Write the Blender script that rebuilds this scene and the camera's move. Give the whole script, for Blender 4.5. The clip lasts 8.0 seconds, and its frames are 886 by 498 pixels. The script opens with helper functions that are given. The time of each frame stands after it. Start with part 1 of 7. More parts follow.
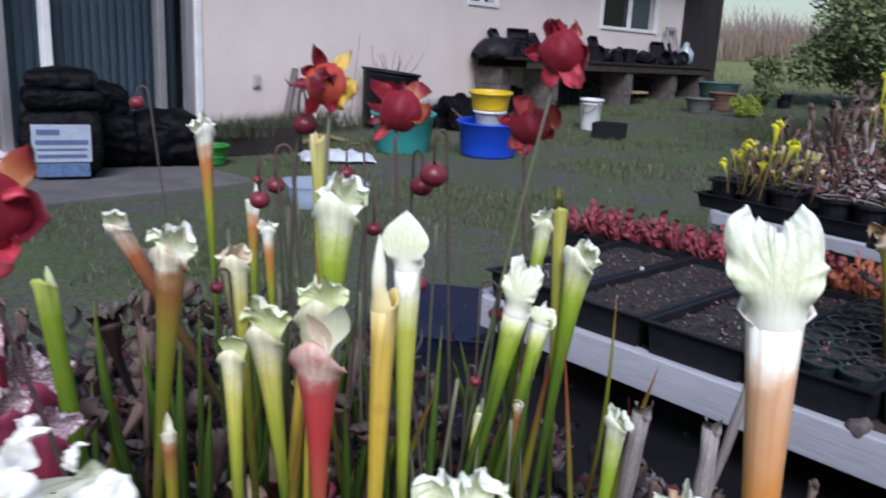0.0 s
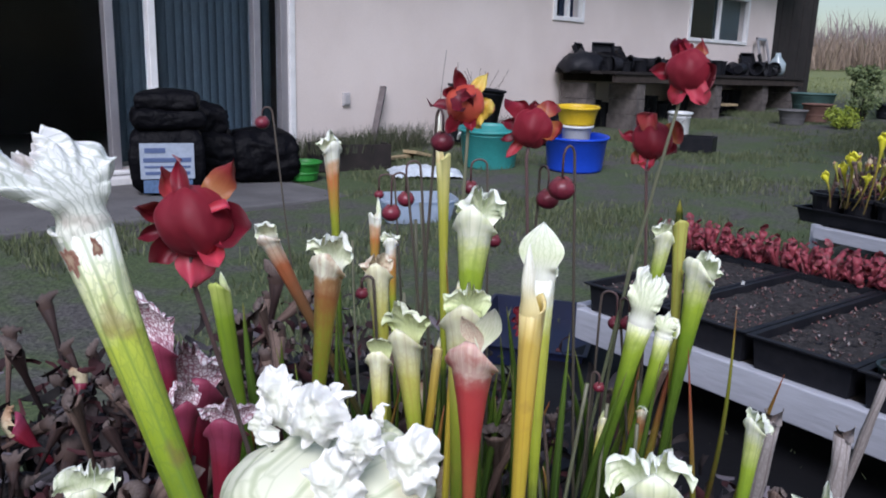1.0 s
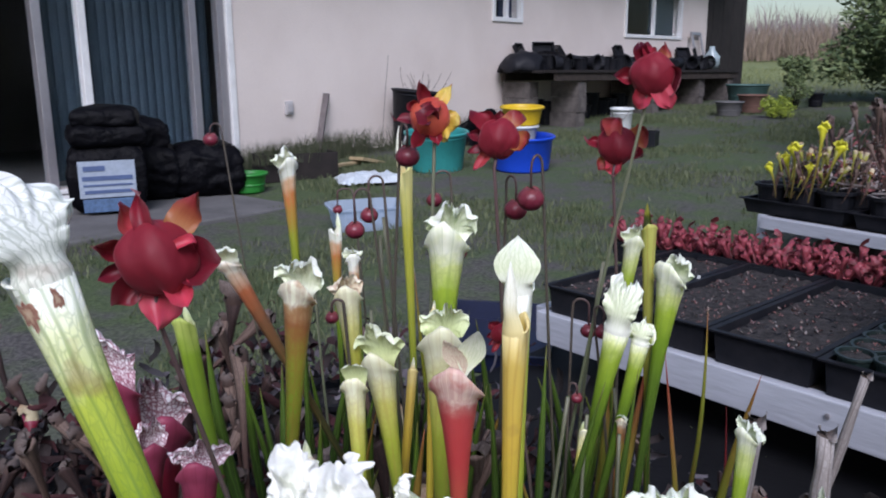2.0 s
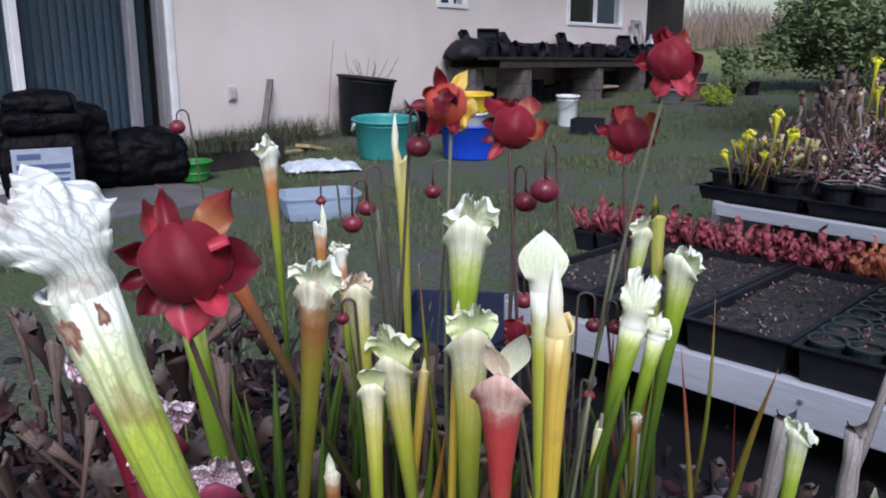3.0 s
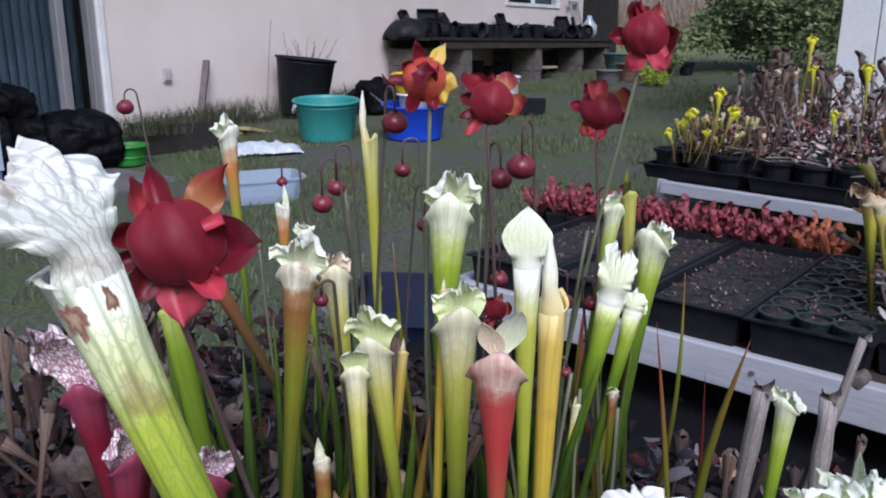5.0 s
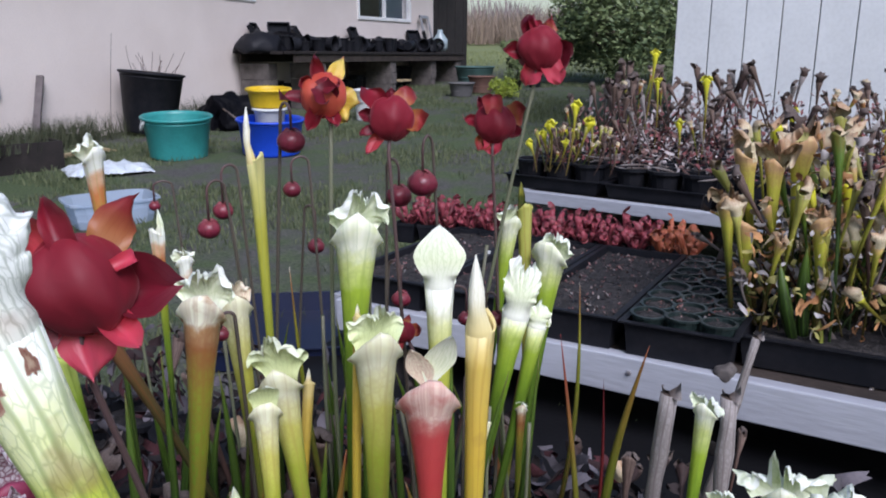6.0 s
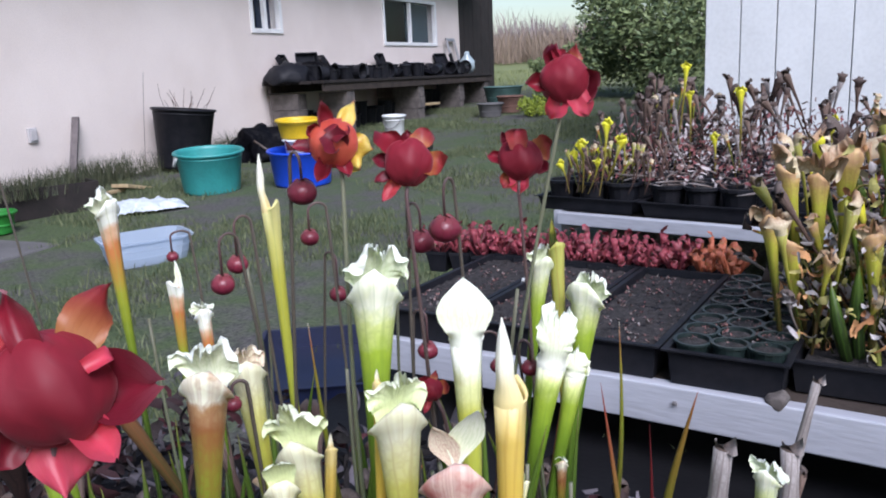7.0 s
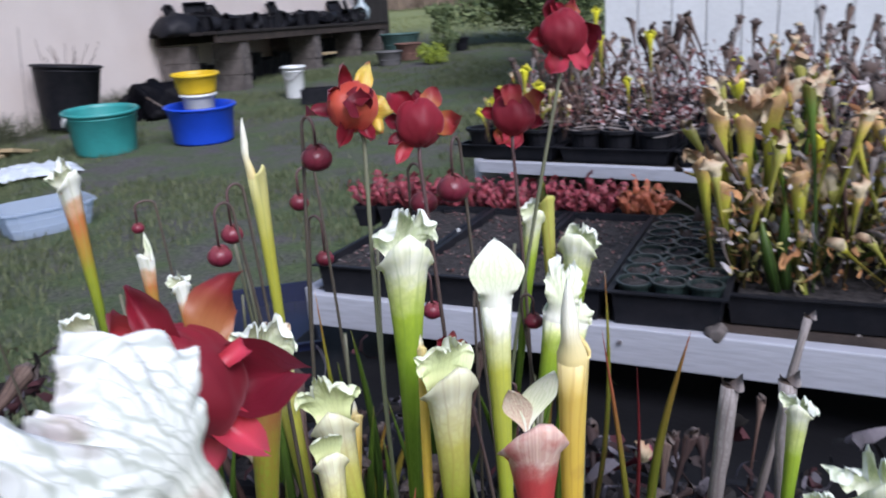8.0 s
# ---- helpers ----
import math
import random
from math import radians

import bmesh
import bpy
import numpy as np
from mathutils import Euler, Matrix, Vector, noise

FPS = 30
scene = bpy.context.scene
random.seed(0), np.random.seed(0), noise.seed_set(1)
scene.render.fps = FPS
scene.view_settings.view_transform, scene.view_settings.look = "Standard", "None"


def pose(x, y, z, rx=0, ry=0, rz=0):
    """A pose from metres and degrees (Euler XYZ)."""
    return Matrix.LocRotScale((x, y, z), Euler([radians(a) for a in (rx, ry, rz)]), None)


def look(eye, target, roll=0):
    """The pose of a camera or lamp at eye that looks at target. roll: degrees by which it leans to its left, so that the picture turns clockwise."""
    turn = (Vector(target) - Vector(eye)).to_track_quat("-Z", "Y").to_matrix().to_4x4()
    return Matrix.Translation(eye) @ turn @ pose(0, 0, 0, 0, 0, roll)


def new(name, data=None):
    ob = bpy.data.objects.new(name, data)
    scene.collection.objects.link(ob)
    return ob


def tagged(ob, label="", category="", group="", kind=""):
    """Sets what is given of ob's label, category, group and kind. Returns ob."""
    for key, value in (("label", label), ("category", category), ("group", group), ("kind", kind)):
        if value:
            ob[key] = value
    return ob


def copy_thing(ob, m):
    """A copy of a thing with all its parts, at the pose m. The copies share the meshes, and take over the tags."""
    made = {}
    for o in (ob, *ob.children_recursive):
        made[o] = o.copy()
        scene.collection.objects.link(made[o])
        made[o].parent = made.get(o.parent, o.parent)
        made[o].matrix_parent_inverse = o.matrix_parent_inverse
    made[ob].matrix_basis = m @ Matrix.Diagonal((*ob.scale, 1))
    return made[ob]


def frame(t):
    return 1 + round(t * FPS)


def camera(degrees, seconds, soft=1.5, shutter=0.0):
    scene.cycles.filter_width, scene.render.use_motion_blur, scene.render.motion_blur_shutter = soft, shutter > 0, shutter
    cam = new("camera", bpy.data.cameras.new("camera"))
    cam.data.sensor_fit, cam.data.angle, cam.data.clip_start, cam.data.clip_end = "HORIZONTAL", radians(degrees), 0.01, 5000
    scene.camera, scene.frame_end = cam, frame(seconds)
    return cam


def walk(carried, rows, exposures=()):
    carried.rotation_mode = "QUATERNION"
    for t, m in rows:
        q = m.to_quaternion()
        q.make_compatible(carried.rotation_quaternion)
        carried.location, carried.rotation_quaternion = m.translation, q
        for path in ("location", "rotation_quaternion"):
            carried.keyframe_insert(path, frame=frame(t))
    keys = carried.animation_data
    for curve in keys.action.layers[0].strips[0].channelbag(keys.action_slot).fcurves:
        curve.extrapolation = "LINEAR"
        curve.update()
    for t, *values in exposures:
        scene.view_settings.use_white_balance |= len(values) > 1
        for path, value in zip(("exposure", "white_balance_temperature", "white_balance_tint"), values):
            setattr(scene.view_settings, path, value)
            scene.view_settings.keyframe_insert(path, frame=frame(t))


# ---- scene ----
cam = camera(57.9, 8.0, soft=1.9, shutter=0.35)
PATH = [
    (0, (0.099, 0.211, 0.929), (-1.155, 1.693, 0.451), 2.7),
    (0.5, (0.098, 0.159, 0.939), (-1.274, 1.549, 0.508), 2.4),
    (1, (0.091, 0.138, 0.933), (-1.313, 1.489, 0.484), 1.6),
    (1.5, (0.087, 0.139, 0.931), (-1.3, 1.499, 0.455), 1.4),
    (2, (0.055, 0.142, 0.942), (-1.26, 1.583, 0.501), -0.4),
    (2.2, (0.036, 0.142, 0.942), (-1.242, 1.612, 0.491), -0.1),
    (3.5, (-0.051, 0.121, 0.936), (-1.215, 1.675, 0.454), -0.2),
    (4, (-0.053, 0.127, 0.932), (-1.167, 1.708, 0.421), 0.4),
    (5.3, (-0.09, 0.114, 0.933), (-1.118, 1.75, 0.416), -0.4),
    (5.5, (-0.107, 0.123, 0.932), (-1.048, 1.808, 0.406), -0.0),
    (6, (-0.124, 0.119, 0.933), (-0.891, 1.901, 0.449), 0.1),
    (6.5, (-0.113, 0.13, 0.935), (-0.912, 1.908, 0.49), -0.9),
    (7, (-0.138, 0.177, 0.947), (-0.99, 1.934, 0.514), -2.8),
    (7.5, (-0.165, 0.176, 0.942), (-1.011, 1.918, 0.443), -2.5),
    (8, (-0.237, 0.144, 0.962), (-0.852, 1.961, 0.393), -3.9),
]
walk(cam, [(t, look(eye, target, roll)) for t, eye, target, roll in PATH], [(0, 0.4), (0.5, 0.36), (1.5, 0.3), (2.2, 0.34), (3.5, 0.39), (5.5, 0.37), (6.5, 0.62), (7, 0.8), (7.5, 0.72), (8, 0.6)])

# ---- light ----
world = bpy.data.worlds.new("sky")
scene.world = world
world.use_nodes = True
wn = world.node_tree
sky = wn.nodes.new("ShaderNodeTexSky")
sky.sky_type, sky.sun_disc = "NISHITA", False
SUN_EL, SUN_AZ = radians(45), radians(137)
sky.sun_elevation, sky.sun_rotation = SUN_EL, SUN_AZ
sky.air_density, sky.dust_density = 1.0, 1.5
wn.links.new(sky.outputs[0], wn.nodes["Background"].inputs[0])
wn.nodes["Background"].inputs[1].default_value = 0.095
sun = new("sun", bpy.data.lights.new("sun", "SUN"))
sun.data.energy, sun.data.angle, sun.data.color = 2.3, radians(30), (0.965, 0.975, 1.17)
sun.matrix_world = look((0, 0, 0), (-math.sin(SUN_AZ) * math.cos(SUN_EL), -math.cos(SUN_AZ) * math.cos(SUN_EL), -math.sin(SUN_EL)))

# ---- materials ----
MATS = {}


def material(name, color, rough=0.6, metal=0.0, var=0.25, scale=8.0, bump=0.2, fine=60.0, color2=None, spec=0.5, bumpdist=0.004, stretch=(1, 1, 1)):
    """Plain surface with two scales of colour variation and fine relief."""
    if name in MATS:
        return MATS[name]
    m = bpy.data.materials.new(name)
    m.use_nodes = True
    t = m.node_tree
    b = t.nodes["Principled BSDF"]
    tc = t.nodes.new("ShaderNodeTexCoord")
    n1, n2 = t.nodes.new("ShaderNodeTexNoise"), t.nodes.new("ShaderNodeTexNoise")
    n1.inputs["Scale"].default_value, n1.inputs["Detail"].default_value = scale, 6
    n2.inputs["Scale"].default_value, n2.inputs["Detail"].default_value = fine, 4
    oi = t.nodes.new("ShaderNodeObjectInfo")
    off = t.nodes.new("ShaderNodeVectorMath")
    t.links.new(tc.outputs["Object"], off.inputs[0])
    t.links.new(oi.outputs["Random"], off.inputs[1])
    mul = t.nodes.new("ShaderNodeVectorMath")
    mul.operation = "MULTIPLY"
    mul.inputs[1].default_value = stretch
    t.links.new(off.outputs[0], mul.inputs[0])
    for n in (n1, n2):
        t.links.new(mul.outputs[0], n.inputs["Vector"])
    ramp = t.nodes.new("ShaderNodeValToRGB")
    c2 = color2 or tuple(c * (1 - var) for c in color)
    ramp.color_ramp.elements[0].position, ramp.color_ramp.elements[1].position = 0.35, 0.65
    ramp.color_ramp.elements[0].color, ramp.color_ramp.elements[1].color = (*c2, 1), (*color, 1)
    t.links.new(n1.outputs["Fac"], ramp.inputs[0])
    mix = t.nodes.new("ShaderNodeMix")
    mix.data_type, mix.blend_type = "RGBA", "MULTIPLY"
    mix.inputs[0].default_value = 0.6 * var + 0.05
    t.links.new(ramp.outputs[0], mix.inputs[6])
    r2 = t.nodes.new("ShaderNodeValToRGB")
    r2.color_ramp.elements[0].position, r2.color_ramp.elements[1].position = 0.3, 0.6
    r2.color_ramp.elements[0].color = (0.35, 0.35, 0.35, 1)
    t.links.new(n2.outputs["Fac"], r2.inputs[0])
    t.links.new(r2.outputs[0], mix.inputs[7])
    t.links.new(mix.outputs[2], b.inputs["Base Color"])
    b.inputs["Roughness"].default_value, b.inputs["Metallic"].default_value = rough, metal
    b.inputs["Specular IOR Level"].default_value = spec
    bp = t.nodes.new("ShaderNodeBump")
    bp.inputs["Strength"].default_value, bp.inputs["Distance"].default_value = bump, bumpdist
    t.links.new(n2.outputs["Fac"], bp.inputs["Height"])
    t.links.new(bp.outputs[0], b.inputs["Normal"])
    MATS[name] = m
    return m


stucco = material("stucco", (0.74, 0.66, 0.62), 0.9, var=0.08, scale=1.2, bump=0.5, fine=90, color2=(0.67, 0.59, 0.55))
white_paint = material("white_paint", (0.80, 0.80, 0.80), 0.5, var=0.12, scale=5, bump=0.1)
board_paint = material("weathered_white_board", (0.50, 0.52, 0.58), 0.6, var=0.25, scale=9, bump=0.25, fine=120, color2=(0.40, 0.41, 0.46), stretch=(0.12, 1, 1))
siding = material("white_siding", (0.66, 0.68, 0.70), 0.6, var=0.1, scale=2, bump=0.25, fine=40)
black_plastic = material("black_plastic", (0.011, 0.012, 0.016), 0.5, var=0.4, scale=14, bump=0.15, color2=(0.018, 0.018, 0.022), spec=0.15)
pot_plastic = material("dark_green_plastic", (0.016, 0.028, 0.027), 0.4, var=0.3, scale=20, bump=0.1)
soil = material("potting_soil", (0.055, 0.047, 0.047), 0.95, var=0.7, scale=60, bump=1.0, fine=160, color2=(0.012, 0.010, 0.010), bumpdist=0.01)
bag_film = material("black_bag_film", (0.004, 0.004, 0.006), 0.55, spec=0.09, var=0.3, scale=10, bump=0.8, fine=18, bumpdist=0.02)
teal_plastic = material("teal_plastic", (0.04, 0.31, 0.30), 0.4, var=0.2, scale=6, bump=0.1)
blue_plastic = material("blue_plastic", (0.01, 0.07, 0.62), 0.4, var=0.12, scale=6, bump=0.05)
yellow_plastic = material("yellow_plastic", (0.72, 0.48, 0.02), 0.45, var=0.15, scale=6, bump=0.05)
white_plastic = material("white_plastic", (0.72, 0.74, 0.74), 0.4, var=0.15, scale=6, bump=0.05)
green_plastic = material("green_plastic", (0.03, 0.25, 0.04), 0.45, var=0.2, scale=6, bump=0.05)
navy_plastic = material("navy_plastic", (0.008, 0.013, 0.045), 0.4, var=0.3, scale=8, bump=0.1)
concrete = material("concrete", (0.145, 0.14, 0.142), 0.9, var=0.3, scale=4, bump=0.5, fine=80)
block_mat = material("concrete_block", (0.15, 0.13, 0.122), 0.95, var=0.4, scale=14, bump=0.8, fine=110)
grey_wood = material("grey_stake_wood", (0.16, 0.135, 0.135), 0.85, var=0.4, scale=9, bump=0.4, fine=70)
old_wood = material("weathered_wood", (0.055, 0.04, 0.033), 0.85, var=0.5, scale=9, bump=0.5, fine=70)
pale_wood = material("pale_wood", (0.50, 0.38, 0.22), 0.8, var=0.3, scale=6, bump=0.3)
dark_wood = material("dark_wood", (0.022, 0.016, 0.015), 0.85, var=0.5, scale=6, bump=0.4)
frame_grey = material("grey_aluminium", (0.42, 0.40, 0.42), 0.4, metal=0.6, var=0.1, scale=6)
blind_mat = material("blind_fabric", (0.022, 0.038, 0.052), 0.8, var=0.15, scale=4, bump=0.1)
room_dark = material("room_dimmed", (0.06, 0.054, 0.052), 0.9, var=0.2, scale=2)
outlet_mat = material("outlet_cover", (0.48, 0.46, 0.47), 0.5, var=0.1)
paper_mat = material("label_paper", (0.36, 0.42, 0.52), 0.6, var=0.15, scale=20)
liner_mat = material("pond_liner", (0.010, 0.010, 0.012), 0.6, var=0.3, scale=6, bump=0.2, spec=0.2)
navy_paper = material("label_band_blue", (0.09, 0.16, 0.30), 0.6, var=0.3, scale=30)
ink_blue = material("label_ink", (0.08, 0.12, 0.25), 0.6, var=0.1)


def glass_material(name, tint, rough=0.03):
    m = bpy.data.materials.new(name)
    m.use_nodes = True
    b = m.node_tree.nodes["Principled BSDF"]
    b.inputs["Base Color"].default_value = (*tint, 1)
    b.inputs["Roughness"].default_value = rough
    b.inputs["Transmission Weight"].default_value = 1.0
    b.inputs["IOR"].default_value = 1.12
    return m


glass = glass_material("window_glass", (0.85, 0.92, 0.95))
clear_plastic = glass_material("clear_plastic", (0.75, 0.83, 0.92), 0.3)
ct = clear_plastic.node_tree
cmix, ctr = ct.nodes.new("ShaderNodeMixShader"), ct.nodes.new("ShaderNodeBsdfTransparent")
ctr.inputs[0].default_value = (0.80, 0.86, 0.92, 1)
ct.nodes["Principled BSDF"].inputs["Transmission Weight"].default_value = 0.0
ct.nodes["Principled BSDF"].inputs["Base Color"].default_value = (0.55, 0.63, 0.74, 1)
cmix.inputs[0].default_value = 0.58
ct.links.new(ct.nodes["Principled BSDF"].outputs[0], cmix.inputs[1])
ct.links.new(ctr.outputs[0], cmix.inputs[2])
ct.links.new(cmix.outputs[0], ct.nodes["Material Output"].inputs["Surface"])


# ---- building helpers ----
def part(name, bm, mat, parent=None, label="", smooth=False, m=None):
    me = bpy.data.meshes.new(name)
    bm.normal_update()
    bm.to_mesh(me)
    bm.free()
    if smooth:
        me.polygons.foreach_set("use_smooth", [True] * len(me.polygons))
    me.materials.append(mat)
    ob = new(name, me)
    if parent:
        ob.parent = parent
    if m:
        ob.matrix_basis = m
    if label:
        ob["label"] = label
    return ob


def thing(name, m, label, category, group="", kind=""):
    return_ob = new(name)
    return_ob.matrix_basis = m
    return_ob.empty_display_size = 0.05
    return tagged(return_ob, label, category, group, kind)


def box(sx, sy, sz, at=(0, 0, 0), bevel=0.0, bm=None, m=None):
    """A box with its base centre at the place given."""
    bm = bm or bmesh.new()
    r = bmesh.ops.create_cube(bm, size=1)
    vs = r["verts"]
    bmesh.ops.scale(bm, vec=(sx, sy, sz), verts=vs)
    if bevel:
        es = list({e for v in vs for e in v.link_edges})
        br = bmesh.ops.bevel(bm, geom=es, offset=bevel, segments=2, affect="EDGES", profile=0.5)
        vs = list({v for f in br["faces"] for v in f.verts} | {v for v in vs if v.is_valid})
    bmesh.ops.translate(bm, vec=(at[0], at[1], at[2] + sz / 2), verts=vs)
    if m:
        bmesh.ops.transform(bm, matrix=m, verts=vs)
    return bm


def lathe(profile, n=24, bm=None, m=None, squash=1.0):
    """A turned form from (radius, height) pairs, closed where the radius is 0."""
    bm = bm or bmesh.new()
    rings = []
    for r, z in profile:
        if r < 1e-5:
            rings.append([bm.verts.new((0, 0, z))])
        else:
            rings.append([bm.verts.new((r * math.cos(2 * math.pi * i / n), squash * r * math.sin(2 * math.pi * i / n), z)) for i in range(n)])
    for a, b in zip(rings, rings[1:]):
        for i in range(n):
            j = (i + 1) % n
            if len(a) == 1 and len(b) == 1:
                continue
            if len(a) == 1:
                bm.faces.new((a[0], b[j], b[i]))
            elif len(b) == 1:
                bm.faces.new((a[i], a[j], b[0]))
            else:
                bm.faces.new((a[i], a[j], b[j], b[i]))
    if m:
        bmesh.ops.transform(bm, matrix=m, verts=[v for r in rings for v in r])
    return bm


def jitter(bm, amount, scale=3.0, seed=0):
    for v in bm.verts:
        v.co += amount * noise.noise_vector(v.co * scale + Vector((seed, seed * 2.3, 0)))
    return bm


def tub_profile(r0, r1, h, t=0.006, rim=0.012):
    """A hollow bucket: outside, rolled rim, inside."""
    return [(0, 0), (r0 * 0.97, 0), (r0, 0.006), (r1, h - rim), (r1 + rim, h - rim), (r1 + rim, h), (r1 - t, h), (r0 - t, 0.02), (0, 0.02)]


def grid_box(nx, ny, nz, sx, sy, sz):
    """A box with a fine grid on its faces, base at 0."""
    bm = box(sx, sy, sz)
    bmesh.ops.subdivide_edges(bm, edges=bm.edges[:], cuts=max(nx, ny, nz), use_grid_fill=True)
    return bm


# ---- ground ----
def ground_material():
    m = bpy.data.materials.new("yard_ground")
    m.use_nodes = True
    t = m.node_tree
    b = t.nodes["Principled BSDF"]
    tc = t.nodes.new("ShaderNodeTexCoord")
    big, mid, fine = (t.nodes.new("ShaderNodeTexNoise") for _ in range(3))
    for n, s in ((big, 0.9), (mid, 5.0), (fine, 60.0)):
        n.inputs["Scale"].default_value, n.inputs["Detail"].default_value = s, 6
        t.links.new(tc.outputs["Object"], n.inputs["Vector"])
    dirt = t.nodes.new("ShaderNodeValToRGB")
    dirt.color_ramp.elements[0].color, dirt.color_ramp.elements[1].color = (0.034, 0.032, 0.032, 1), (0.125, 0.116, 0.112, 1)
    dirt.color_ramp.elements[0].position, dirt.color_ramp.elements[1].position = 0.3, 0.7
    t.links.new(fine.outputs["Fac"], dirt.inputs[0])
    green = t.nodes.new("ShaderNodeValToRGB")
    green.color_ramp.elements[0].color, green.color_ramp.elements[1].color = (0.030, 0.050, 0.020, 1), (0.095, 0.13, 0.052, 1)
    green.color_ramp.elements[0].position, green.color_ramp.elements[1].position = 0.3, 0.7
    t.links.new(fine.outputs["Fac"], green.inputs[0])
    add = t.nodes.new("ShaderNodeMath")
    add.operation = "ADD"
    t.links.new(big.outputs["Fac"], add.inputs[0])
    t.links.new(mid.outputs["Fac"], add.inputs[1])
    cover = t.nodes.new("ShaderNodeValToRGB")
    cover.color_ramp.elements[0].position, cover.color_ramp.elements[1].position = 0.40, 0.56
    half = t.nodes.new("ShaderNodeMath")
    half.operation = "MULTIPLY"
    half.inputs[1].default_value = 0.5
    t.links.new(add.outputs[0], half.inputs[0])
    t.links.new(half.outputs[0], cover.inputs[0])
    mix = t.nodes.new("ShaderNodeMix")
    mix.data_type = "RGBA"
    t.links.new(cover.outputs[0], mix.inputs[0])
    t.links.new(dirt.outputs[0], mix.inputs[6])
    t.links.new(green.outputs[0], mix.inputs[7])
    # far pasture is greener and paler
    sep = t.nodes.new("ShaderNodeSeparateXYZ")
    t.links.new(tc.outputs["Object"], sep.inputs[0])
    far = t.nodes.new("ShaderNodeMapRange")
    far.inputs[1].default_value, far.inputs[2].default_value = 14.0, 20.0
    t.links.new(sep.outputs[1], far.inputs[0])
    mix2 = t.nodes.new("ShaderNodeMix")
    mix2.data_type = "RGBA"
    t.links.new(far.outputs[0], mix2.inputs[0])
    t.links.new(mix.outputs[2], mix2.inputs[6])
    past = t.nodes.new("ShaderNodeValToRGB")
    past.color_ramp.elements[0].color, past.color_ramp.elements[1].color = (0.12, 0.15, 0.05, 1), (0.24, 0.26, 0.11, 1)
    t.links.new(mid.outputs["Fac"], past.inputs[0])
    t.links.new(past.outputs[0], mix2.inputs[7])
    t.links.new(mix2.outputs[2], b.inputs["Base Color"])
    b.inputs["Roughness"].default_value = 0.95
    bp = t.nodes.new("ShaderNodeBump")
    bp.inputs["Strength"].default_value, bp.inputs["Distance"].default_value = 0.8, 0.02
    t.links.new(fine.outputs["Fac"], bp.inputs["Height"])
    t.links.new(bp.outputs[0], b.inputs["Normal"])
    return m


def ground_z(x, y):
    """The yard rises gently towards the house and the field behind it."""
    return 0.04 * min(30.0, max(0.0, y - 2.8))


def build_ground():
    bm = bmesh.new()
    xs = [-600, -150, -60, -25, -12] + [-9 + 0.3 * i for i in range(45)] + [6, 12, 25, 60, 150, 600]
    ys = [-600, -150, -50, -20, -8, -3] + [-1 + 0.3 * i for i in range(60)] + [20, 25, 35, 50, 80, 150, 300, 900]

    def height(x, y):
        z = ground_z(x, y)
        if x < -12 or x > 8 or y < -4 or y > 22:
            return z
        return z + min(1.0, z * 12) * (0.016 * noise.noise(Vector((x * 1.3, y * 1.3, 0))) + 0.007 * noise.noise(Vector((x * 4, y * 4, 2)))) - 0.006
    rows = [[bm.verts.new((x, y, height(x, y))) for x in xs] for y in ys]
    for a, b in zip(rows, rows[1:]):
        for i in range(len(xs) - 1):
            bm.faces.new((a[i], a[i + 1], b[i + 1], b[i]))
    tagged(part("ground", bm, ground_material(), smooth=True), "patchy yard ground of dark soil and thin grass", "ground", kind="structure")


build_ground()
WALL_X, WALL_END = -6.23, 13.84


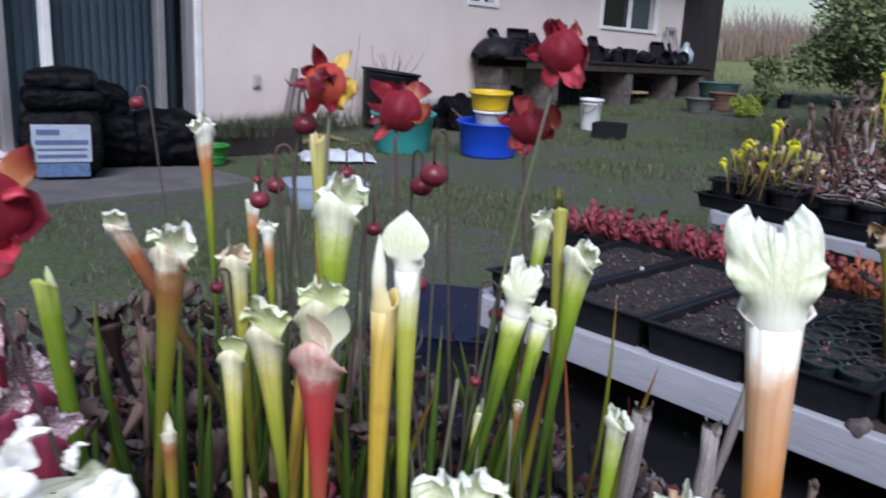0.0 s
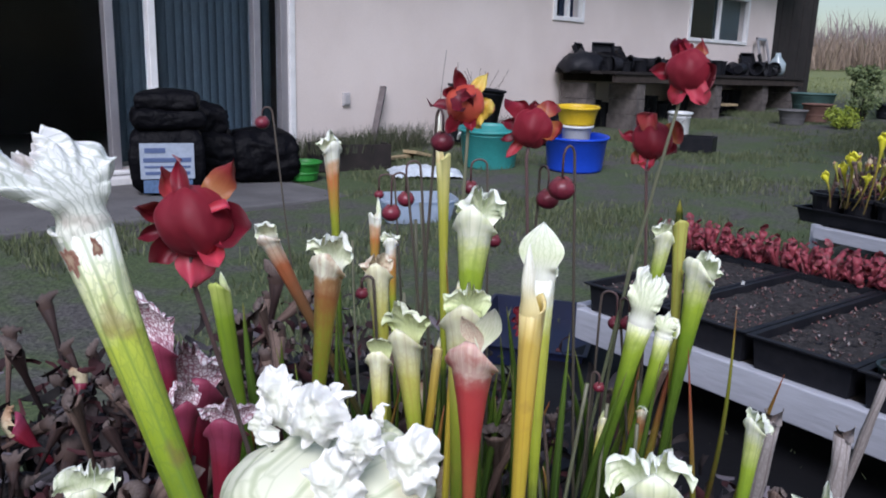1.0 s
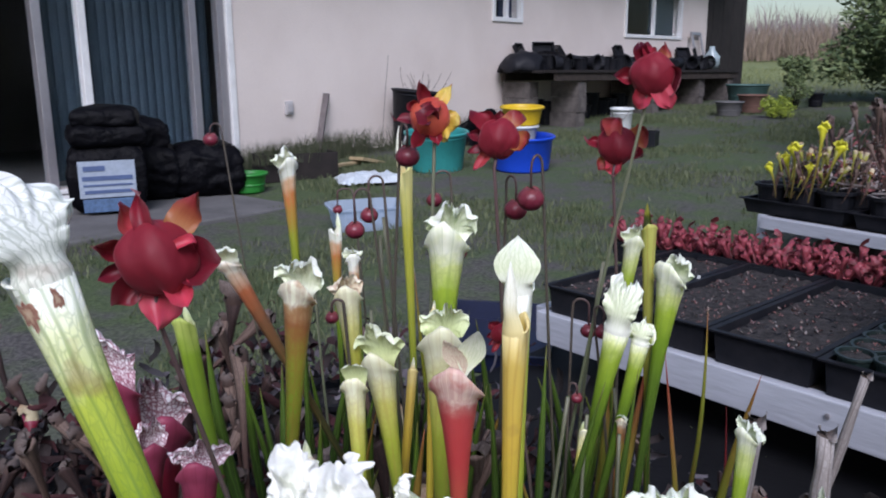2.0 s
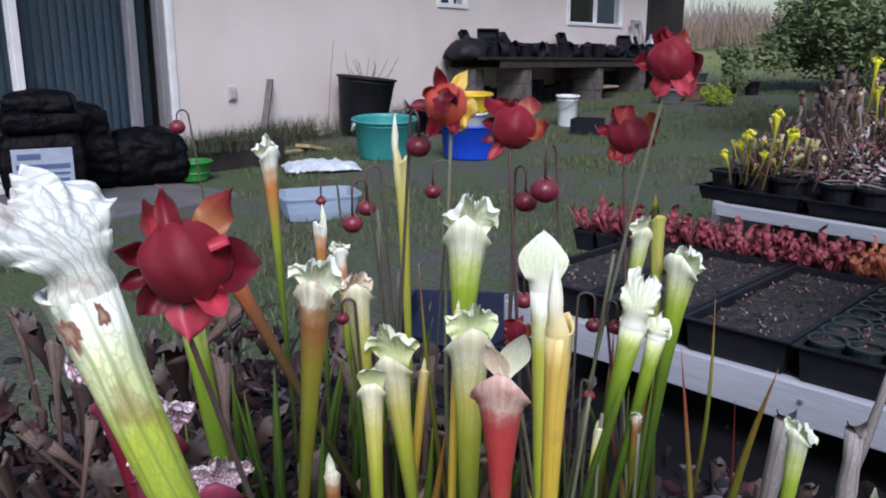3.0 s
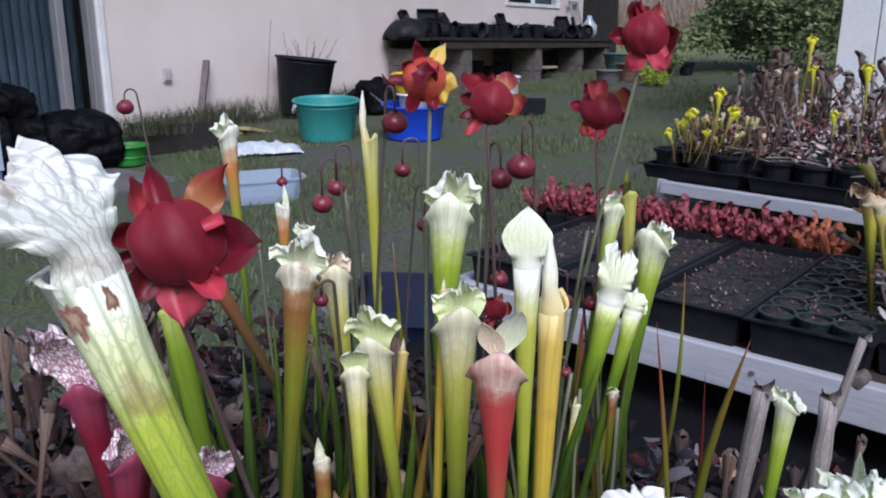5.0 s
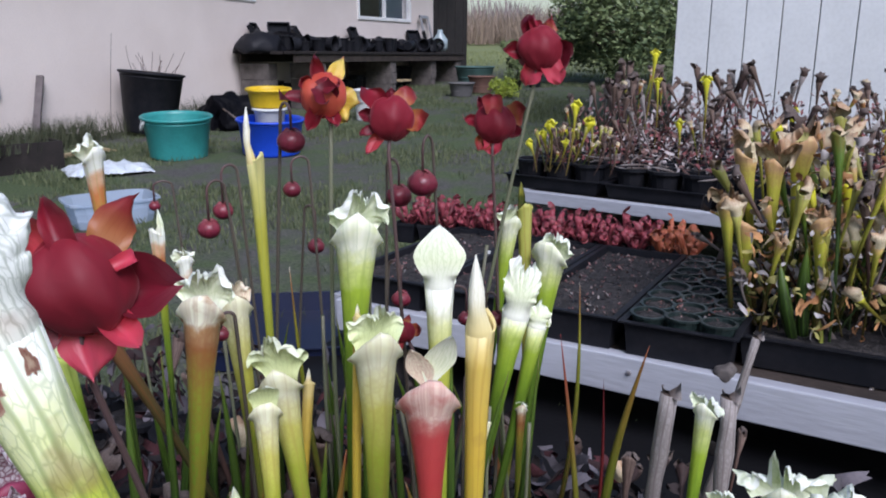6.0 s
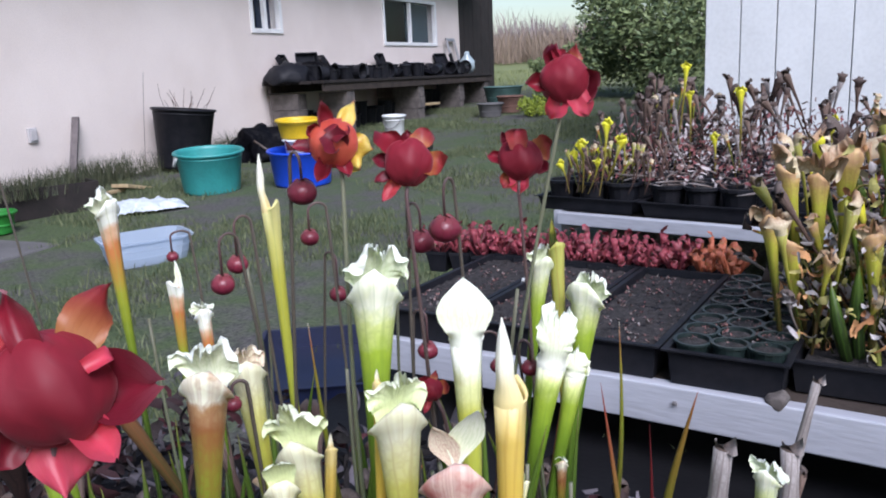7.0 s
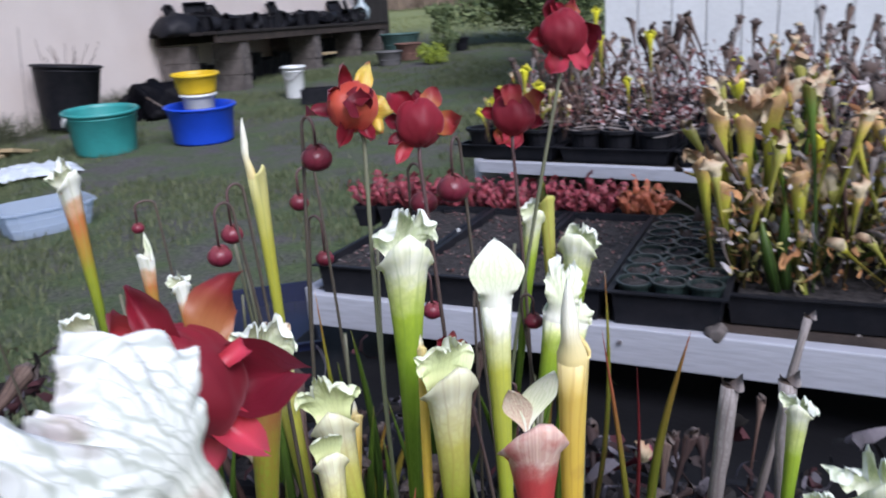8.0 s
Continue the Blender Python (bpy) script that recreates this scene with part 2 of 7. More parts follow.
def build_house():
    """Stucco wall with a sliding door and two windows; x = WALL_X is its face."""
    t = 0.2
    door = (0.4, 4.295, 0.05, 2.15)
    wins = [(7.93, 8.53, 1.49, 2.09), (11.05, 12.88, 1.37, 2.09)]
    bm = bmesh.new()
    cuts = sorted([door] + wins)
    y = -4.0
    for y0, y1, z0, z1 in cuts:
        box(t, y0 - y, 2.7, (WALL_X - t / 2, (y + y0) / 2, -0.1), bm=bm)
        box(t, y1 - y0, z0 + 0.1, (WALL_X - t / 2, (y0 + y1) / 2, -0.1), bm=bm)
        box(t, y1 - y0, 2.6 - z1, (WALL_X - t / 2, (y0 + y1) / 2, z1), bm=bm)
        y = y1
    box(t, WALL_END - y, 2.7, (WALL_X - t / 2, (y + WALL_END) / 2, -0.1), bm=bm)
    tagged(part("wall_house", bm, stucco), "pale beige stucco house wall, stained low down", "wall", kind="structure")
    bm = box(6, 0.2, 2.7, (WALL_X - 3.2, WALL_END - 0.1, -0.1))
    box(6, 0.2, 2.7, (WALL_X - 3.2, -3.9, -0.1), bm=bm)
    box(0.2, 18, 2.7, (WALL_X - 6.1, 5, -0.1), bm=bm)
    tagged(part("wall_house_back", bm, stucco), "plain stucco walls closing the house", "wall", kind="structure")
    bm = box(7.0, 18.6, 0.15, (WALL_X - 2.95, 4.9, 2.6))
    tagged(part("roof", bm, old_wood), "plain dark roof over the house", "roof", kind="structure")
    # room behind the door, its dimness put into dark wall and floor colour
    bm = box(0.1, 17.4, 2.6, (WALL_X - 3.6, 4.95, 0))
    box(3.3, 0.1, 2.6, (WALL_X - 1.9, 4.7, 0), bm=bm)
    tagged(part("wall_room", bm, room_dark), "inner walls behind the sliding door, coloured dark for dimness", "wall", kind="structure")
    tagged(part("floor", box(3.4, 17.4, 0.06, (WALL_X - 1.9, 4.95, -0.02)), room_dark), "room floor inside the house, coloured dark for dimness", "floor", kind="structure")
    # sliding door
    d = tagged(new("door_sliding"), "wide sliding glass door with dark vertical blinds", "door", kind="structure")
    x = WALL_X - 0.06
    for y0, y1, mat, nm in ((4.235, 4.295, white_paint, "jamb"), (4.16, 4.232, frame_grey, "stile"), (3.89, 3.958, frame_grey, "stile"), (2.95, 3.012, white_paint, "stile"), (2.61, 2.68, frame_grey, "stile"), (0.40, 0.47, white_paint, "jamb")):
        part(nm, box(0.09, y1 - y0, 2.1, (x + (0.03 if nm == "jamb" else 0), (y0 + y1) / 2, 0.05), 0.006), mat, d)
    part("sill", box(0.16, 3.9, 0.07, (WALL_X + 0.02, 2.33, -0.02), 0.008), white_paint, d, "white metal sill track")
    part("threshold", box(0.12, 2.5, 0.055, (WALL_X + 0.58, 1.5, 0.025), 0.008), white_paint, d, "white metal threshold on the slab")
    part("head", box(0.12, 3.86, 0.06, (x + 0.01, 2.325, 2.09)), white_paint, d)
    for y0, y1 in ((0.47, 2.61), (2.68, 2.95), (3.012, 3.89), (3.958, 4.16)):
        p = part("pane", box(0.006, y1 - y0, 2.03, (x - 0.02, (y0 + y1) / 2, 0.06)), glass, d)
        p.visible_shadow = False
    # vertical blind slats
    b = thing("vertical_blinds", pose(WALL_X - 0.2, 0, 0), "dark blue-grey vertical blinds hanging closed behind glass", "blinds")
    n = 0
    y = 2.70
    while y < 4.16:
        bm = bmesh.new()
        prev = None
        for k in range(5):
            u = k / 4 - 0.5
            c = 0.012 * (1 - 4 * u * u)
            a0, a1 = bm.verts.new((0.02 * u + c, u * 0.088, 0.09)), bm.verts.new((0.02 * u + c, u * 0.088, 2.08))
            if prev:
                bm.faces.new((prev[0], a0, a1, prev[1]))
            prev = (a0, a1)
        part("slat", bm, blind_mat, b, smooth=True, m=pose(0, y, 0, 0, 0, 25 + 4 * math.sin(n * 1.7)))
        y += 0.075
        n += 1
    for k, (y0, y1, z0, z1) in enumerate(wins):
        w = tagged(new("window_%d" % (k + 1)), ("small white-framed sliding window in the stucco wall", "wide white-framed sliding window above the bench")[k], "window", kind="structure")
        bm = bmesh.new()
        f = 0.05
        xx = WALL_X + 0.005
        for a, bq, c, dd in ((y0, y1, z0, z0 + f), (y0, y1, z1 - f, z1), (y0, y0 + f, z0 + f, z1 - f), (y1 - f, y1, z0 + f, z1 - f)):
            box(0.07, bq - a, dd - c, (xx - 0.02, (a + bq) / 2, c), bm=bm)
        part("window_frame", bm, white_paint, w)
        mid = y0 + (y1 - y0) * 0.5
        part("sash_rail", box(0.05, 0.05, z1 - z0 - 2 * f, (xx - 0.03, mid, z0 + f)), white_paint, w)
        for a, bq in ((y0 + f, mid - 0.025), (mid + 0.025, y1 - f)):
            p = part("pane", box(0.006, bq - a, z1 - z0 - 2 * f, (xx - 0.05, (a + bq) / 2, z0 + f)), glass, w)
            p.visible_shadow = False
        part("curtain", box(0.01, (mid - y0) * 0.9, z1 - z0 - 2 * f, (xx - 0.14, y1 - f - (mid - y0) * 0.45, z0 + f)), (navy_plastic, blind_mat)[k], w, ("deep blue curtain", "grey insect screen")[k])
    o = thing("outlet_box", pose(WALL_X + 0.012, 4.86, 0.52), "grey electrical outlet cover on the stucco wall", "outlet")
    part("cover", box(0.03, 0.085, 0.125, bevel=0.006), outlet_mat, o)
    part("flap", box(0.012, 0.06, 0.09, (0.02, 0, 0.018), bevel=0.004), outlet_mat, o)
    bm = jitter(box(1.88, 6.0, 0.14, (WALL_X + 0.95, 0.5, -0.11), 0.012), 0.004)
    tagged(part("patio_slab", bm, concrete), "low grey concrete slab along the house", "slab", kind="structure")


build_house()


# ---- plants ----
def plant_material(name, stops, vein=(0.3, 0.35, 0.1), vein_amt=0.3, rough=0.45, trans=0.15, net=0.0, spots=0.0, cells=(15, 55, 1), thin=0.0, line=0.22, foot=0.2):
    """Leaf tissue: colour runs along the leaf (v of its map), with long veins, a net of cross veins and blotches."""
    m = bpy.data.materials.new(name)
    m.use_nodes = True
    t = m.node_tree
    b = t.nodes["Principled BSDF"]
    uv = t.nodes.new("ShaderNodeUVMap")
    uv.uv_map = "leaf"
    tc = t.nodes.new("ShaderNodeTexCoord")
    oi = t.nodes.new("ShaderNodeObjectInfo")
    off = t.nodes.new("ShaderNodeVectorMath")
    off.operation = "MULTIPLY_ADD"
    off.inputs[1].default_value = (1, 1, 1)
    t.links.new(tc.outputs["Object"], off.inputs[0])
    t.links.new(oi.outputs["Random"], off.inputs[2])
    sep = t.nodes.new("ShaderNodeSeparateXYZ")
    t.links.new(uv.outputs[0], sep.inputs[0])
    n1 = t.nodes.new("ShaderNodeTexNoise")
    n1.inputs["Scale"].default_value, n1.inputs["Detail"].default_value = 60, 5
    t.links.new(off.outputs[0], n1.inputs["Vector"])
    wob = t.nodes.new("ShaderNodeMath")
    wob.operation = "MULTIPLY_ADD"
    wob.inputs[1].default_value, wob.inputs[2].default_value = 0.07, -0.035
    t.links.new(n1.outputs["Fac"], wob.inputs[0])
    add = t.nodes.new("ShaderNodeMath")
    t.links.new(sep.outputs[1], add.inputs[0])
    t.links.new(wob.outputs[0], add.inputs[1])
    ramp = t.nodes.new("ShaderNodeValToRGB")
    el = ramp.color_ramp.elements
    el[0].position, el[0].color = stops[0][0], (*stops[0][1], 1)
    el[1].position, el[1].color = stops[-1][0], (*stops[-1][1], 1)
    for p, c in stops[1:-1]:
        e = el.new(p)
        e.color = (*c, 1)
    t.links.new(add.outputs[0], ramp.inputs[0])
    # long veins
    wave = t.nodes.new("ShaderNodeTexWave")
    wave.wave_type, wave.bands_direction = "BANDS", "X"
    wave.inputs["Scale"].default_value, wave.inputs["Distortion"].default_value = 2.6, 5.0
    wave.inputs["Detail"].default_value, wave.inputs["Detail Scale"].default_value = 2, 2.0
    t.links.new(uv.outputs[0], wave.inputs["Vector"])
    wr = t.nodes.new("ShaderNodeMapRange")
    wr.inputs[1].default_value, wr.inputs[2].default_value = 0.75, 1.0
    wr.inputs[4].default_value = vein_amt
    t.links.new(wave.outputs["Fac"], wr.inputs[0])
    # net of cross veins
    vo = t.nodes.new("ShaderNodeTexVoronoi")
    vo.feature = "DISTANCE_TO_EDGE"
    vo.inputs["Scale"].default_value, vo.inputs["Randomness"].default_value = 1.0, 0.75
    cs = t.nodes.new("ShaderNodeVectorMath")
    cs.operation = "MULTIPLY"
    cs.inputs[1].default_value = cells
    t.links.new(uv.outputs[0], cs.inputs[0])
    t.links.new(cs.outputs[0], vo.inputs["Vector"])
    vr = t.nodes.new("ShaderNodeMapRange")
    vr.inputs[1].default_value, vr.inputs[2].default_value = (0.008, 0.065) if thin else (line * 0.14, line)
    vr.inputs[3].default_value, vr.inputs[4].default_value = net, 0.0
    t.links.new(vo.outputs["Distance"], vr.inputs[0])
    mx = t.nodes.new("ShaderNodeMath")
    mx.operation = "MAXIMUM"
    t.links.new(wr.outputs[0], mx.inputs[0])
    t.links.new(vr.outputs[0], mx.inputs[1])
    # veins thin out towards the narrow foot of a lid
    fade = t.nodes.new("ShaderNodeMapRange")
    fade.inputs[1].default_value, fade.inputs[2].default_value = 0.05, 0.4
    fade.inputs[3].default_value = foot if thin else 1.0
    t.links.new(sep.outputs[1], fade.inputs[0])
    amt = t.nodes.new("ShaderNodeMath")
    amt.operation = "MULTIPLY"
    t.links.new(mx.outputs[0], amt.inputs[0])
    t.links.new(fade.outputs[0], amt.inputs[1])
    mix = t.nodes.new("ShaderNodeMix")
    mix.data_type = "RGBA"
    t.links.new(amt.outputs[0], mix.inputs[0])
    t.links.new(ramp.outputs[0], mix.inputs[6])
    mix.inputs[7].default_value = (*vein, 1)
    last = mix.outputs[2]
    # brown blotches of wear
    n2 = t.nodes.new("ShaderNodeTexNoise")
    n2.inputs["Scale"].default_value, n2.inputs["Detail"].default_value = 28, 3
    t.links.new(off.outputs[0], n2.inputs["Vector"])
    sr = t.nodes.new("ShaderNodeMapRange")
    sr.inputs[1].default_value, sr.inputs[2].default_value = 0.62, 0.70
    sr.inputs[4].default_value = spots
    t.links.new(n2.outputs["Fac"], sr.inputs[0])
    mix2 = t.nodes.new("ShaderNodeMix")
    mix2.data_type = "RGBA"
    t.links.new(sr.outputs[0], mix2.inputs[0])
    t.links.new(last, mix2.inputs[6])
    mix2.inputs[7].default_value = (0.22, 0.10, 0.06, 1)
    # slight difference from leaf to leaf
    hsv = t.nodes.new("ShaderNodeHueSaturation")
    rr = t.nodes.new("ShaderNodeMapRange")
    rr.inputs[3].default_value, rr.inputs[4].default_value = (0.96, 1.04) if thin else (0.85, 1.12)
    t.links.new(oi.outputs["Random"], rr.inputs[0])
    t.links.new(rr.outputs[0], hsv.inputs["Value"])
    t.links.new(mix2.outputs[2], hsv.inputs["Color"])
    t.links.new(hsv.outputs[0], b.inputs["Base Color"])
    b.inputs["Roughness"].default_value = rough
    b.inputs["Specular IOR Level"].default_value = 0.35
    b.inputs["Subsurface Weight"].default_value = trans
    b.inputs["Subsurface Radius"].default_value = (0.004, 0.004, 0.002)
    b.inputs["Subsurface Scale"].default_value = 1.0
    bp = t.nodes.new("ShaderNodeBump")
    bp.inputs["Strength"].default_value, bp.inputs["Distance"].default_value = 0.12 if thin else 0.35, 0.001
    t.links.new(amt.outputs[0], bp.inputs["Height"])
    t.links.new(bp.outputs[0], b.inputs["Normal"])
    if thin:
        tl = t.nodes.new("ShaderNodeBsdfTranslucent")
        ms = t.nodes.new("ShaderNodeMixShader")
        ms.inputs[0].default_value = thin
        t.links.new(hsv.outputs[0], tl.inputs["Color"])
        t.links.new(b.outputs[0], ms.inputs[1])
        t.links.new(tl.outputs[0], ms.inputs[2])
        t.links.new(ms.outputs[0], t.nodes["Material Output"].inputs["Surface"])
    return m


def velvet(m, tint):
    b = m.node_tree.nodes["Principled BSDF"]
    b.inputs["Sheen Weight"].default_value, b.inputs["Sheen Roughness"].default_value = 0.22, 0.4
    b.inputs["Sheen Tint"].default_value = (*tint, 1)


# Near-black foot and lower stem: shade low in the bed put into colour.
STEM_SHADE = (0.030, 0.060, 0.008)
FOOT_SHADE, LEAF, LIME = (0.010, 0.022, 0.004), (0.075, 0.145, 0.011), (0.36, 0.46, 0.04)
CREAM, WHITE = (0.84, 0.84, 0.60), (0.93, 0.94, 0.82)
TUBE = {
    "white": plant_material("tube_white_top", [(0, FOOT_SHADE), (0.50, STEM_SHADE), (0.72, (0.075, 0.14, 0.011)), (0.84, (0.17, 0.28, 0.018)), (0.92, (0.34, 0.46, 0.045)), (0.97, (0.66, 0.72, 0.28)), (1, (0.90, 0.91, 0.72))], (0.16, 0.26, 0.04), 0.32, net=0.16, spots=0.12),
    "net": plant_material("tube_netted", [(0, FOOT_SHADE), (0.50, STEM_SHADE), (0.64, LEAF), (0.79, (0.28, 0.38, 0.03)), (0.88, (0.50, 0.58, 0.08)), (0.94, (0.82, 0.86, 0.50)), (0.98, WHITE)], (0.13, 0.23, 0.05), 0.55, net=0.30, spots=0.5, cells=(26, 60, 1), line=0.10),
    "cream_net": plant_material("tube_cream_netted", [(0, FOOT_SHADE), (0.5, STEM_SHADE), (0.66, (0.24, 0.34, 0.03)), (0.80, (0.50, 0.58, 0.12)), (0.92, (0.72, 0.75, 0.45)), (1, (0.80, 0.80, 0.62))], (0.22, 0.30, 0.09), 0.4, net=0.5, spots=0.25, cells=(16, 46, 1), line=0.14),
    "pale": plant_material("tube_pale_green", [(0, FOOT_SHADE), (0.46, STEM_SHADE), (0.6, LEAF), (0.82, (0.38, 0.44, 0.05)), (0.91, (0.60, 0.58, 0.14)), (0.97, (0.78, 0.76, 0.42)), (1, CREAM)], (0.35, 0.22, 0.05), 0.3, net=0.15, spots=0.2),
    "pale_gold": plant_material("tube_pale_gold", [(0, FOOT_SHADE), (0.46, STEM_SHADE), (0.6, (0.34, 0.40, 0.03)), (0.86, (0.50, 0.51, 0.08)), (0.93, (0.78, 0.80, 0.42)), (0.965, WHITE)], net=0.15, spots=0.15),
    "gold": plant_material("tube_gold", [(0, FOOT_SHADE), (0.46, STEM_SHADE), (0.5, (0.34, 0.32, 0.03)), (0.8, (0.62, 0.43, 0.06)), (0.94, (0.66, 0.48, 0.11)), (1, (0.80, 0.66, 0.30))], (0.4, 0.2, 0.04), 0.3, spots=0.2),
    "yellow": plant_material("tube_yellow", [(0, FOOT_SHADE), (0.46, STEM_SHADE), (0.5, (0.30, 0.36, 0.03)), (0.85, (0.58, 0.56, 0.08)), (1, (0.75, 0.70, 0.30))]),
    "red": plant_material("tube_red", [(0, (0.05, 0.07, 0.02)), (0.5, (0.20, 0.17, 0.04)), (0.74, (0.40, 0.11, 0.05)), (0.88, (0.48, 0.05, 0.05)), (0.96, (0.54, 0.07, 0.07)), (0.985, (0.60, 0.18, 0.16)), (1, (0.82, 0.60, 0.50))], (0.46, 0.06, 0.06), 0.2, net=0.28, cells=(34, 150, 1), line=0.16),
    "orange": plant_material("tube_orange", [(0, FOOT_SHADE), (0.46, STEM_SHADE), (0.66, (0.12, 0.20, 0.014)), (0.80, (0.30, 0.34, 0.03)), (0.87, (0.46, 0.26, 0.05)), (0.93, (0.58, 0.21, 0.07)), (0.965, (0.74, 0.50, 0.32)), (0.985, WHITE)]),
    "ember": plant_material("tube_ember", [(0, FOOT_SHADE), (0.5, (0.05, 0.06, 0.02)), (0.75, (0.12, 0.08, 0.03)), (0.86, (0.21, 0.095, 0.045)), (0.94, (0.46, 0.14, 0.06)), (0.98, (0.76, 0.52, 0.36)), (1, (0.90, 0.84, 0.70))], (0.26, 0.08, 0.03), 0.3, spots=0.25),
    "straw": plant_material("tube_straw", [(0, FOOT_SHADE), (0.5, STEM_SHADE), (0.74, (0.17, 0.21, 0.02)), (0.88, (0.42, 0.42, 0.07)), (0.95, (0.64, 0.62, 0.24)), (1, (0.84, 0.82, 0.58))], (0.34, 0.24, 0.06), 0.3, net=0.2, spots=0.2),
    "rust": plant_material("tube_rust", [(0, FOOT_SHADE), (0.46, STEM_SHADE), (0.66, (0.10, 0.16, 0.015)), (0.80, (0.17, 0.24, 0.02)), (0.89, (0.25, 0.25, 0.03)), (0.955, (0.29, 0.12, 0.045)), (0.985, (0.46, 0.28, 0.14)), (1, (0.86, 0.84, 0.66))], (0.28, 0.09, 0.03), 0.35, net=0.3, spots=0.3),
    # Darkened along its whole length, standing for shade beneath taller pitchers.
    "green": plant_material("tube_green_shaded", [(0, (0.006, 0.013, 0.003)), (0.6, (0.024, 0.050, 0.008)), (0.9, (0.075, 0.13, 0.016)), (1, (0.12, 0.11, 0.02))], (0.10, 0.2, 0.03), 0.35),
    "fresh": plant_material("tube_fresh_green", [(0, FOOT_SHADE), (0.5, STEM_SHADE), (0.72, LEAF), (0.95, (0.26, 0.39, 0.03)), (1, (0.50, 0.58, 0.14))], (0.14, 0.24, 0.03), 0.35, spots=0.1),
    "bud": plant_material("tube_olive", [(0, FOOT_SHADE), (0.46, STEM_SHADE), (0.6, (0.28, 0.28, 0.04)), (1, (0.40, 0.40, 0.10))], (0.3, 0.15, 0.04), 0.4),
    "tan": plant_material("tube_tan", [(0, FOOT_SHADE), (0.46, STEM_SHADE), (0.6, (0.16, 0.20, 0.02)), (0.85, (0.46, 0.47, 0.06)), (0.95, (0.56, 0.44, 0.12)), (1, (0.56, 0.36, 0.19))], (0.3, 0.12, 0.05), 0.3, net=0.2, spots=0.35),
    "purple": plant_material("tube_purple", [(0, (0.05, 0.015, 0.012)), (0.5, (0.11, 0.008, 0.016)), (0.93, (0.20, 0.012, 0.03)), (1, (0.30, 0.05, 0.10))], (0.1, 0.01, 0.02), 0.3, net=0.1),
    "white_rust": plant_material("tube_white_rust", [(0, LEAF), (0.6, (0.45, 0.30, 0.04)), (0.86, (0.60, 0.26, 0.07)), (0.95, (0.72, 0.45, 0.28)), (0.985, WHITE)], (0.55, 0.22, 0.1), 0.3),
    "ylw": plant_material("tube_sulphur", [(0, (0.07, 0.05, 0.02)), (0.55, (0.20, 0.16, 0.03)), (0.84, (0.34, 0.32, 0.04)), (0.94, (0.58, 0.56, 0.05)), (1, (0.80, 0.76, 0.05))], (0.4, 0.3, 0.02), 0.2),
    "dead": plant_material("tube_dead", [(0, (0.03, 0.019, 0.016)), (0.5, (0.095, 0.05, 0.04)), (1, (0.20, 0.14, 0.115))], (0.04, 0.02, 0.015), 0.6, rough=0.8, net=0.3, trans=0.0),
    "grey": plant_material("tube_grey_dead", [(0, (0.075, 0.053, 0.041)), (0.6, (0.22, 0.19, 0.18)), (1, (0.36, 0.33, 0.32))], (0.10, 0.07, 0.06), 0.6, rough=0.9, net=0.3, trans=0.0),
    # Dead tissue taken almost to black, shade among the stems included.
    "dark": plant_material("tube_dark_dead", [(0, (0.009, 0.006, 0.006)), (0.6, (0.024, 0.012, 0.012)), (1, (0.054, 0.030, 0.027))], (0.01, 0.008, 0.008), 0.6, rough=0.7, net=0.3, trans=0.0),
    "maroon": plant_material("leaf_maroon", [(0, (0.060, 0.018, 0.012)), (0.5, (0.132, 0.018, 0.018)), (1, (0.096, 0.009, 0.012))], (0.1, 0.01, 0.02), 0.4),
    "redtip": plant_material("leaf_red_tip", [(0, LEAF), (0.6, (0.180, 0.180, 0.024)), (0.85, (0.252, 0.072, 0.036)), (1, (0.210, 0.024, 0.024))], (0.3, 0.1, 0.04), 0.3),
    "olive": plant_material("leaf_olive", [(0, LEAF), (0.6, (0.132, 0.156, 0.018)), (0.9, (0.216, 0.120, 0.024)), (1, (0.240, 0.060, 0.024))], (0.3, 0.15, 0.04), 0.3),
}
HOOD_WHITE = plant_material("hood_white", [(0, (0.93, 0.94, 0.82)), (0.15, (0.91, 0.93, 0.78)), (0.4, (0.82, 0.87, 0.62)), (0.75, (0.84, 0.88, 0.70)), (1, (0.90, 0.92, 0.88))], (0.42, 0.54, 0.20), 0.34, net=0.28, spots=0.08, trans=0.0, cells=(11, 6, 1), thin=0.02)
HOOD_NET = plant_material("hood_netted", [(0, (0.93, 0.94, 0.82)), (0.3, (0.90, 0.92, 0.84)), (0.7, (0.86, 0.89, 0.86)), (1, (0.88, 0.89, 0.90))], (0.22, 0.27, 0.17), 0.5, net=0.36, spots=0.45, trans=0.0, cells=(13, 7, 1), thin=0.02, foot=0.9)
HOOD_CREAM = plant_material("hood_cream_net", [(0, (0.66, 0.68, 0.42)), (0.3, (0.70, 0.72, 0.50)), (0.75, (0.78, 0.79, 0.62)), (1, (0.84, 0.84, 0.72))], (0.26, 0.34, 0.14), 0.5, net=0.25, spots=0.3, trans=0.0, cells=(13, 6, 1), thin=0.02, foot=1.0)
HOOD_LIME = plant_material("hood_pale_green", [(0, (0.60, 0.62, 0.30)), (0.4, (0.70, 0.78, 0.42)), (0.8, (0.78, 0.84, 0.58)), (1, (0.84, 0.87, 0.72))], (0.40, 0.46, 0.16), 0.3, net=0.25, spots=0.1, trans=0.0, cells=(13, 13, 1), thin=0.02)
HOOD_PINK = plant_material("hood_pink_net", [(0, (0.70, 0.48, 0.56)), (0.3, (0.90, 0.82, 0.86)), (1, (0.93, 0.88, 0.91))], (0.24, 0.015, 0.06), 0.3, net=0.85, trans=0.0, cells=(15, 15, 1), line=0.18)
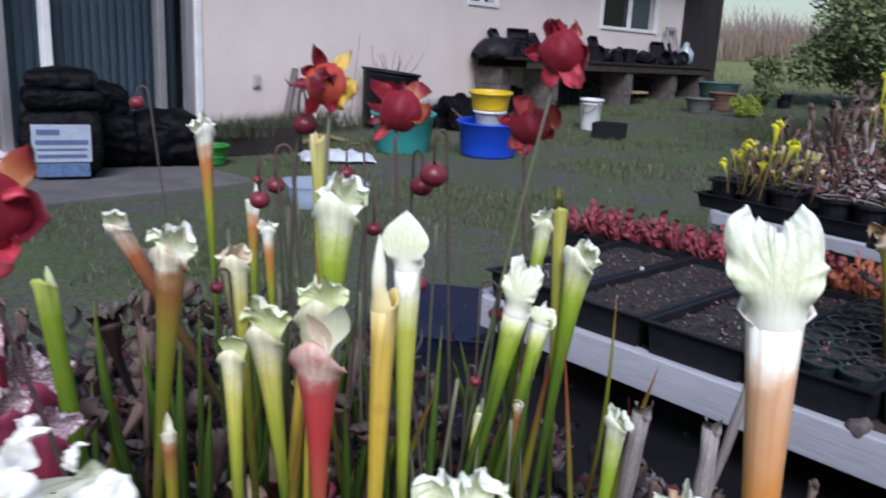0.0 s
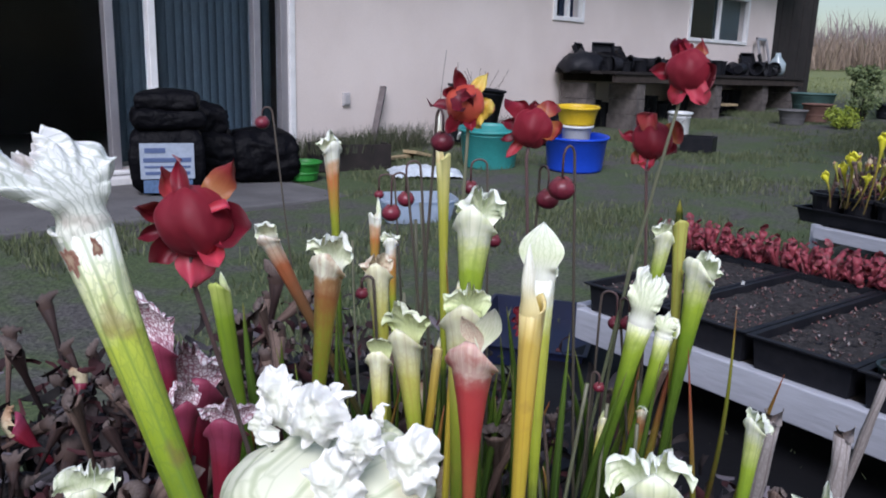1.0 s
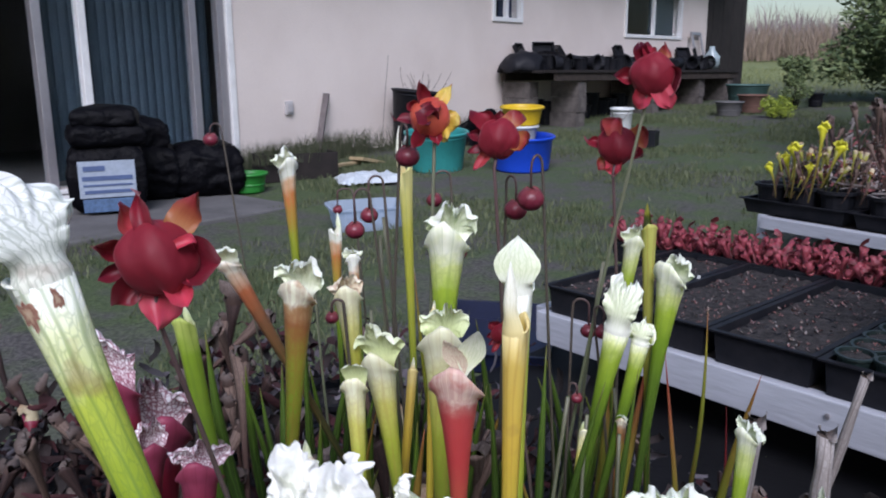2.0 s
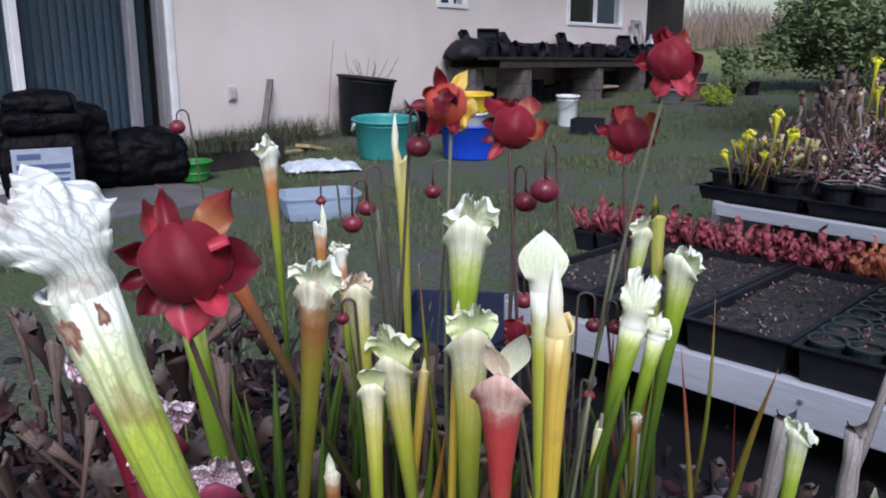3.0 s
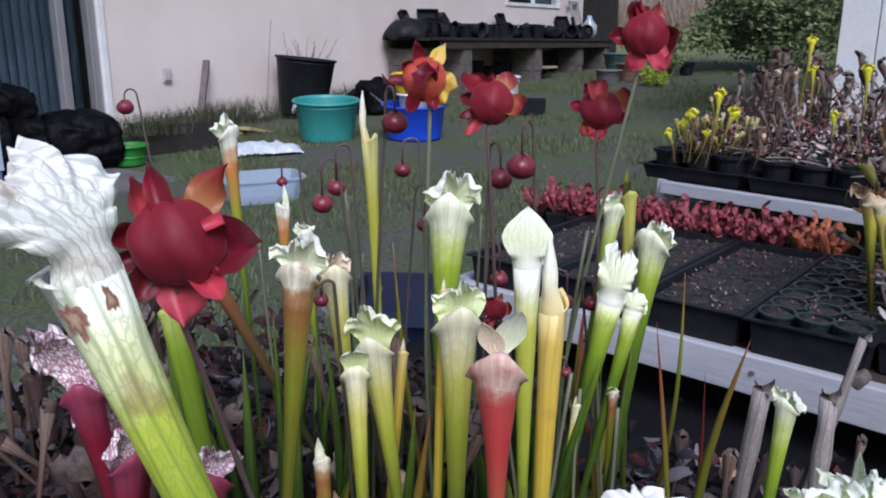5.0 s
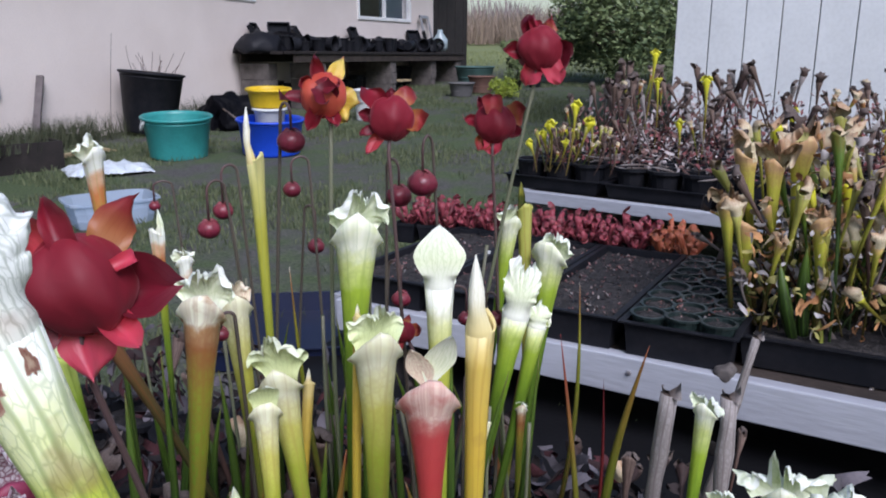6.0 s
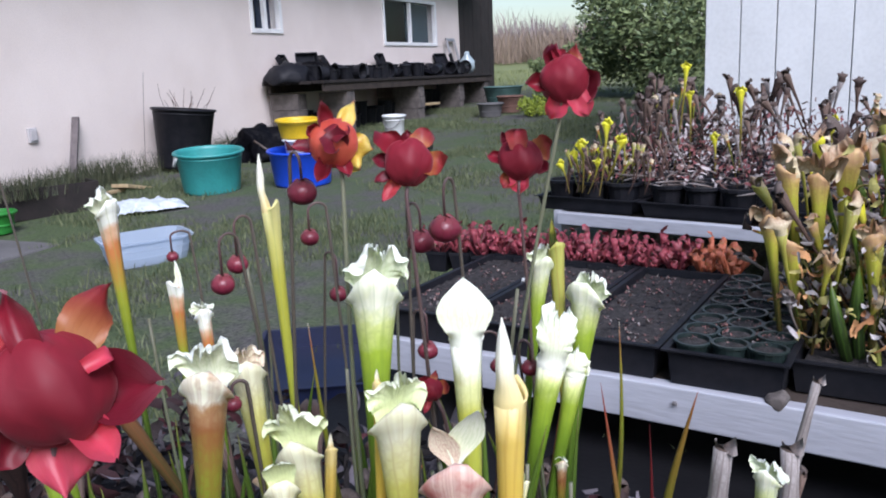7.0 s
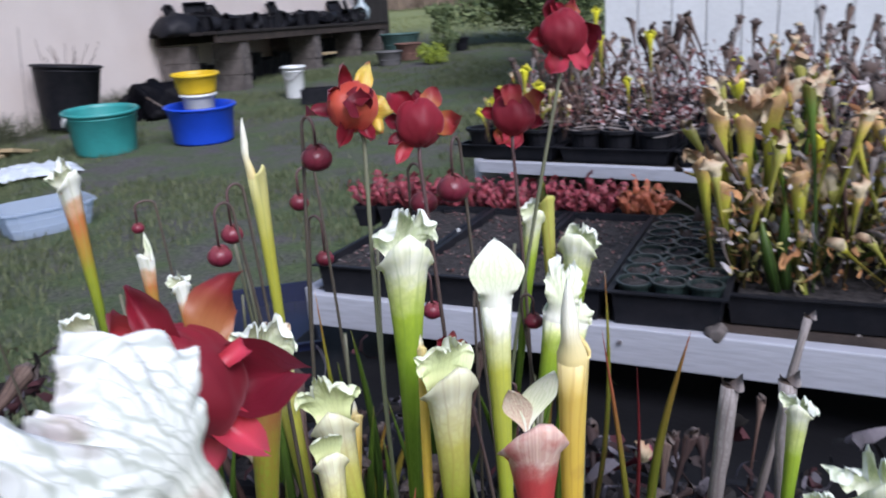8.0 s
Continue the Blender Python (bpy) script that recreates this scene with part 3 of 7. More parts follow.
HOOD_BEIGE = plant_material("hood_beige_net", [(0, (0.80, 0.62, 0.45)), (0.5, (0.82, 0.74, 0.55)), (1, (0.84, 0.78, 0.62))], (0.45, 0.14, 0.07), 0.35, net=0.6, trans=0.0, cells=(13, 13, 1), thin=0.02)
HOOD_DRY = plant_material("hood_dry", [(0, (0.66, 0.62, 0.40)), (0.5, (0.62, 0.55, 0.38)), (1, (0.42, 0.26, 0.16))], (0.30, 0.15, 0.07), 0.5, net=0.4, spots=0.5, trans=0.0, cells=(13, 13, 1))
HOOD_YELLOW = plant_material("hood_sulphur", [(0, (0.62, 0.60, 0.05)), (1, (0.82, 0.78, 0.08))], (0.45, 0.30, 0.03), 0.2, trans=0.0, cells=(13, 13, 1))
HOOD_DEAD = plant_material("hood_dead", [(0, (0.06, 0.035, 0.03)), (1, (0.17, 0.14, 0.13))], (0.05, 0.03, 0.02), 0.5, rough=0.9, net=0.4, trans=0, cells=(13, 13, 1))
RUFFLE_WHITE = plant_material("ruffle_white", [(0, (0.72, 0.74, 0.60)), (0.5, (0.84, 0.85, 0.76)), (1, (0.91, 0.91, 0.86))], (0.46, 0.36, 0.40), 0.15, net=0.10, spots=0.15, trans=0.0, cells=(15, 8, 1), thin=0.02)
HOOD_GOLD = plant_material("hood_gold_foot", [(0, (0.80, 0.66, 0.30)), (0.2, (0.82, 0.72, 0.40)), (0.45, (0.90, 0.88, 0.72)), (1, (0.92, 0.93, 0.84))], (0.50, 0.48, 0.20), 0.3, net=0.15, spots=0.1, trans=0.0, cells=(11, 6, 1), thin=0.02)
# ruffles of the two domed hoods: across, towards the viewer, height, size
RUFFLES = {"pair": ((-0.44, 0.05, 0.72, 0.22), (0.44, 0.05, 0.85, 0.23), (0.03, -0.1, 0.98, 0.08)), "crown": ((-0.56, 0.12, 0.45, 0.24), (-0.5, 0.1, 0.05, 0.22), (-0.40, -0.05, 1.12, 0.23), (-0.05, -0.12, 1.25, 0.22), (0.16, -0.05, 0.98, 0.15), (-0.75, -0.05, 0.85, 0.16))}
HOODS = {"white": HOOD_WHITE, "net": HOOD_NET, "cream_net": HOOD_CREAM, "pale": HOOD_LIME, "pale_gold": HOOD_WHITE, "gold": HOOD_GOLD, "yellow": HOOD_GOLD, "red": HOOD_WHITE,
         "orange": HOOD_WHITE, "rust": HOOD_WHITE, "ember": HOOD_WHITE, "straw": HOOD_BEIGE, "green": HOOD_LIME, "fresh": HOOD_LIME, "bud": TUBE["bud"], "purple": HOOD_PINK, "white_rust": HOOD_WHITE, "ylw": HOOD_YELLOW,
         "tan": HOOD_DRY, "dead": HOOD_DEAD, "grey": HOOD_DEAD, "dark": TUBE["dark"]}
LABELS = {
    "white": ("green pitcher leaf with a frilled white hood", "pitcher plant"), "net": ("large green-veined pitcher leaf with a ruffled white hood", "pitcher plant"),
    "cream_net": ("swollen cream pitcher leaf netted green, with white ruffles", "pitcher plant"),
    "pale": ("pale green pitcher leaf with a wavy lime hood", "pitcher plant"), "pale_gold": ("yellow-green pitcher leaf with a smooth white hood", "pitcher plant"),
    "gold": ("golden pitcher leaf with a pale folded hood", "pitcher plant"), "yellow": ("tall yellow pitcher leaf with a narrow cream hood", "pitcher plant"),
    "red": ("red pitcher leaf flaring at a netted white mouth", "pitcher plant"), "orange": ("slender orange-green pitcher leaf with a white tip", "pitcher plant"),
    "rust": ("rust-brown pitcher leaf with a frayed cream hood", "pitcher plant"), "green": ("plain green pitcher leaf among the taller ones", "pitcher plant"),
    "fresh": ("stout lime-green pitcher leaf with a narrow folded lid", "pitcher plant"),
    "ember": ("leaning red-orange pitcher leaf with a small white hood", "pitcher plant"), "straw": ("straw-coloured pitcher leaf with a ruffled beige hood", "pitcher plant"),
    "bud": ("unopened olive pitcher leaf with a pointed tip", "pitcher plant"), "purple": ("maroon pitcher leaf with a pink netted hood", "pitcher plant"),
    "white_rust": ("orange pitcher leaf with a broad bright white hood", "pitcher plant"), "ylw": ("bright yellow pitcher leaf with a small lid", "pitcher plant"),
    "tan": ("yellow-green pitcher leaf withering to a tan ruffled lid", "pitcher plant"),
    "dead": ("withered brown pitcher leaf with a shrivelled lid", "pitcher plant"), "grey": ("dry grey pitcher leaf, bent and papery", "pitcher plant"),
    "dark": ("dead pitcher leaf low in the bed, darkened for shade", "pitcher plant")}
RNG = random.Random(5)


def mapped(bm, rows, closed):
    """Faces between rows of vertices, with the map 'leaf': u around, v along."""
    lay = bm.loops.layers.uv.get("leaf") or bm.loops.layers.uv.new("leaf")
    for a in range(len(rows) - 1):
        n = len(rows[a])
        for i in range(n if closed else n - 1):
            j = (i + 1) % n
            q = [(a, i, i), (a, j, i + 1), (a + 1, j, i + 1), (a + 1, i, i)]
            f = bm.faces.new([rows[r][c][0] for r, c, _ in q])
            for lp, (r, c, u) in zip(f.loops, q):
                lp[lay].uv = (u / max(1, n if closed else n - 1), rows[r][c][1])
    return bm


def curve_frames(base, top, bend, n):
    """Points and frames along a gently bent line from base to top."""
    a, c = Vector(base), Vector(top)
    b = (a + c) / 2 + bend + Vector((0, 0, 0.06 * (c - a).length))
    b.xy = (a.xy * 0.45 + c.xy * 0.55) + bend.xy
    out = []
    for k in range(n):
        s = k / (n - 1)
        p = a.lerp(b, s).lerp(b.lerp(c, s), s)
        d = (a.lerp(b, s) - b.lerp(c, s)).normalized() * -1
        out.append((s, p, d))
    return out


def profile_radius(s, r0, r1, taper):
    """Narrow at the foot, swelling under the mouth."""
    body = r0 * (0.36 + 0.28 * s) + (r1 - r0 * 0.64) * (s ** taper)
    if s > 0.80:
        body *= 1 - 0.03 * math.sin((s - 0.80) / 0.20 * math.pi)
    return body


def tube_mesh(base, mouth, r1, r0, face, bend, sides=16, rings=18, wing=0.22, oblique=-0.5, taper=9, spur=0.0, flare=0.0):
    """The trumpet: outside with a front seam, oblique mouth, inside."""
    fx = Vector((math.cos(face), math.sin(face), 0))
    bm = bmesh.new()
    rows = []
    frames = curve_frames(base, mouth, bend, rings)
    last = None
    for s, p, d in frames:
        f = (fx - d * fx.dot(d)).normalized()
        sd = d.cross(f)
        r = profile_radius(s, r0, r1, taper)
        row = []
        for i in range(sides):
            a = 2 * math.pi * i / sides
            k = 1 + wing * (1 - s * 0.6) * math.exp(-((math.atan2(math.sin(a), math.cos(a)) / 0.3) ** 2))
            q = p + r * k * (math.cos(a) * f + math.sin(a) * sd)
            if s > 0.9:
                q -= d * r1 * oblique * (s - 0.9) * 10 * 0.5 * math.cos(a)
            row.append((bm.verts.new(q), s))
        rows.append(row)
        last = (p, d, f, sd)
    p, d, f, sd = last
    # rolled wavy lip with a rounded front lobe, then the inner wall
    ph = mouth.x * 90 + mouth.y * 57
    for r, h, v, rise, lean in ((1.03, 0.02, 1.0, 0.30, 0.04), (1.07, 0.06, 1.0, 0.62, 0.04), (1.09, 0.11, 1.0, 0.88, -0.04), (1.05, 0.15, 1.0, 1.0, -0.13), (0.97, 0.15, 1.0, 1.02, -0.2),
                                (0.90, 0.04, 0.99, 0.9, -0.22), (0.82, -0.5, 0.9, 0.3, -0.1), (0.78, -1.6, 0.8, 0, 0), (0.78, -3.0, 0.7, 0, 0)):
        if h > -0.4:
            r += flare * rise
        if h < -0.4:
            r *= profile_radius(max(0, 1 + (h - 0.3) * r1 / (Vector(mouth) - Vector(base)).length), r0, r1, taper) / r1
        row = []
        for i in range(sides):
            a = 2 * math.pi * i / sides
            top = h > -0.4
            rear = max(0, -math.cos(a)) ** 0.7
            front = max(0, math.cos(a)) ** 1.3
            rr = r * (1 + (0.04 * math.sin(3 * a + ph) + 0.02 * math.sin(5 * a + 2 * ph) if top else 0)) + lean * front
            rr *= 1 + 0.10 * flare * rise * math.sin(2 * a + ph)
            rr = rr * (1 - rear) + min(rr, 0.88) * rear
            tongue = max(0, math.cos(a)) ** 6 * spur * rise
            up = h - oblique * 0.5 * math.cos(a) * (1 if top else 0.5) + (0.75 + 2.0 * flare) * rise * front * (1 - 0.9 * min(1, spur))
            if top:
                up += rise * (0.10 * math.sin(4 * a + ph) + 0.05 * math.sin(7 * a + ph)) - 0.3 * tongue
            row.append((bm.verts.new(p + r1 * (rr + tongue) * math.cos(a) * f + r1 * rr * math.sin(a) * sd + d * r1 * up), v))
        rows.append(row)
    mapped(bm, rows, True)
    return bm, last


HOOD_SHAPES = {  # arch, wave, fold, neck, waist, blend
    "frill": (0.45, 0.125, 0.22, 0.62, 0.85, 0.30), "shield": (0.16, 0.022, 0.04, 0.75, 1.0, 0.22), "fold": (0.15, 0.02, 0.95, 0.8, 0.9, 0.35), "round": (0.6, 0.03, 0.2, 0.5, 0.9, 0.3),
    "dry": (0.85, 0.22, 0.5, 0.5, 0.75, 0.35), "wing": (0.4, 0.01, 0.15, 0.12, 0.65, 0.35), "none": (0.5, 0, 0, 0.5, 0.65, 0.35), "dome": (0.25, 0.060, 0.08, 0.7, 1.0, 0.35),
    "fan": (0.26, 0.105, 0.05, 0.7, 0.84, 0.35)}


def hood_mesh(frame_at, r1, kind, w, h, tilt, rng, oblique=-0.5, fine=True):
    """The lid: a column that continues the back of the tube, opens into a leaf, arches over and is ruffled at its edge."""
    p, d, f, sd = frame_at
    nu, nv = (81, 40) if fine else (9, 7)
    arch, wave, fold, neck, waist, mixed = HOOD_SHAPES[kind]
    column = kind in ("frill", "shield", "dome", "fan", "round", "dry", "fold")
    ph = rng.uniform(0, 6.28)
    k1, k2, k3 = rng.choice((2.2, 2.8)), rng.choice((5, 6)), rng.choice((11, 13))
    lob = rng.uniform(0.85, 1.15)
    lobes = rng.choice((9.4, 10.6)) if kind == "fan" else rng.choice((4.4, 5.2, 6.2))
    low = -0.27 * r1
    total = h * 1.1 - low
    bm = bmesh.new()
    for thick in (0, 1):
        c = p - f * r1 * 1.0 + d * low
        rows = []
        for j in range(nv + 1):
            s = j / nv
            t = max(0.0, (s * total + low) / (total + low))
            th = arch * (t ** 1.6) * 1.8 - 0.12 * math.sin(min(1, t * 2) * math.pi)
            dirv = (d * math.cos(th) + f * math.sin(th) + sd * tilt * min(1, t * 3)).normalized()
            if j:
                c = c + dirv * (total / nv)
            nrm = dirv.cross(sd).normalized()
            if kind == "shield":
                grow = (1 if t < 0.5 else max(0.02, 1 - ((t - 0.5) / 0.5) ** 1.6))
            elif kind == "fold":
                grow = 1 if t < 0.4 else max(0.03, 1 - ((t - 0.4) / 0.6) ** 1.6)
            elif kind == "wing":
                grow = max(0.03, math.sin(math.pi * min(1, t * 0.85 + 0.15)) ** 0.8)
            else:
                grow = (1 if t < 0.66 else max(0.25 if kind in ("fan", "frill", "dome") else 0.10, 1 - ((t - 0.66) / 0.36) ** 2.6) ** 0.5)
            nw = min(0.98, waist * 2 * r1 / w) if column else neck
            op = min(1, max(0, t - 0.06) / (0.44 if kind == "shield" else 0.55))
            op = op * op * (3 - 2 * op)
            prof = (nw + (1 - nw) * op) * grow
            blend = min(1, t / mixed)
            blend = blend * blend * (3 - 2 * blend)
            row = []
            for i in range(nu):
                u = 2 * i / (nu - 1) - 1
                edge = max(abs(u), max(0, t - 0.15) / 0.85) ** 3.5 * min(1, t * 2.2)
                ang = math.atan2(u * 0.8, t - 0.35)
                n1, n2, n3 = (noise.noise(Vector((ang * k + 3.37 * ph, ph, 0.5))) for k in (k1, k2, k3))
                s1 = math.sin(lobes * ang + 3.2 * n1 + ph)
                s2 = math.sin(2.3 * lobes * ang + 4.0 * n2 - ph)
                ruf = wave * w * edge * (1.5 * n1 + 0.75 * s1 + 0.9 * n2 + 0.45 * s2 + 0.6 * n3) + 0.014 * w * wave / 0.12 * max(0, t - 0.3) * (noise.noise(Vector((u * 3.1 + ph, t * 3.7, ph))) + 0.6 * noise.noise(Vector((u * 7 + ph, t * 8, ph))))
                cup = math.sin(fold) * abs(u) ** 1.6 * w * 0.5 * prof
                flat = math.cos(fold * abs(u)) if kind == "fold" else 1.0
                side = u * w * 0.5 * prof * flat * (1 + wave * 2.0 * edge * (0.2 + 0.6 * n1 + 0.28 * s1 - 0.8 * abs(n2) + 0.22 * s2))
                q = c + sd * side - nrm * (cup * 0.8 * lob) + nrm * ruf
                q += dirv * (wave * w * edge * (0.2 + 0.4 * n1 + 0.28 * s1 - 0.9 * abs(noise.noise(Vector((ang * k2 + 2.1 * ph, ph + 5, 0.5)))) + 0.25 * s2))
                q -= nrm * (wave * w * 1.6 * max(0, edge - 0.55))
                if kind in ("frill", "dome", "fan"):
                    q += dirv * (h * t * t * (0.24 * t * (abs(u) - 0.45) if kind != "frill" else -0.32 * u * u + 0.1))
                if column:
                    a = u * 1.4
                    rr = r1 * (1.004 - (1.004 - waist) * min(1, max(0, t) * 4)) * (0.975 + 0.025 * min(1, j / 3))
                    round_q = c + f * r1 + (-math.cos(a) * f + math.sin(a) * sd) * rr
                    q = round_q.lerp(q, blend)
                q -= nrm * (min(0.0008, r1 * 0.05) * thick)
                row.append((bm.verts.new(q), t))
            rows.append(row)
        mapped(bm, rows, False)
    bmesh.ops.recalc_face_normals(bm, faces=bm.faces[:])
    return bm


def helmet_mesh(frame_at, r1, w, h):
    """A swollen ribbed dome that closes the tube, with a low ridge along its top."""
    p, d, f, sd = frame_at
    bm = bmesh.new()
    rows = []
    n, m = 48, 16
    for j in range(m + 1):
        t = j / m
        swell = r1 * 0.96 + (w * 0.5 - r1 * 0.96) * math.sin(min(1, t / 0.45) * math.pi / 2)
        cap = math.sqrt(max(0.0, 1 - max(0, (t - 0.35) / 0.65) ** 2.4))
        row = []
        for i in range(n):
            a = 2 * math.pi * i / n
            rib = 1 + 0.028 * math.cos(9 * a) * cap + 0.05 * noise.noise(Vector((math.cos(a) * 2 + w * 90, math.sin(a) * 2, t * 3)))
            r = max(0.0006, swell * cap * rib)
            up = h * (t + 0.16 * math.exp(-(math.sin(a) / 0.25) ** 2) * t * cap) - 0.5 * r1
            row.append((bm.verts.new(p + f * (r * math.cos(a) * 0.9) + sd * (r * math.sin(a)) + d * up), 0.75 * t))
        rows.append(row)
    mapped(bm, rows, True)
    lay = bm.loops.layers.uv["leaf"]
    for face in bm.faces:
        for lp in face.loops:
            lp[lay].uv.x = 0.5 + (lp.vert.co - p).dot(sd) / w * 0.6
    return bm


def ruffle_mesh(centre, axis, up, size, seed):
    """A soft crumpled lobe: a cupped disc, waved more and more towards its lobed edge."""
    axis = axis.normalized()
    e1 = (up - axis * up.dot(axis)).normalized()
    e2 = axis.cross(e1)
    bm = bmesh.new()
    for thick in (0, 1):
        rows = []
        for j in range(21):
            t = j / 20
            row = []
            for i in range(84):
                a = 2 * math.pi * i / 84
                c, e = math.cos(a), math.sin(a)
                n1 = noise.noise(Vector((c * 1.4 + seed, e * 1.4, 0.3)))
                n2 = noise.noise(Vector((c * 4.0 + seed, e * 4.0, 2.3)))
                r = max(0.02, t) * size * (1 + 0.28 * n1 + (0.16 * n2 + 0.045 * math.sin(13 * a + 5 * n1)) * t * t)
                x, y = c * t + seed, e * t
                crumple = 0.60 * noise.noise(Vector((x * 1.9, y * 1.9, 7.1))) + 0.24 * noise.noise(Vector((x * 4.0, y * 4.0, 1.7))) + 0.06 * noise.noise(Vector((x * 9, y * 9, 4.2)))
                drift = noise.noise(Vector((x * 3.1, y * 3.1, 9.4)))
                q = centre + e1 * (r * c + 0.14 * size * drift * t) + e2 * (r * e * 0.9)
                q += axis * size * (crumple * (0.35 + 0.65 * t) - 0.55 * t * t)
                row.append((bm.verts.new(q - axis * (0.0007 * thick)), t))
            rows.append(row)
        mapped(bm, rows, True)
    bmesh.ops.recalc_face_normals(bm, faces=bm.faces[:])
    return bm


def scar_mesh(base, mouth, r1, r0, face, bend, taper, s0, a0, ds, da):
    """A ragged dead patch lying on the wall of a tube."""
    frames = curve_frames(base, mouth, bend, 61)
    fx = Vector((math.cos(face), math.sin(face), 0))
    bm = bmesh.new()
    rows = []
    n = 26
    for j in range(9):
        row = []
        for i in range(n):
            ang = math.pi * 2 * i / n
            c, d_ = math.cos(ang), math.sin(ang)
            k = j / 8 * (0.8 + 0.7 * noise.noise(Vector((c * 1.4 + s0 * 40, d_ * 1.4, a0))) + 0.35 * noise.noise(Vector((c * 4 + s0 * 40, d_ * 4, a0))))
            s = s0 + ds * k * d_
            a = a0 + da * k * c
            q = max(0.0, min(59.999, s * 60))
            p = frames[int(q)][1].lerp(frames[int(q) + 1][1], q - int(q))
            d = frames[int(q)][2]
            f = (fx - d * fx.dot(d)).normalized()
            r = profile_radius(s, r0, r1, taper) * 1.008 + 0.0003
            row.append((bm.verts.new(p + r * (math.cos(a) * f + math.sin(a) * d.cross(f))), j / 8))
        rows.append(row)
    return mapped(bm, rows, True)


SCAR = plant_material("dead_patch", [(0, (0.55, 0.42, 0.30)), (0.35, (0.46, 0.30, 0.20)), (0.62, (0.20, 0.07, 0.05)), (0.85, (0.26, 0.09, 0.07)), (1, (0.52, 0.36, 0.26))], (0.40, 0.28, 0.2), 0.4, rough=0.8, net=0.4, trans=0.0, cells=(5, 4, 1))


def pitcher(style, base, mouth, r1, r0, hood, face, curve=0.0, group="pitcher leaves in the front bed", sides=16, rings=18, name="pitcher_leaf", taper=9, spur=0.0, scars=()):
    kind, w, h, tilt = hood
    face = radians(face)
    base, mouth = Vector(base), Vector(mouth)
    side = Vector((-math.sin(face), math.cos(face), 0))
    bend = side * (curve + RNG.uniform(-0.006, 0.006))
    label, cat = LABELS[style]
    th = thing(name, Matrix.Translation(base), label, cat, group)
    bm, fr = tube_mesh(Vector((0, 0, 0)), mouth - base, r1, r0, face, bend, sides, rings, taper=taper, spur=spur, flare=0.30 if kind in ("frill", "dome", "wing", "round") and spur == 0 else 0.0)
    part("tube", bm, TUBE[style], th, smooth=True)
    for s0, a0, ds, da in scars:
        part("scar", scar_mesh(Vector((0, 0, 0)), mouth - base, r1, r0, face, bend, taper, s0, radians(a0), ds, radians(da)), SCAR, th, "brown dead patch", smooth=True)
    if kind == "cobra":
        p, d, f, sd = fr
        dome = part("hood", helmet_mesh(fr, r1, w, h), HOODS[style], th, "swollen cream dome netted green", smooth=True)
        for k, (across, along, high, size) in enumerate(RUFFLES[tilt]):
            at = p + sd * (across * w) - f * (along * w) + d * (h * high)
            part("ruffle", ruffle_mesh(at, -f * 0.9 + sd * (0.5 * (1 if across > 0 else -1)) + d * 0.35, d, size * w, 3.7 * k + 40 * w), RUFFLE_WHITE, dome, "crumpled white ruffle", smooth=True)
    elif kind != "none":
        hm = HOODS[style]
        if kind == "dry":
            hm = HOOD_DRY if style not in ("dead", "grey", "dark") else HOOD_DEAD
        part("hood", hood_mesh(fr, r1, kind, w, h, tilt, RNG, fine=sides > 12), hm, th, smooth=True)
        if kind == "wing":
            part("hood_lobe", hood_mesh(fr, r1, "wing", w * 0.8, h * 0.8, -0.30, RNG), HOOD_BEIGE, th, "netted beige lobe of the hood", smooth=True)
    return th


def sweep(points, radii, sides=8, bm=None):
    """A round stem along points."""
    bm = bm or bmesh.new()
    rows = []
    n = len(points)
    for k, p in enumerate(points):
        d = (points[min(n - 1, k + 1)] - points[max(0, k - 1)]).normalized()
        a = d.orthogonal().normalized()
        if k and rows:
            a = (pa - d * pa.dot(d)).normalized()
        pa = a
        b = d.cross(a)
        rows.append([(bm.verts.new(p + radii[k] * (math.cos(2 * math.pi * i / sides) * a + math.sin(2 * math.pi * i / sides) * b)), k / (n - 1)) for i in range(sides)])
    mapped(bm, rows, True)
    for row, flip in ((rows[0], True), (rows[-1], False)):
        f = bm.faces.new([v for v, _ in (reversed(row) if flip else row)])
    return bm


def arc_points(base, top, n=14, bow=0.012, seed=0):
    rng = random.Random(seed)
    side = Vector((rng.uniform(-1, 1), rng.uniform(-1, 1), 0)) * bow
    return [base.lerp(top, k / (n - 1)) + side * math.sin(math.pi * k / (n - 1)) for k in range(n)]


STEM = plant_material("flower_stem", [(0, (0.06, 0.06, 0.035)), (0.5, (0.09, 0.08, 0.065)), (1, (0.11, 0.06, 0.065))], (0.12, 0.05, 0.04), 0.3)
STEM_GREEN = plant_material("flower_stem_green", [(0, (0.07, 0.09, 0.04)), (0.6, (0.13, 0.15, 0.09)), (1, (0.16, 0.16, 0.11))], (0.12, 0.08, 0.04), 0.3)
RED_GLOBE = plant_material("petal_dark_red", [(0, (0.25, 0.012, 0.026)), (0.5, (0.19, 0.008, 0.020)), (1, (0.16, 0.008, 0.018))], (0.13, 0.004, 0.012), 0.2, rough=0.6, trans=0.03)
RED_FLAP = plant_material("petal_red", [(0, (0.14, 0.006, 0.014)), (0.6, (0.20, 0.009, 0.022)), (1, (0.23, 0.012, 0.030))], (0.14, 0.005, 0.012), 0.08, rough=0.45, trans=0.15)
WINE_FLAP = plant_material("petal_wine", [(0, (0.10, 0.004, 0.012)), (0.6, (0.13, 0.005, 0.016)), (1, (0.20, 0.010, 0.028))], (0.07, 0.003, 0.008), 0.15, rough=0.5, trans=0.1)
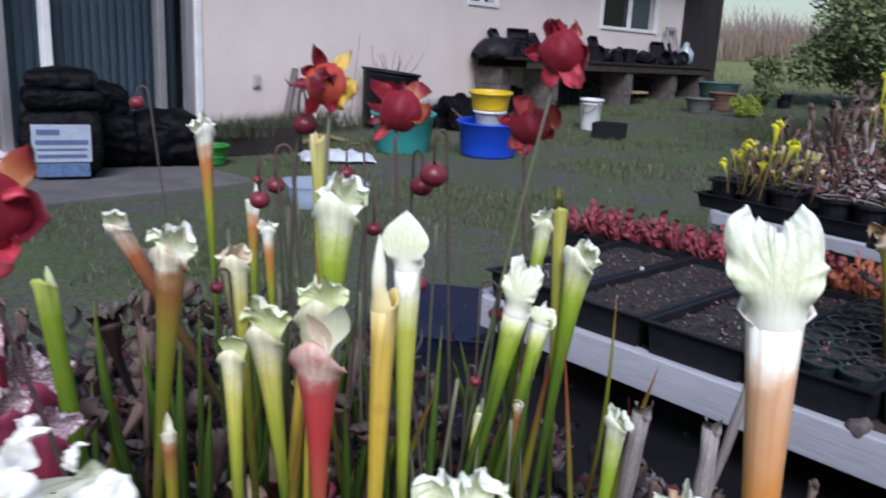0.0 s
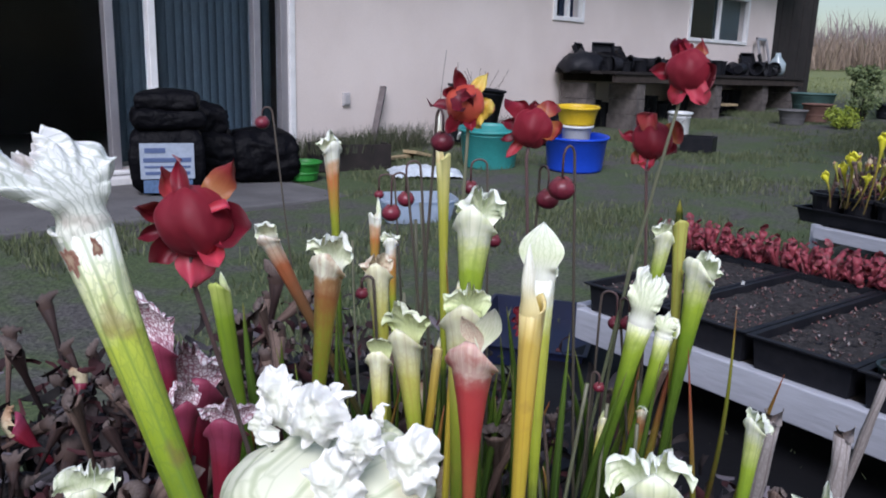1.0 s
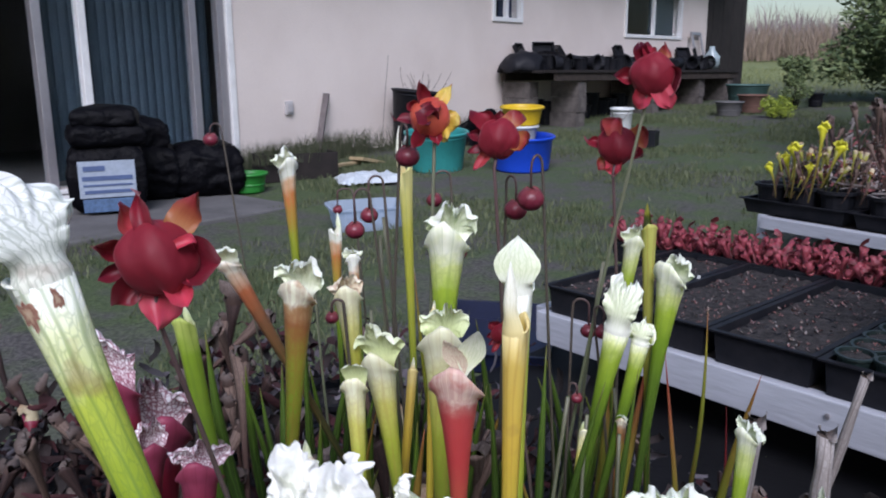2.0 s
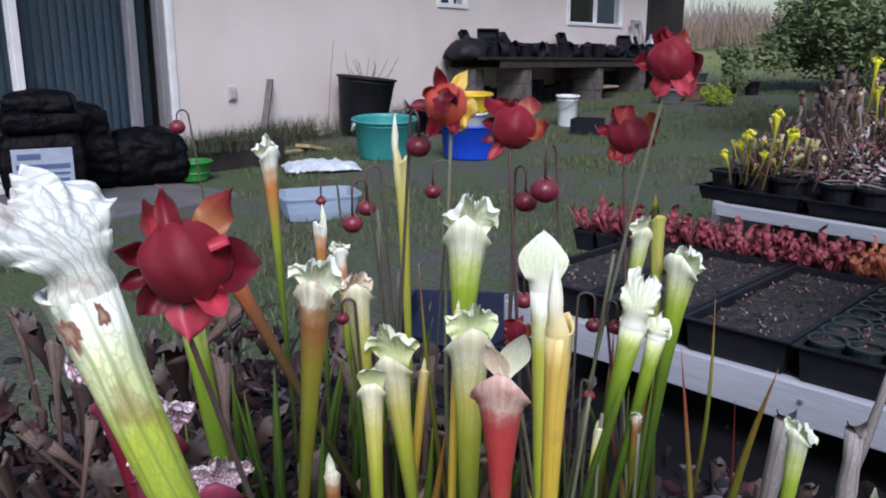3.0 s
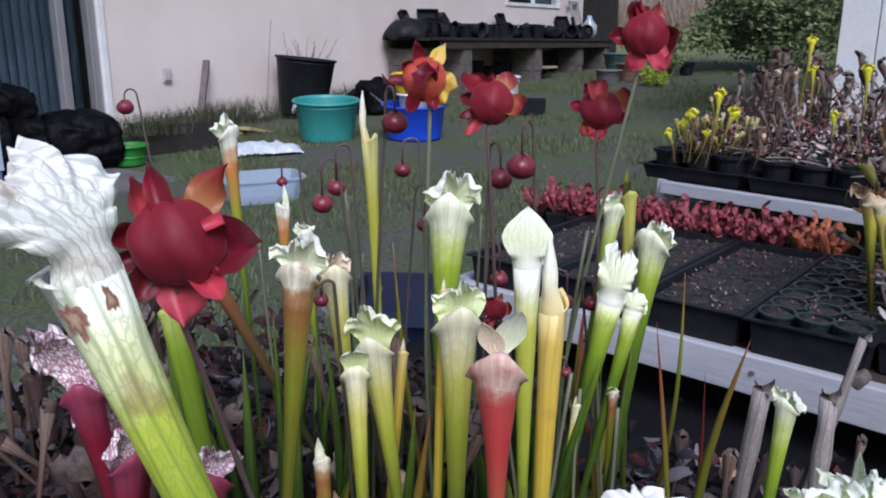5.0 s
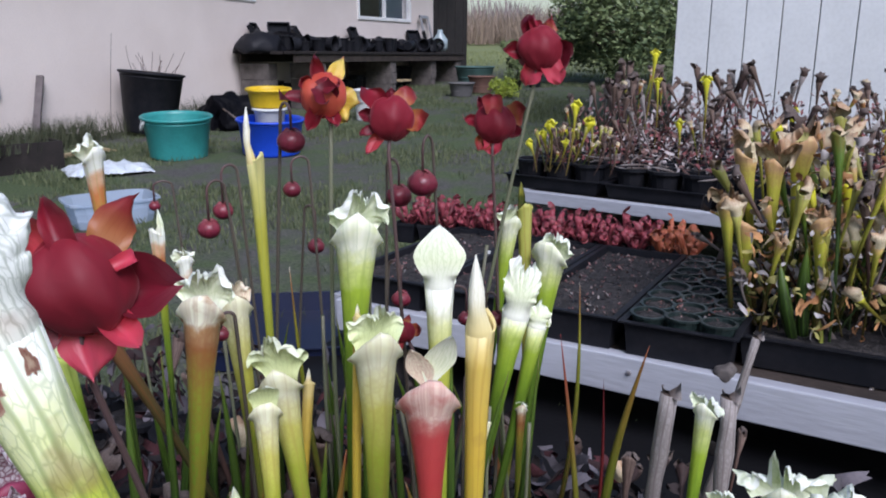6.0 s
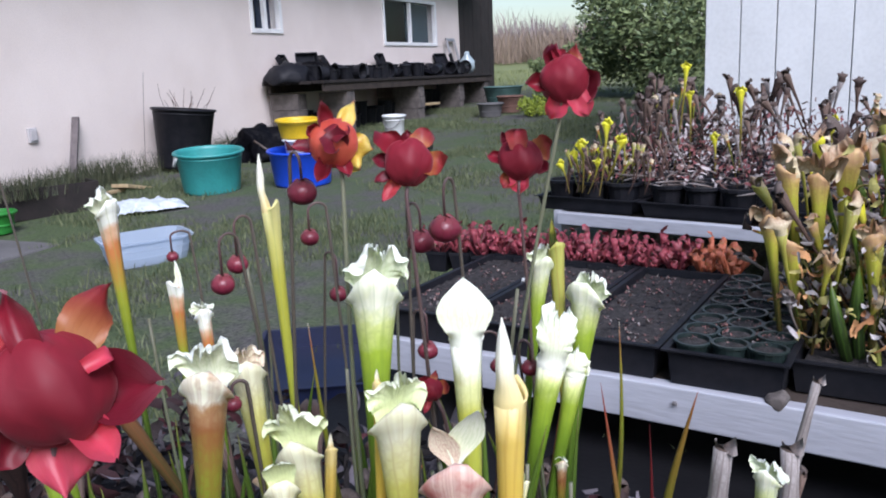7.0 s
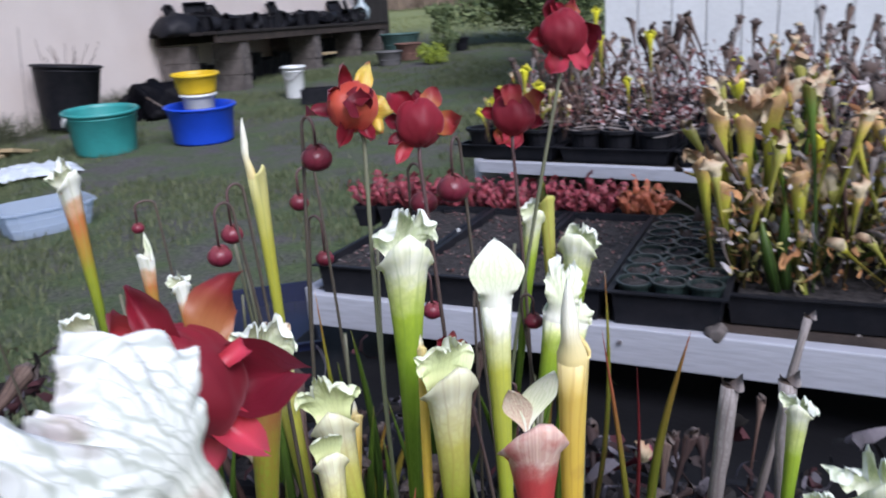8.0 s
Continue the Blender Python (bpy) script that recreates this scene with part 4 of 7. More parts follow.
# Lit copy of the red petal: light falling on it is coloured in.
LIT_FLAP = plant_material("petal_red_lit", [(0, (0.30, 0.07, 0.05)), (0.4, (0.42, 0.05, 0.06)), (1, (0.30, 0.014, 0.035))], (0.24, 0.01, 0.03), 0.2, rough=0.45, trans=0.2)
PINK_FLAP = plant_material("petal_pink", [(0, (0.40, 0.03, 0.05)), (1, (0.62, 0.07, 0.12))], (0.4, 0.03, 0.06), 0.1, rough=0.4, trans=0.2)
ORANGE_GLOBE = plant_material("petal_orange_red", [(0, (0.40, 0.04, 0.035)), (0.6, (0.50, 0.085, 0.05)), (1, (0.42, 0.04, 0.035))], (0.35, 0.015, 0.015), 0.1, rough=0.45, trans=0.1)
YELLOW_FLAP = plant_material("sepal_yellow", [(0, (0.30, 0.05, 0.02)), (0.45, (0.62, 0.42, 0.06)), (0.85, (0.56, 0.44, 0.10)), (1, (0.35, 0.05, 0.04))], (0.45, 0.08, 0.02), 0.35, rough=0.4, trans=0.2)
SEPAL = plant_material("sepal_bronze", [(0, (0.34, 0.16, 0.04)), (0.35, (0.36, 0.12, 0.045)), (0.65, (0.26, 0.03, 0.03)), (1, (0.16, 0.008, 0.016))], (0.2, 0.02, 0.02), 0.12, rough=0.45, trans=0.1)


def flap_mesh(length, width, curl, twist, rng, seg=12, across=9, point=1.3, base=0.5, roll=0.0):
    """A petal along +x from the origin: narrow at its foot, widest past the middle, curling towards +z, its edges rolled and uneven."""
    bm = bmesh.new()
    ph, skew = rng.uniform(0, 6), rng.uniform(-0.18, 0.18)
    for thick in (0, 1):
        rows = []
        for j in range(seg + 1):
            s = j / seg
            a = curl * s * s
            x = length * s * (math.sin(a) / a if abs(a) > 0.01 else 1)
            z = length * s * ((1 - math.cos(a)) / a if abs(a) > 0.01 else 0)
            wd = width * (base + (1 - base) * math.sin(min(1, s / 0.6) * math.pi / 2)) * (1 if s < 0.55 else max(0.05, 1 - ((s - 0.55) / 0.45) ** point))
            row = []
            for i in range(across):
                u = 2 * i / (across - 1) - 1
                n = noise.noise(Vector((u * 1.6 + ph, s * 2.2, ph)))
                zz = z + (0.20 * (1 - 0.3 * s) + roll * s) * width * u * u + twist * u * s * width + 0.34 * width * n * s
                yy = (u + skew * s * s) * wd * 0.5 * (1 - 0.18 * abs(roll) * u * u) + 0.05 * width * noise.noise(Vector((s * 5, ph, u)))
                row.append((bm.verts.new((x + 0.06 * length * n * abs(u), yy, zz + 0.0009 * thick)), s))
            rows.append(row)
        mapped(bm, rows, False)
    bmesh.ops.recalc_face_normals(bm, faces=bm.faces[:])
    return bm


for petal in (RED_GLOBE, RED_FLAP, WINE_FLAP, LIT_FLAP, ORANGE_GLOBE):
    velvet(petal, (1.0, 0.45, 0.5))
# name, angle (90 is up), length, width, base radius, base height, curl, pitch, point, edge roll, tissue
FLAPS = {
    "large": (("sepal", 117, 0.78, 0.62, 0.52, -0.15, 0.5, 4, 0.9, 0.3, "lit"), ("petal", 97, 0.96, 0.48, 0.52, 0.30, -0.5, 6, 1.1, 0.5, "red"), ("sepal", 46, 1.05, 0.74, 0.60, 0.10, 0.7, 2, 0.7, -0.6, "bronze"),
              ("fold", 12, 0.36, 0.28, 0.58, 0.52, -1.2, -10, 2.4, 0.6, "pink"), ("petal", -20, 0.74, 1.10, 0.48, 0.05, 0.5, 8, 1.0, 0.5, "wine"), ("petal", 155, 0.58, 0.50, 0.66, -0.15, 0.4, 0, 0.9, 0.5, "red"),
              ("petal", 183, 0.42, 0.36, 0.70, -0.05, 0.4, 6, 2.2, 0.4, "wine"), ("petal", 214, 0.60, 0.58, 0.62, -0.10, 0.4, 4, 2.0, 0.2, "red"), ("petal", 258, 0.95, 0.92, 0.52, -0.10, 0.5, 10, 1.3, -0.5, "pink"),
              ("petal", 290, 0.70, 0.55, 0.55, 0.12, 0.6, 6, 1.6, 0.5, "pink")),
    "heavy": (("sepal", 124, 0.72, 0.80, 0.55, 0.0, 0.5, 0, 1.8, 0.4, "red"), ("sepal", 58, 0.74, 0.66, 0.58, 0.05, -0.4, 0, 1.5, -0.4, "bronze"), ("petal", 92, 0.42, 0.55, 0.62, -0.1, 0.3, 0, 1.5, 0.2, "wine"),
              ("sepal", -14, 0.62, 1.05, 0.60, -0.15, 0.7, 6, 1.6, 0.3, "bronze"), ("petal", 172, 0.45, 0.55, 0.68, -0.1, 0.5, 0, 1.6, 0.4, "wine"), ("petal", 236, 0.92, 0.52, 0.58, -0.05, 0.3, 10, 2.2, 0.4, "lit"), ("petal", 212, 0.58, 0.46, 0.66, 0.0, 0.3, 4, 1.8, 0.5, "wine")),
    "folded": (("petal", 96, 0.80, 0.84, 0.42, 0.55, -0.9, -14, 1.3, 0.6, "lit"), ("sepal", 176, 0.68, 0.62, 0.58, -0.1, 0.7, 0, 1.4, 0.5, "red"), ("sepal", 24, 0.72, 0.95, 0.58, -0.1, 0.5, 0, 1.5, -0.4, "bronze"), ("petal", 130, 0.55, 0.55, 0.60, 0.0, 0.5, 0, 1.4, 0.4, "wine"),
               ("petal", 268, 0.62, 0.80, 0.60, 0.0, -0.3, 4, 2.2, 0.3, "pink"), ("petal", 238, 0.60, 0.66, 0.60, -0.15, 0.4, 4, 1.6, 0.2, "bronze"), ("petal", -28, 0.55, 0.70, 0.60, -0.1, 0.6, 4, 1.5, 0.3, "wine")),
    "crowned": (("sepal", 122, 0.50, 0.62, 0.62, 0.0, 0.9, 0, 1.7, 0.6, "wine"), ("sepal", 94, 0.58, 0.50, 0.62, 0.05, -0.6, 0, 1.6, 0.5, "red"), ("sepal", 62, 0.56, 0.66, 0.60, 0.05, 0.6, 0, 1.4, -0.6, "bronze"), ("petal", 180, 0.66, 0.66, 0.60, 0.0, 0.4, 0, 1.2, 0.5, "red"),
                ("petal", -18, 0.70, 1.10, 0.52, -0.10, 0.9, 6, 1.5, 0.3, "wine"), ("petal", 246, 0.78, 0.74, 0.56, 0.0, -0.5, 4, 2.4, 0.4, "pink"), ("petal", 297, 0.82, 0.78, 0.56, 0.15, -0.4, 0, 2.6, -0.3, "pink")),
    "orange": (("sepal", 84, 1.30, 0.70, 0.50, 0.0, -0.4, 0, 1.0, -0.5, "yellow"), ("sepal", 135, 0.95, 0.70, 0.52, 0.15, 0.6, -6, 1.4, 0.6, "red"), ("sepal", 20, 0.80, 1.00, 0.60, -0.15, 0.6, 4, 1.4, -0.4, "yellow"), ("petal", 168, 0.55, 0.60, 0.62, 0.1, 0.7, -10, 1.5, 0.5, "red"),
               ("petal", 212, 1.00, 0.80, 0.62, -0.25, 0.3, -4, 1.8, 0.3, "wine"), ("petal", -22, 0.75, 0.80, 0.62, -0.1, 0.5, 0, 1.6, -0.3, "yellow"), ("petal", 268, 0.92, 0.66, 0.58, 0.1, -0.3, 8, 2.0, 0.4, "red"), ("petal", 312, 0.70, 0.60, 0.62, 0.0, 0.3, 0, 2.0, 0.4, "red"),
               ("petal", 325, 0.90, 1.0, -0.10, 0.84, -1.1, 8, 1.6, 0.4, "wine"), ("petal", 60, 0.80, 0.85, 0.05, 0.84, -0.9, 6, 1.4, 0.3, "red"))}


def flower(style, c, r, neck, base, face, tilt):
    """A nodding flower: a globe of closed petals with sepals and petal tips standing off unevenly, on a tall stem."""
    c, neck, base = Vector(c), Vector(neck), Vector(base)
    rng = random.Random(int(c.x * -1000) + int(c.y * 1000))
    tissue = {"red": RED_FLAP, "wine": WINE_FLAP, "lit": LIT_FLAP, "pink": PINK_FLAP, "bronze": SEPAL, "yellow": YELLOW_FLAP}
    label = "orange-red pitcher plant flower with a yellow sepal" if style == "orange" else "dark red nodding pitcher plant flower on a thin stem"
    th = thing("pitcher_flower", Matrix.Translation(base), label, "flower", "flowers in the front bed")
    turn = pose(0, 0, 0, 0, 0, face) @ pose(0, 0, 0, 0, 72, 0) @ pose(0, 0, 0, 0, 0, 90 + tilt)
    at = Matrix.Translation(c - base) @ turn
    bm = bmesh.new()
    rows = []
    n = 60
    size = 0.86 if style == "orange" else 0.78
    for j in range(1, 34):
        a = math.pi * j / 34
        row = []
        for i in range(n):
            b = 2 * math.pi * i / n
            lob = size * (1.0 + 0.050 * math.cos(5 * b + 0.6) * math.sin(a) ** 2 + 0.13 * noise.noise(Vector((math.cos(b) * 1.1, math.sin(b) * 1.1, a + c.x * 30))) + 0.045 * noise.noise(Vector((math.cos(b) * 3, math.sin(b) * 3, 2 * a + c.y * 30))))
            row.append((bm.verts.new((r * lob * math.sin(a) * math.cos(b), r * 1.0 * lob * math.cos(a), -r * 0.95 * lob * math.sin(a) * math.sin(b))), j / 34))
        rows.append(row)
    mapped(bm, rows, True)
    bm.faces.new([v for v, _ in reversed(rows[0])])
    bm.faces.new([v for v, _ in rows[-1]])
    bmesh.ops.recalc_face_normals(bm, faces=bm.faces[:])
    part("petal_globe", bm, ORANGE_GLOBE if style == "orange" else RED_GLOBE, th, smooth=True, m=at)
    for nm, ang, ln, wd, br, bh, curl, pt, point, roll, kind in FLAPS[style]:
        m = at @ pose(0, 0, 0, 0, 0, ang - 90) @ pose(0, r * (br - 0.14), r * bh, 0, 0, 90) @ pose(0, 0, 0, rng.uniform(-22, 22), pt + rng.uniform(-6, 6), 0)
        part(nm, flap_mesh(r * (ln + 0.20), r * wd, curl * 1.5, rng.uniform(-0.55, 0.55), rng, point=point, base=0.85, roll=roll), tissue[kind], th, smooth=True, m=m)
    pts = arc_points(Vector((0, 0, 0)), neck - base, 14, 0.02, int(r * 1e5)) + [(c - base).lerp(neck - base, 0.3)]
    part("stem", sweep(pts, [0.0026 - 0.0008 * k / 14 for k in range(15)]), STEM_GREEN if rng.random() < 0.6 else STEM, th, smooth=True)
    return th


def bud(c, r, hook, base):
    """A round flower bud hanging from a stem that hooks over."""
    c, hook, base = Vector(c), Vector(hook), Vector(base)
    th = thing("flower_bud", Matrix.Translation(base), "round wine-red flower bud hanging from a hooked stem", "flower bud", "hanging flower buds")
    lc, lh = c - base, hook - base
    up = arc_points(Vector((0, 0, 0)), lh - (lh.normalized() * r * 1.2), 12, 0.012, int(r * 1e6))
    across = (lc - lh)
    across.z = 0
    side = across
    arc = []
    for k in range(1, 9):
        a = math.pi * k / 8
        mid = lh + side * 0.5
        arc.append(mid - side * 0.5 * math.cos(a) + Vector((0, 0, r * 0.9 * math.sin(a))))
    arc.append(lc + Vector((0, 0, r * 0.8)))
    pts = up + arc
    part("stem", sweep(pts, [0.0021 - 0.0008 * k / len(pts) for k in range(len(pts))]), STEM, th, smooth=True)
    rows = []
    bm = bmesh.new()
    n = 14
    for j in range(1, 9):
        a = math.pi * j / 9
        rows.append([(bm.verts.new((r * math.sin(a) * math.cos(2 * math.pi * i / n) * (1 + 0.08 * math.cos(5 * 2 * math.pi * i / n)), r * math.sin(a) * math.sin(2 * math.pi * i / n), r * 0.84 * math.cos(a))), j / 9) for i in range(n)])
    mapped(bm, rows, True)
    bm.faces.new([v for v, _ in reversed(rows[0])])
    bm.faces.new([v for v, _ in rows[-1]])
    bmesh.ops.recalc_face_normals(bm, faces=bm.faces[:])
    part("bud_globe", bm, BUD_MAT, th, smooth=True, m=Matrix.Translation(lc))
    for k in range(3):
        m = Matrix.Translation(lc + Vector((0, 0, r * 0.72))) @ pose(0, 0, 0, 0, 0, 120 * k + 20) @ pose(0, 0, 0, 0, 25, 0)
        part("sepal", flap_mesh(r * 1.0, r * 0.9, -1.0, 0, random.Random(k), 5, 5), BUD_MAT, th, smooth=True, m=m)
    return th


BUD_MAT = plant_material("bud_wine", [(0, (0.24, 0.07, 0.07)), (0.45, (0.17, 0.022, 0.04)), (1, (0.11, 0.012, 0.035))], (0.10, 0.012, 0.02), 0.45, rough=0.3, trans=0.02)


def blade(style, base, top, r):
    base, top = Vector(base), Vector(top)
    th = thing("leaf_blade", Matrix.Translation(base), "narrow upright leaf blade tapering to a reddish tip", "leaf", "leaf blades in the front bed")
    pts = arc_points(Vector((0, 0, 0)), top - base, 18, 0.022, int(base.x * -9e4) + int(r * 1e6))
    bm = sweep(pts, [r * (0.55 + 0.45 * math.sin(math.pi * min(1, 0.1 + 0.55 * k / 17))) * (1 - (k / 17) ** 3.2 * 0.96) for k in range(18)], 8)
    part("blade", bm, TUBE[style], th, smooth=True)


def stump(base, top, r):
    base, top = Vector(base), Vector(top)
    th = thing("dead_stalk", Matrix.Translation(base), "dry grey-brown dead pitcher stalk broken at the top", "dead leaf", "dead stalks in the front bed")
    pts = arc_points(Vector((0, 0, 0)), top - base, 14, 0.015, int(r * 1e6))
    bm = sweep(pts, [r * (0.8 + 0.25 * k / 13 + 0.1 * math.sin(k * 1.9)) for k in range(14)], 10)
    jitter(bm, r * 0.35, 60, 3)
    part("stalk", bm, TUBE["grey"], th, smooth=True)
    for q, (ln, turn) in enumerate(((1.7, -20), (1.2, 150))):
        m = Matrix.Translation(top - base) @ pose(0, 0, 0, 0, -8, turn)
        part("curled_lid", flap_mesh(r * ln, r * 1.3, 0.5 - 1.6 * q, 0.8, random.Random(4 + q), point=3.5), TUBE["grey"], th, smooth=True, m=m)




# ---- yard things along the house ----
def film_bag(parent, sx, sy, sz, m, seed, fold=0.012):
    """A filled film sack: swollen, slumped at the corners, with sharp creases."""
    bm = grid_box(15, 15, 15, sx, sy, sz)
    for v in bm.verts:
        u, w, q = 2 * v.co.x / sx, 2 * v.co.y / sy, 2 * v.co.z / sz - 1
        k = max(abs(u), abs(w)) ** 4
        v.co.z = sz / 2 * (1 + q * (1.08 - 0.38 * k))
        v.co.x *= 1 - 0.10 * abs(q) ** 3
        v.co.y *= 1 - 0.08 * abs(q) ** 3
    for v in bm.verts:
        p = v.co * 11 + Vector((seed * 3.1, seed * 1.7, 0))
        ridge = 1 - abs(noise.noise(p)) * 2.4
        v.co += Vector((v.co.x, v.co.y, v.co.z - sz / 2)).normalized() * fold * (ridge + 0.6 * (1 - 2.2 * abs(noise.noise(p * 2.3))))
        v.co.z = max(0.0, v.co.z)
    part("bag", bm, bag_film, parent, smooth=True, m=m)


def soil_bag_stack():
    z0 = 0.03
    th = thing("soil_bag_stack", pose(-5.19, 2.57, z0, 0, 0, -24), "stack of black plastic soil bags with a pale label", "soil bags")
    for k, (sx, sy, sz, z) in enumerate(((0.46, 0.46, 0.46, 0.0), (0.44, 0.45, 0.15, 0.425), (0.41, 0.38, 0.14, 0.54))):
        film_bag(th, sx, sy, sz, pose(0.01 * (k % 2), 0.012 * k, z, 0, 0, (-1, 4, -6)[k]), k + 2)
    label = part("label", box(0.012, 0.34, 0.235, (0.247, -0.005, 0.115), 0.003), paper_mat, th, "pale blue printed label")
    for k, (w, z, h) in enumerate(((0.13, 0.288, 0.032), (0.30, 0.227, 0.028), (0.29, 0.19, 0.012), (0.28, 0.144, 0.021))):
        part("print_line", box(0.004, w, h, (0.255, -0.08 if k == 0 else -0.005, z)), ink_blue, label)
    part("label_band", box(0.010, 0.31, 0.086, (0.247, -0.005, 0.022), 0.003), navy_paper, th, "dull blue printed band")
    th2 = thing("black_bag_pile", pose(-5.42, 3.17, z0, 0, 0, -24), "slumped black plastic bags piled on the concrete", "bag pile")
    for k, (x, y, z, sx, sy, sz) in enumerate(((0, -0.18, 0, 0.46, 0.42, 0.38), (0.0, 0.23, 0, 0.46, 0.48, 0.36), (-0.03, -0.23, 0.33, 0.39, 0.35, 0.23))):
        film_bag(th2, sx, sy, sz, pose(x, y, z, 0, 0, 6 * k - 5), k + 9, 0.022)


def tub(name, label, cat, mat, at, r0, r1, h, tilt=0.0, ribs=(0.35, 0.8), lean=None):
    """A hollow tub standing on the sloping ground; tilt leans its mouth towards the camera's side of the yard."""
    x, y = at[0], at[1]
    z = at[2] if len(at) > 2 else ground_z(x, y)
    turn = Matrix.Rotation(radians(tilt), 4, lean or (0.73, 0.68, 0))
    th = thing(name, Matrix.Translation((x, y, z)) @ turn, label, cat)
    part("body", lathe([(0, 0), (r0 * 0.95, 0), (r0 * 0.99, 0.006), (r0, 0.02), (r1 - 0.004, h - 0.030), (r1 + 0.004, h - 0.024), (r1 + 0.016, h - 0.020), (r1 + 0.018, h - 0.008), (r1 + 0.010, h), (r1 - 0.004, h - 0.003), (r1 - 0.007, h - 0.03), (r0 - 0.006, 0.02), (0, 0.016)], 48), mat, th, smooth=True)
    for k in ribs:
        rr = r0 + (r1 - r0) * k
        part("rib", lathe([(rr - 0.002, h * k - 0.002), (rr + 0.005, h * k + 0.004), (rr + 0.005, h * k + 0.010), (rr - 0.001, h * k + 0.016)], 48), mat, th, smooth=True)
    return th


def rope(points, r, parent, mat):
    part("rope_handle", sweep([Vector(p) for p in points], [r] * len(points), 8), mat, parent, "pale rope handle", smooth=True)


def yard_things():
    soil_bag_stack()
    tub("green_pot", "small bright green plastic planter on the concrete", "planter", green_plastic, (-5.1, 3.62), 0.105, 0.125, 0.15)
    t = tub("teal_tub", "teal plastic tub with a rope handle, standing empty", "tub", teal_plastic, (-4.6, 5.17), 0.222, 0.262, 0.33, 4, (0.84,))
    rope([(0.272 * math.cos(a), 0.272 * math.sin(a), 0.30 - 0.075 * math.sin((a + 2.75) / 0.8 * math.pi)) for a in [-2.75 + 0.08 * k for k in range(11)]], 0.010, t, white_plastic)
    tub("blue_tub", "bright blue plastic tub standing on the ground", "tub", blue_plastic, (-3.98, 5.55), 0.228, 0.258, 0.285, 3, (0.86,))
    z = ground_z(-3.98, 5.55)
    tub("white_pail", "white plastic pail nested in the blue tub", "bucket", white_plastic, (-3.99, 5.56, z + 0.035), 0.10, 0.125, 0.335, 3, ())
    tub("yellow_basin", "yellow plastic basin stacked on the white pail", "basin", yellow_plastic, (-3.99, 5.56, z + 0.372), 0.145, 0.168, 0.15, 3, (0.75,))
    t = tub("white_bucket", "white plastic bucket standing by the bench", "bucket", white_plastic, (-4.3, 7.72), 0.098, 0.112, 0.325, 2, (0.82,))
    rope([(0.12 * math.cos(a), 0.12 * math.sin(a), 0.29 - 0.10 * math.sin((a + 2.6) / 2.2 * math.pi)) for a in [-2.6 + 0.22 * k for k in range(11)]], 0.004, t, frame_grey)
    th = thing("black_crate", pose(-3.84, 7.32, ground_z(0, 7.32), 0, 0, 20), "small black plastic crate on the ground", "crate")
    bm = box(0.3, 0.3, 0.012)
    for x, y, sx, sy in ((0.145, 0, 0.01, 0.3), (-0.145, 0, 0.01, 0.3), (0, 0.145, 0.28, 0.01), (0, -0.145, 0.28, 0.01)):
        box(sx, sy, 0.13, (x, y, 0.012), bm=bm)
    part("shell", bm, black_plastic, th)
    # big black pot with dry stems
    th = tub("large_black_pot", "large black nursery pot with dry weeds, by the wall", "pot", black_plastic, (-5.87, 6.22), 0.235, 0.295, 0.58, 6, (0.9,), (-0.7, 0.71, 0))
    part("soil", lathe([(0, 0.5), (0.26, 0.49)], 24), soil, th)
    for k in range(14):
        a, rr, h = k * 2.4, 0.04 * (k % 6), 0.16 + 0.025 * ((k * 5) % 7)
        p0 = Vector((rr * math.cos(a), rr * math.sin(a), 0.49))
        part("dry_stem", sweep(arc_points(p0, p0 + Vector((0.12 * math.cos(a), 0.16 * math.sin(a), h)), 6, 0.02, k), [0.0025] * 6, 5), TUBE["dead"], th)
    th = thing("tall_stem", pose(-6.05, 5.9, ground_z(0, 5.9)), "single thin dry weed stem against the wall", "weed")
    part("stem", sweep(arc_points(Vector((0, 0, 0)), Vector((0.02, 0.1, 0.95)), 8, 0.02, 3), [0.003] * 8, 5), TUBE["grey"], th)
    # trough with weeds, stake, board, sheet, clear box
    th = thing("trough_planter", pose(-5.32, 4.22, 0.05, 0, 0, 67), "dark trough planter overgrown with thin weeds", "planter")
    bm = box(0.66, 0.26, 0.02)
    for x, y, sx, sy in ((0.32, 0, 0.02, 0.26), (-0.32, 0, 0.02, 0.26), (0, 0.12, 0.62, 0.02), (0, -0.12, 0.62, 0.02)):
        box(sx, sy, 0.2, (x, y, 0.02), bm=bm)
    part("trough", bm, dark_wood, th)
    part("soil", box(0.6, 0.2, 0.15, (0, 0, 0.02)), soil, th)
    p0, p1 = Vector((-5.96, 4.96, 0.08)), Vector((-6.19, 5.30, 0.70))
    th = thing("wooden_stake", Matrix.Translation(p0), "grey wooden stake leaning on the wall", "stake")
    part("stake", box(0.035, 0.06, (p1 - p0).length, bevel=0.004), grey_wood, th, m=(p1 - p0).to_track_quat("Z", "X").to_matrix().to_4x4())
    th = thing("pale_board", pose(-5.42, 5.15, ground_z(0, 5.15), 0, 0, 100), "short pale board lying on the ground", "board")
    part("board", box(0.42, 0.16, 0.03, bevel=0.004), pale_wood, th, m=pose(0, 0, 0, 0, 12, 0))
    part("board", box(0.36, 0.07, 0.025, (-0.3, 0.05, 0), bevel=0.004), pale_wood, th)
    th = thing("plastic_sheet", pose(-4.62, 4.45, ground_z(0, 4.45) - 0.005, 0, 0, 52), "crumpled whitish plastic sheet on the grass", "plastic sheet")
    bm = bmesh.new()
    bmesh.ops.create_grid(bm, x_segments=64, y_segments=44, size=0.5)
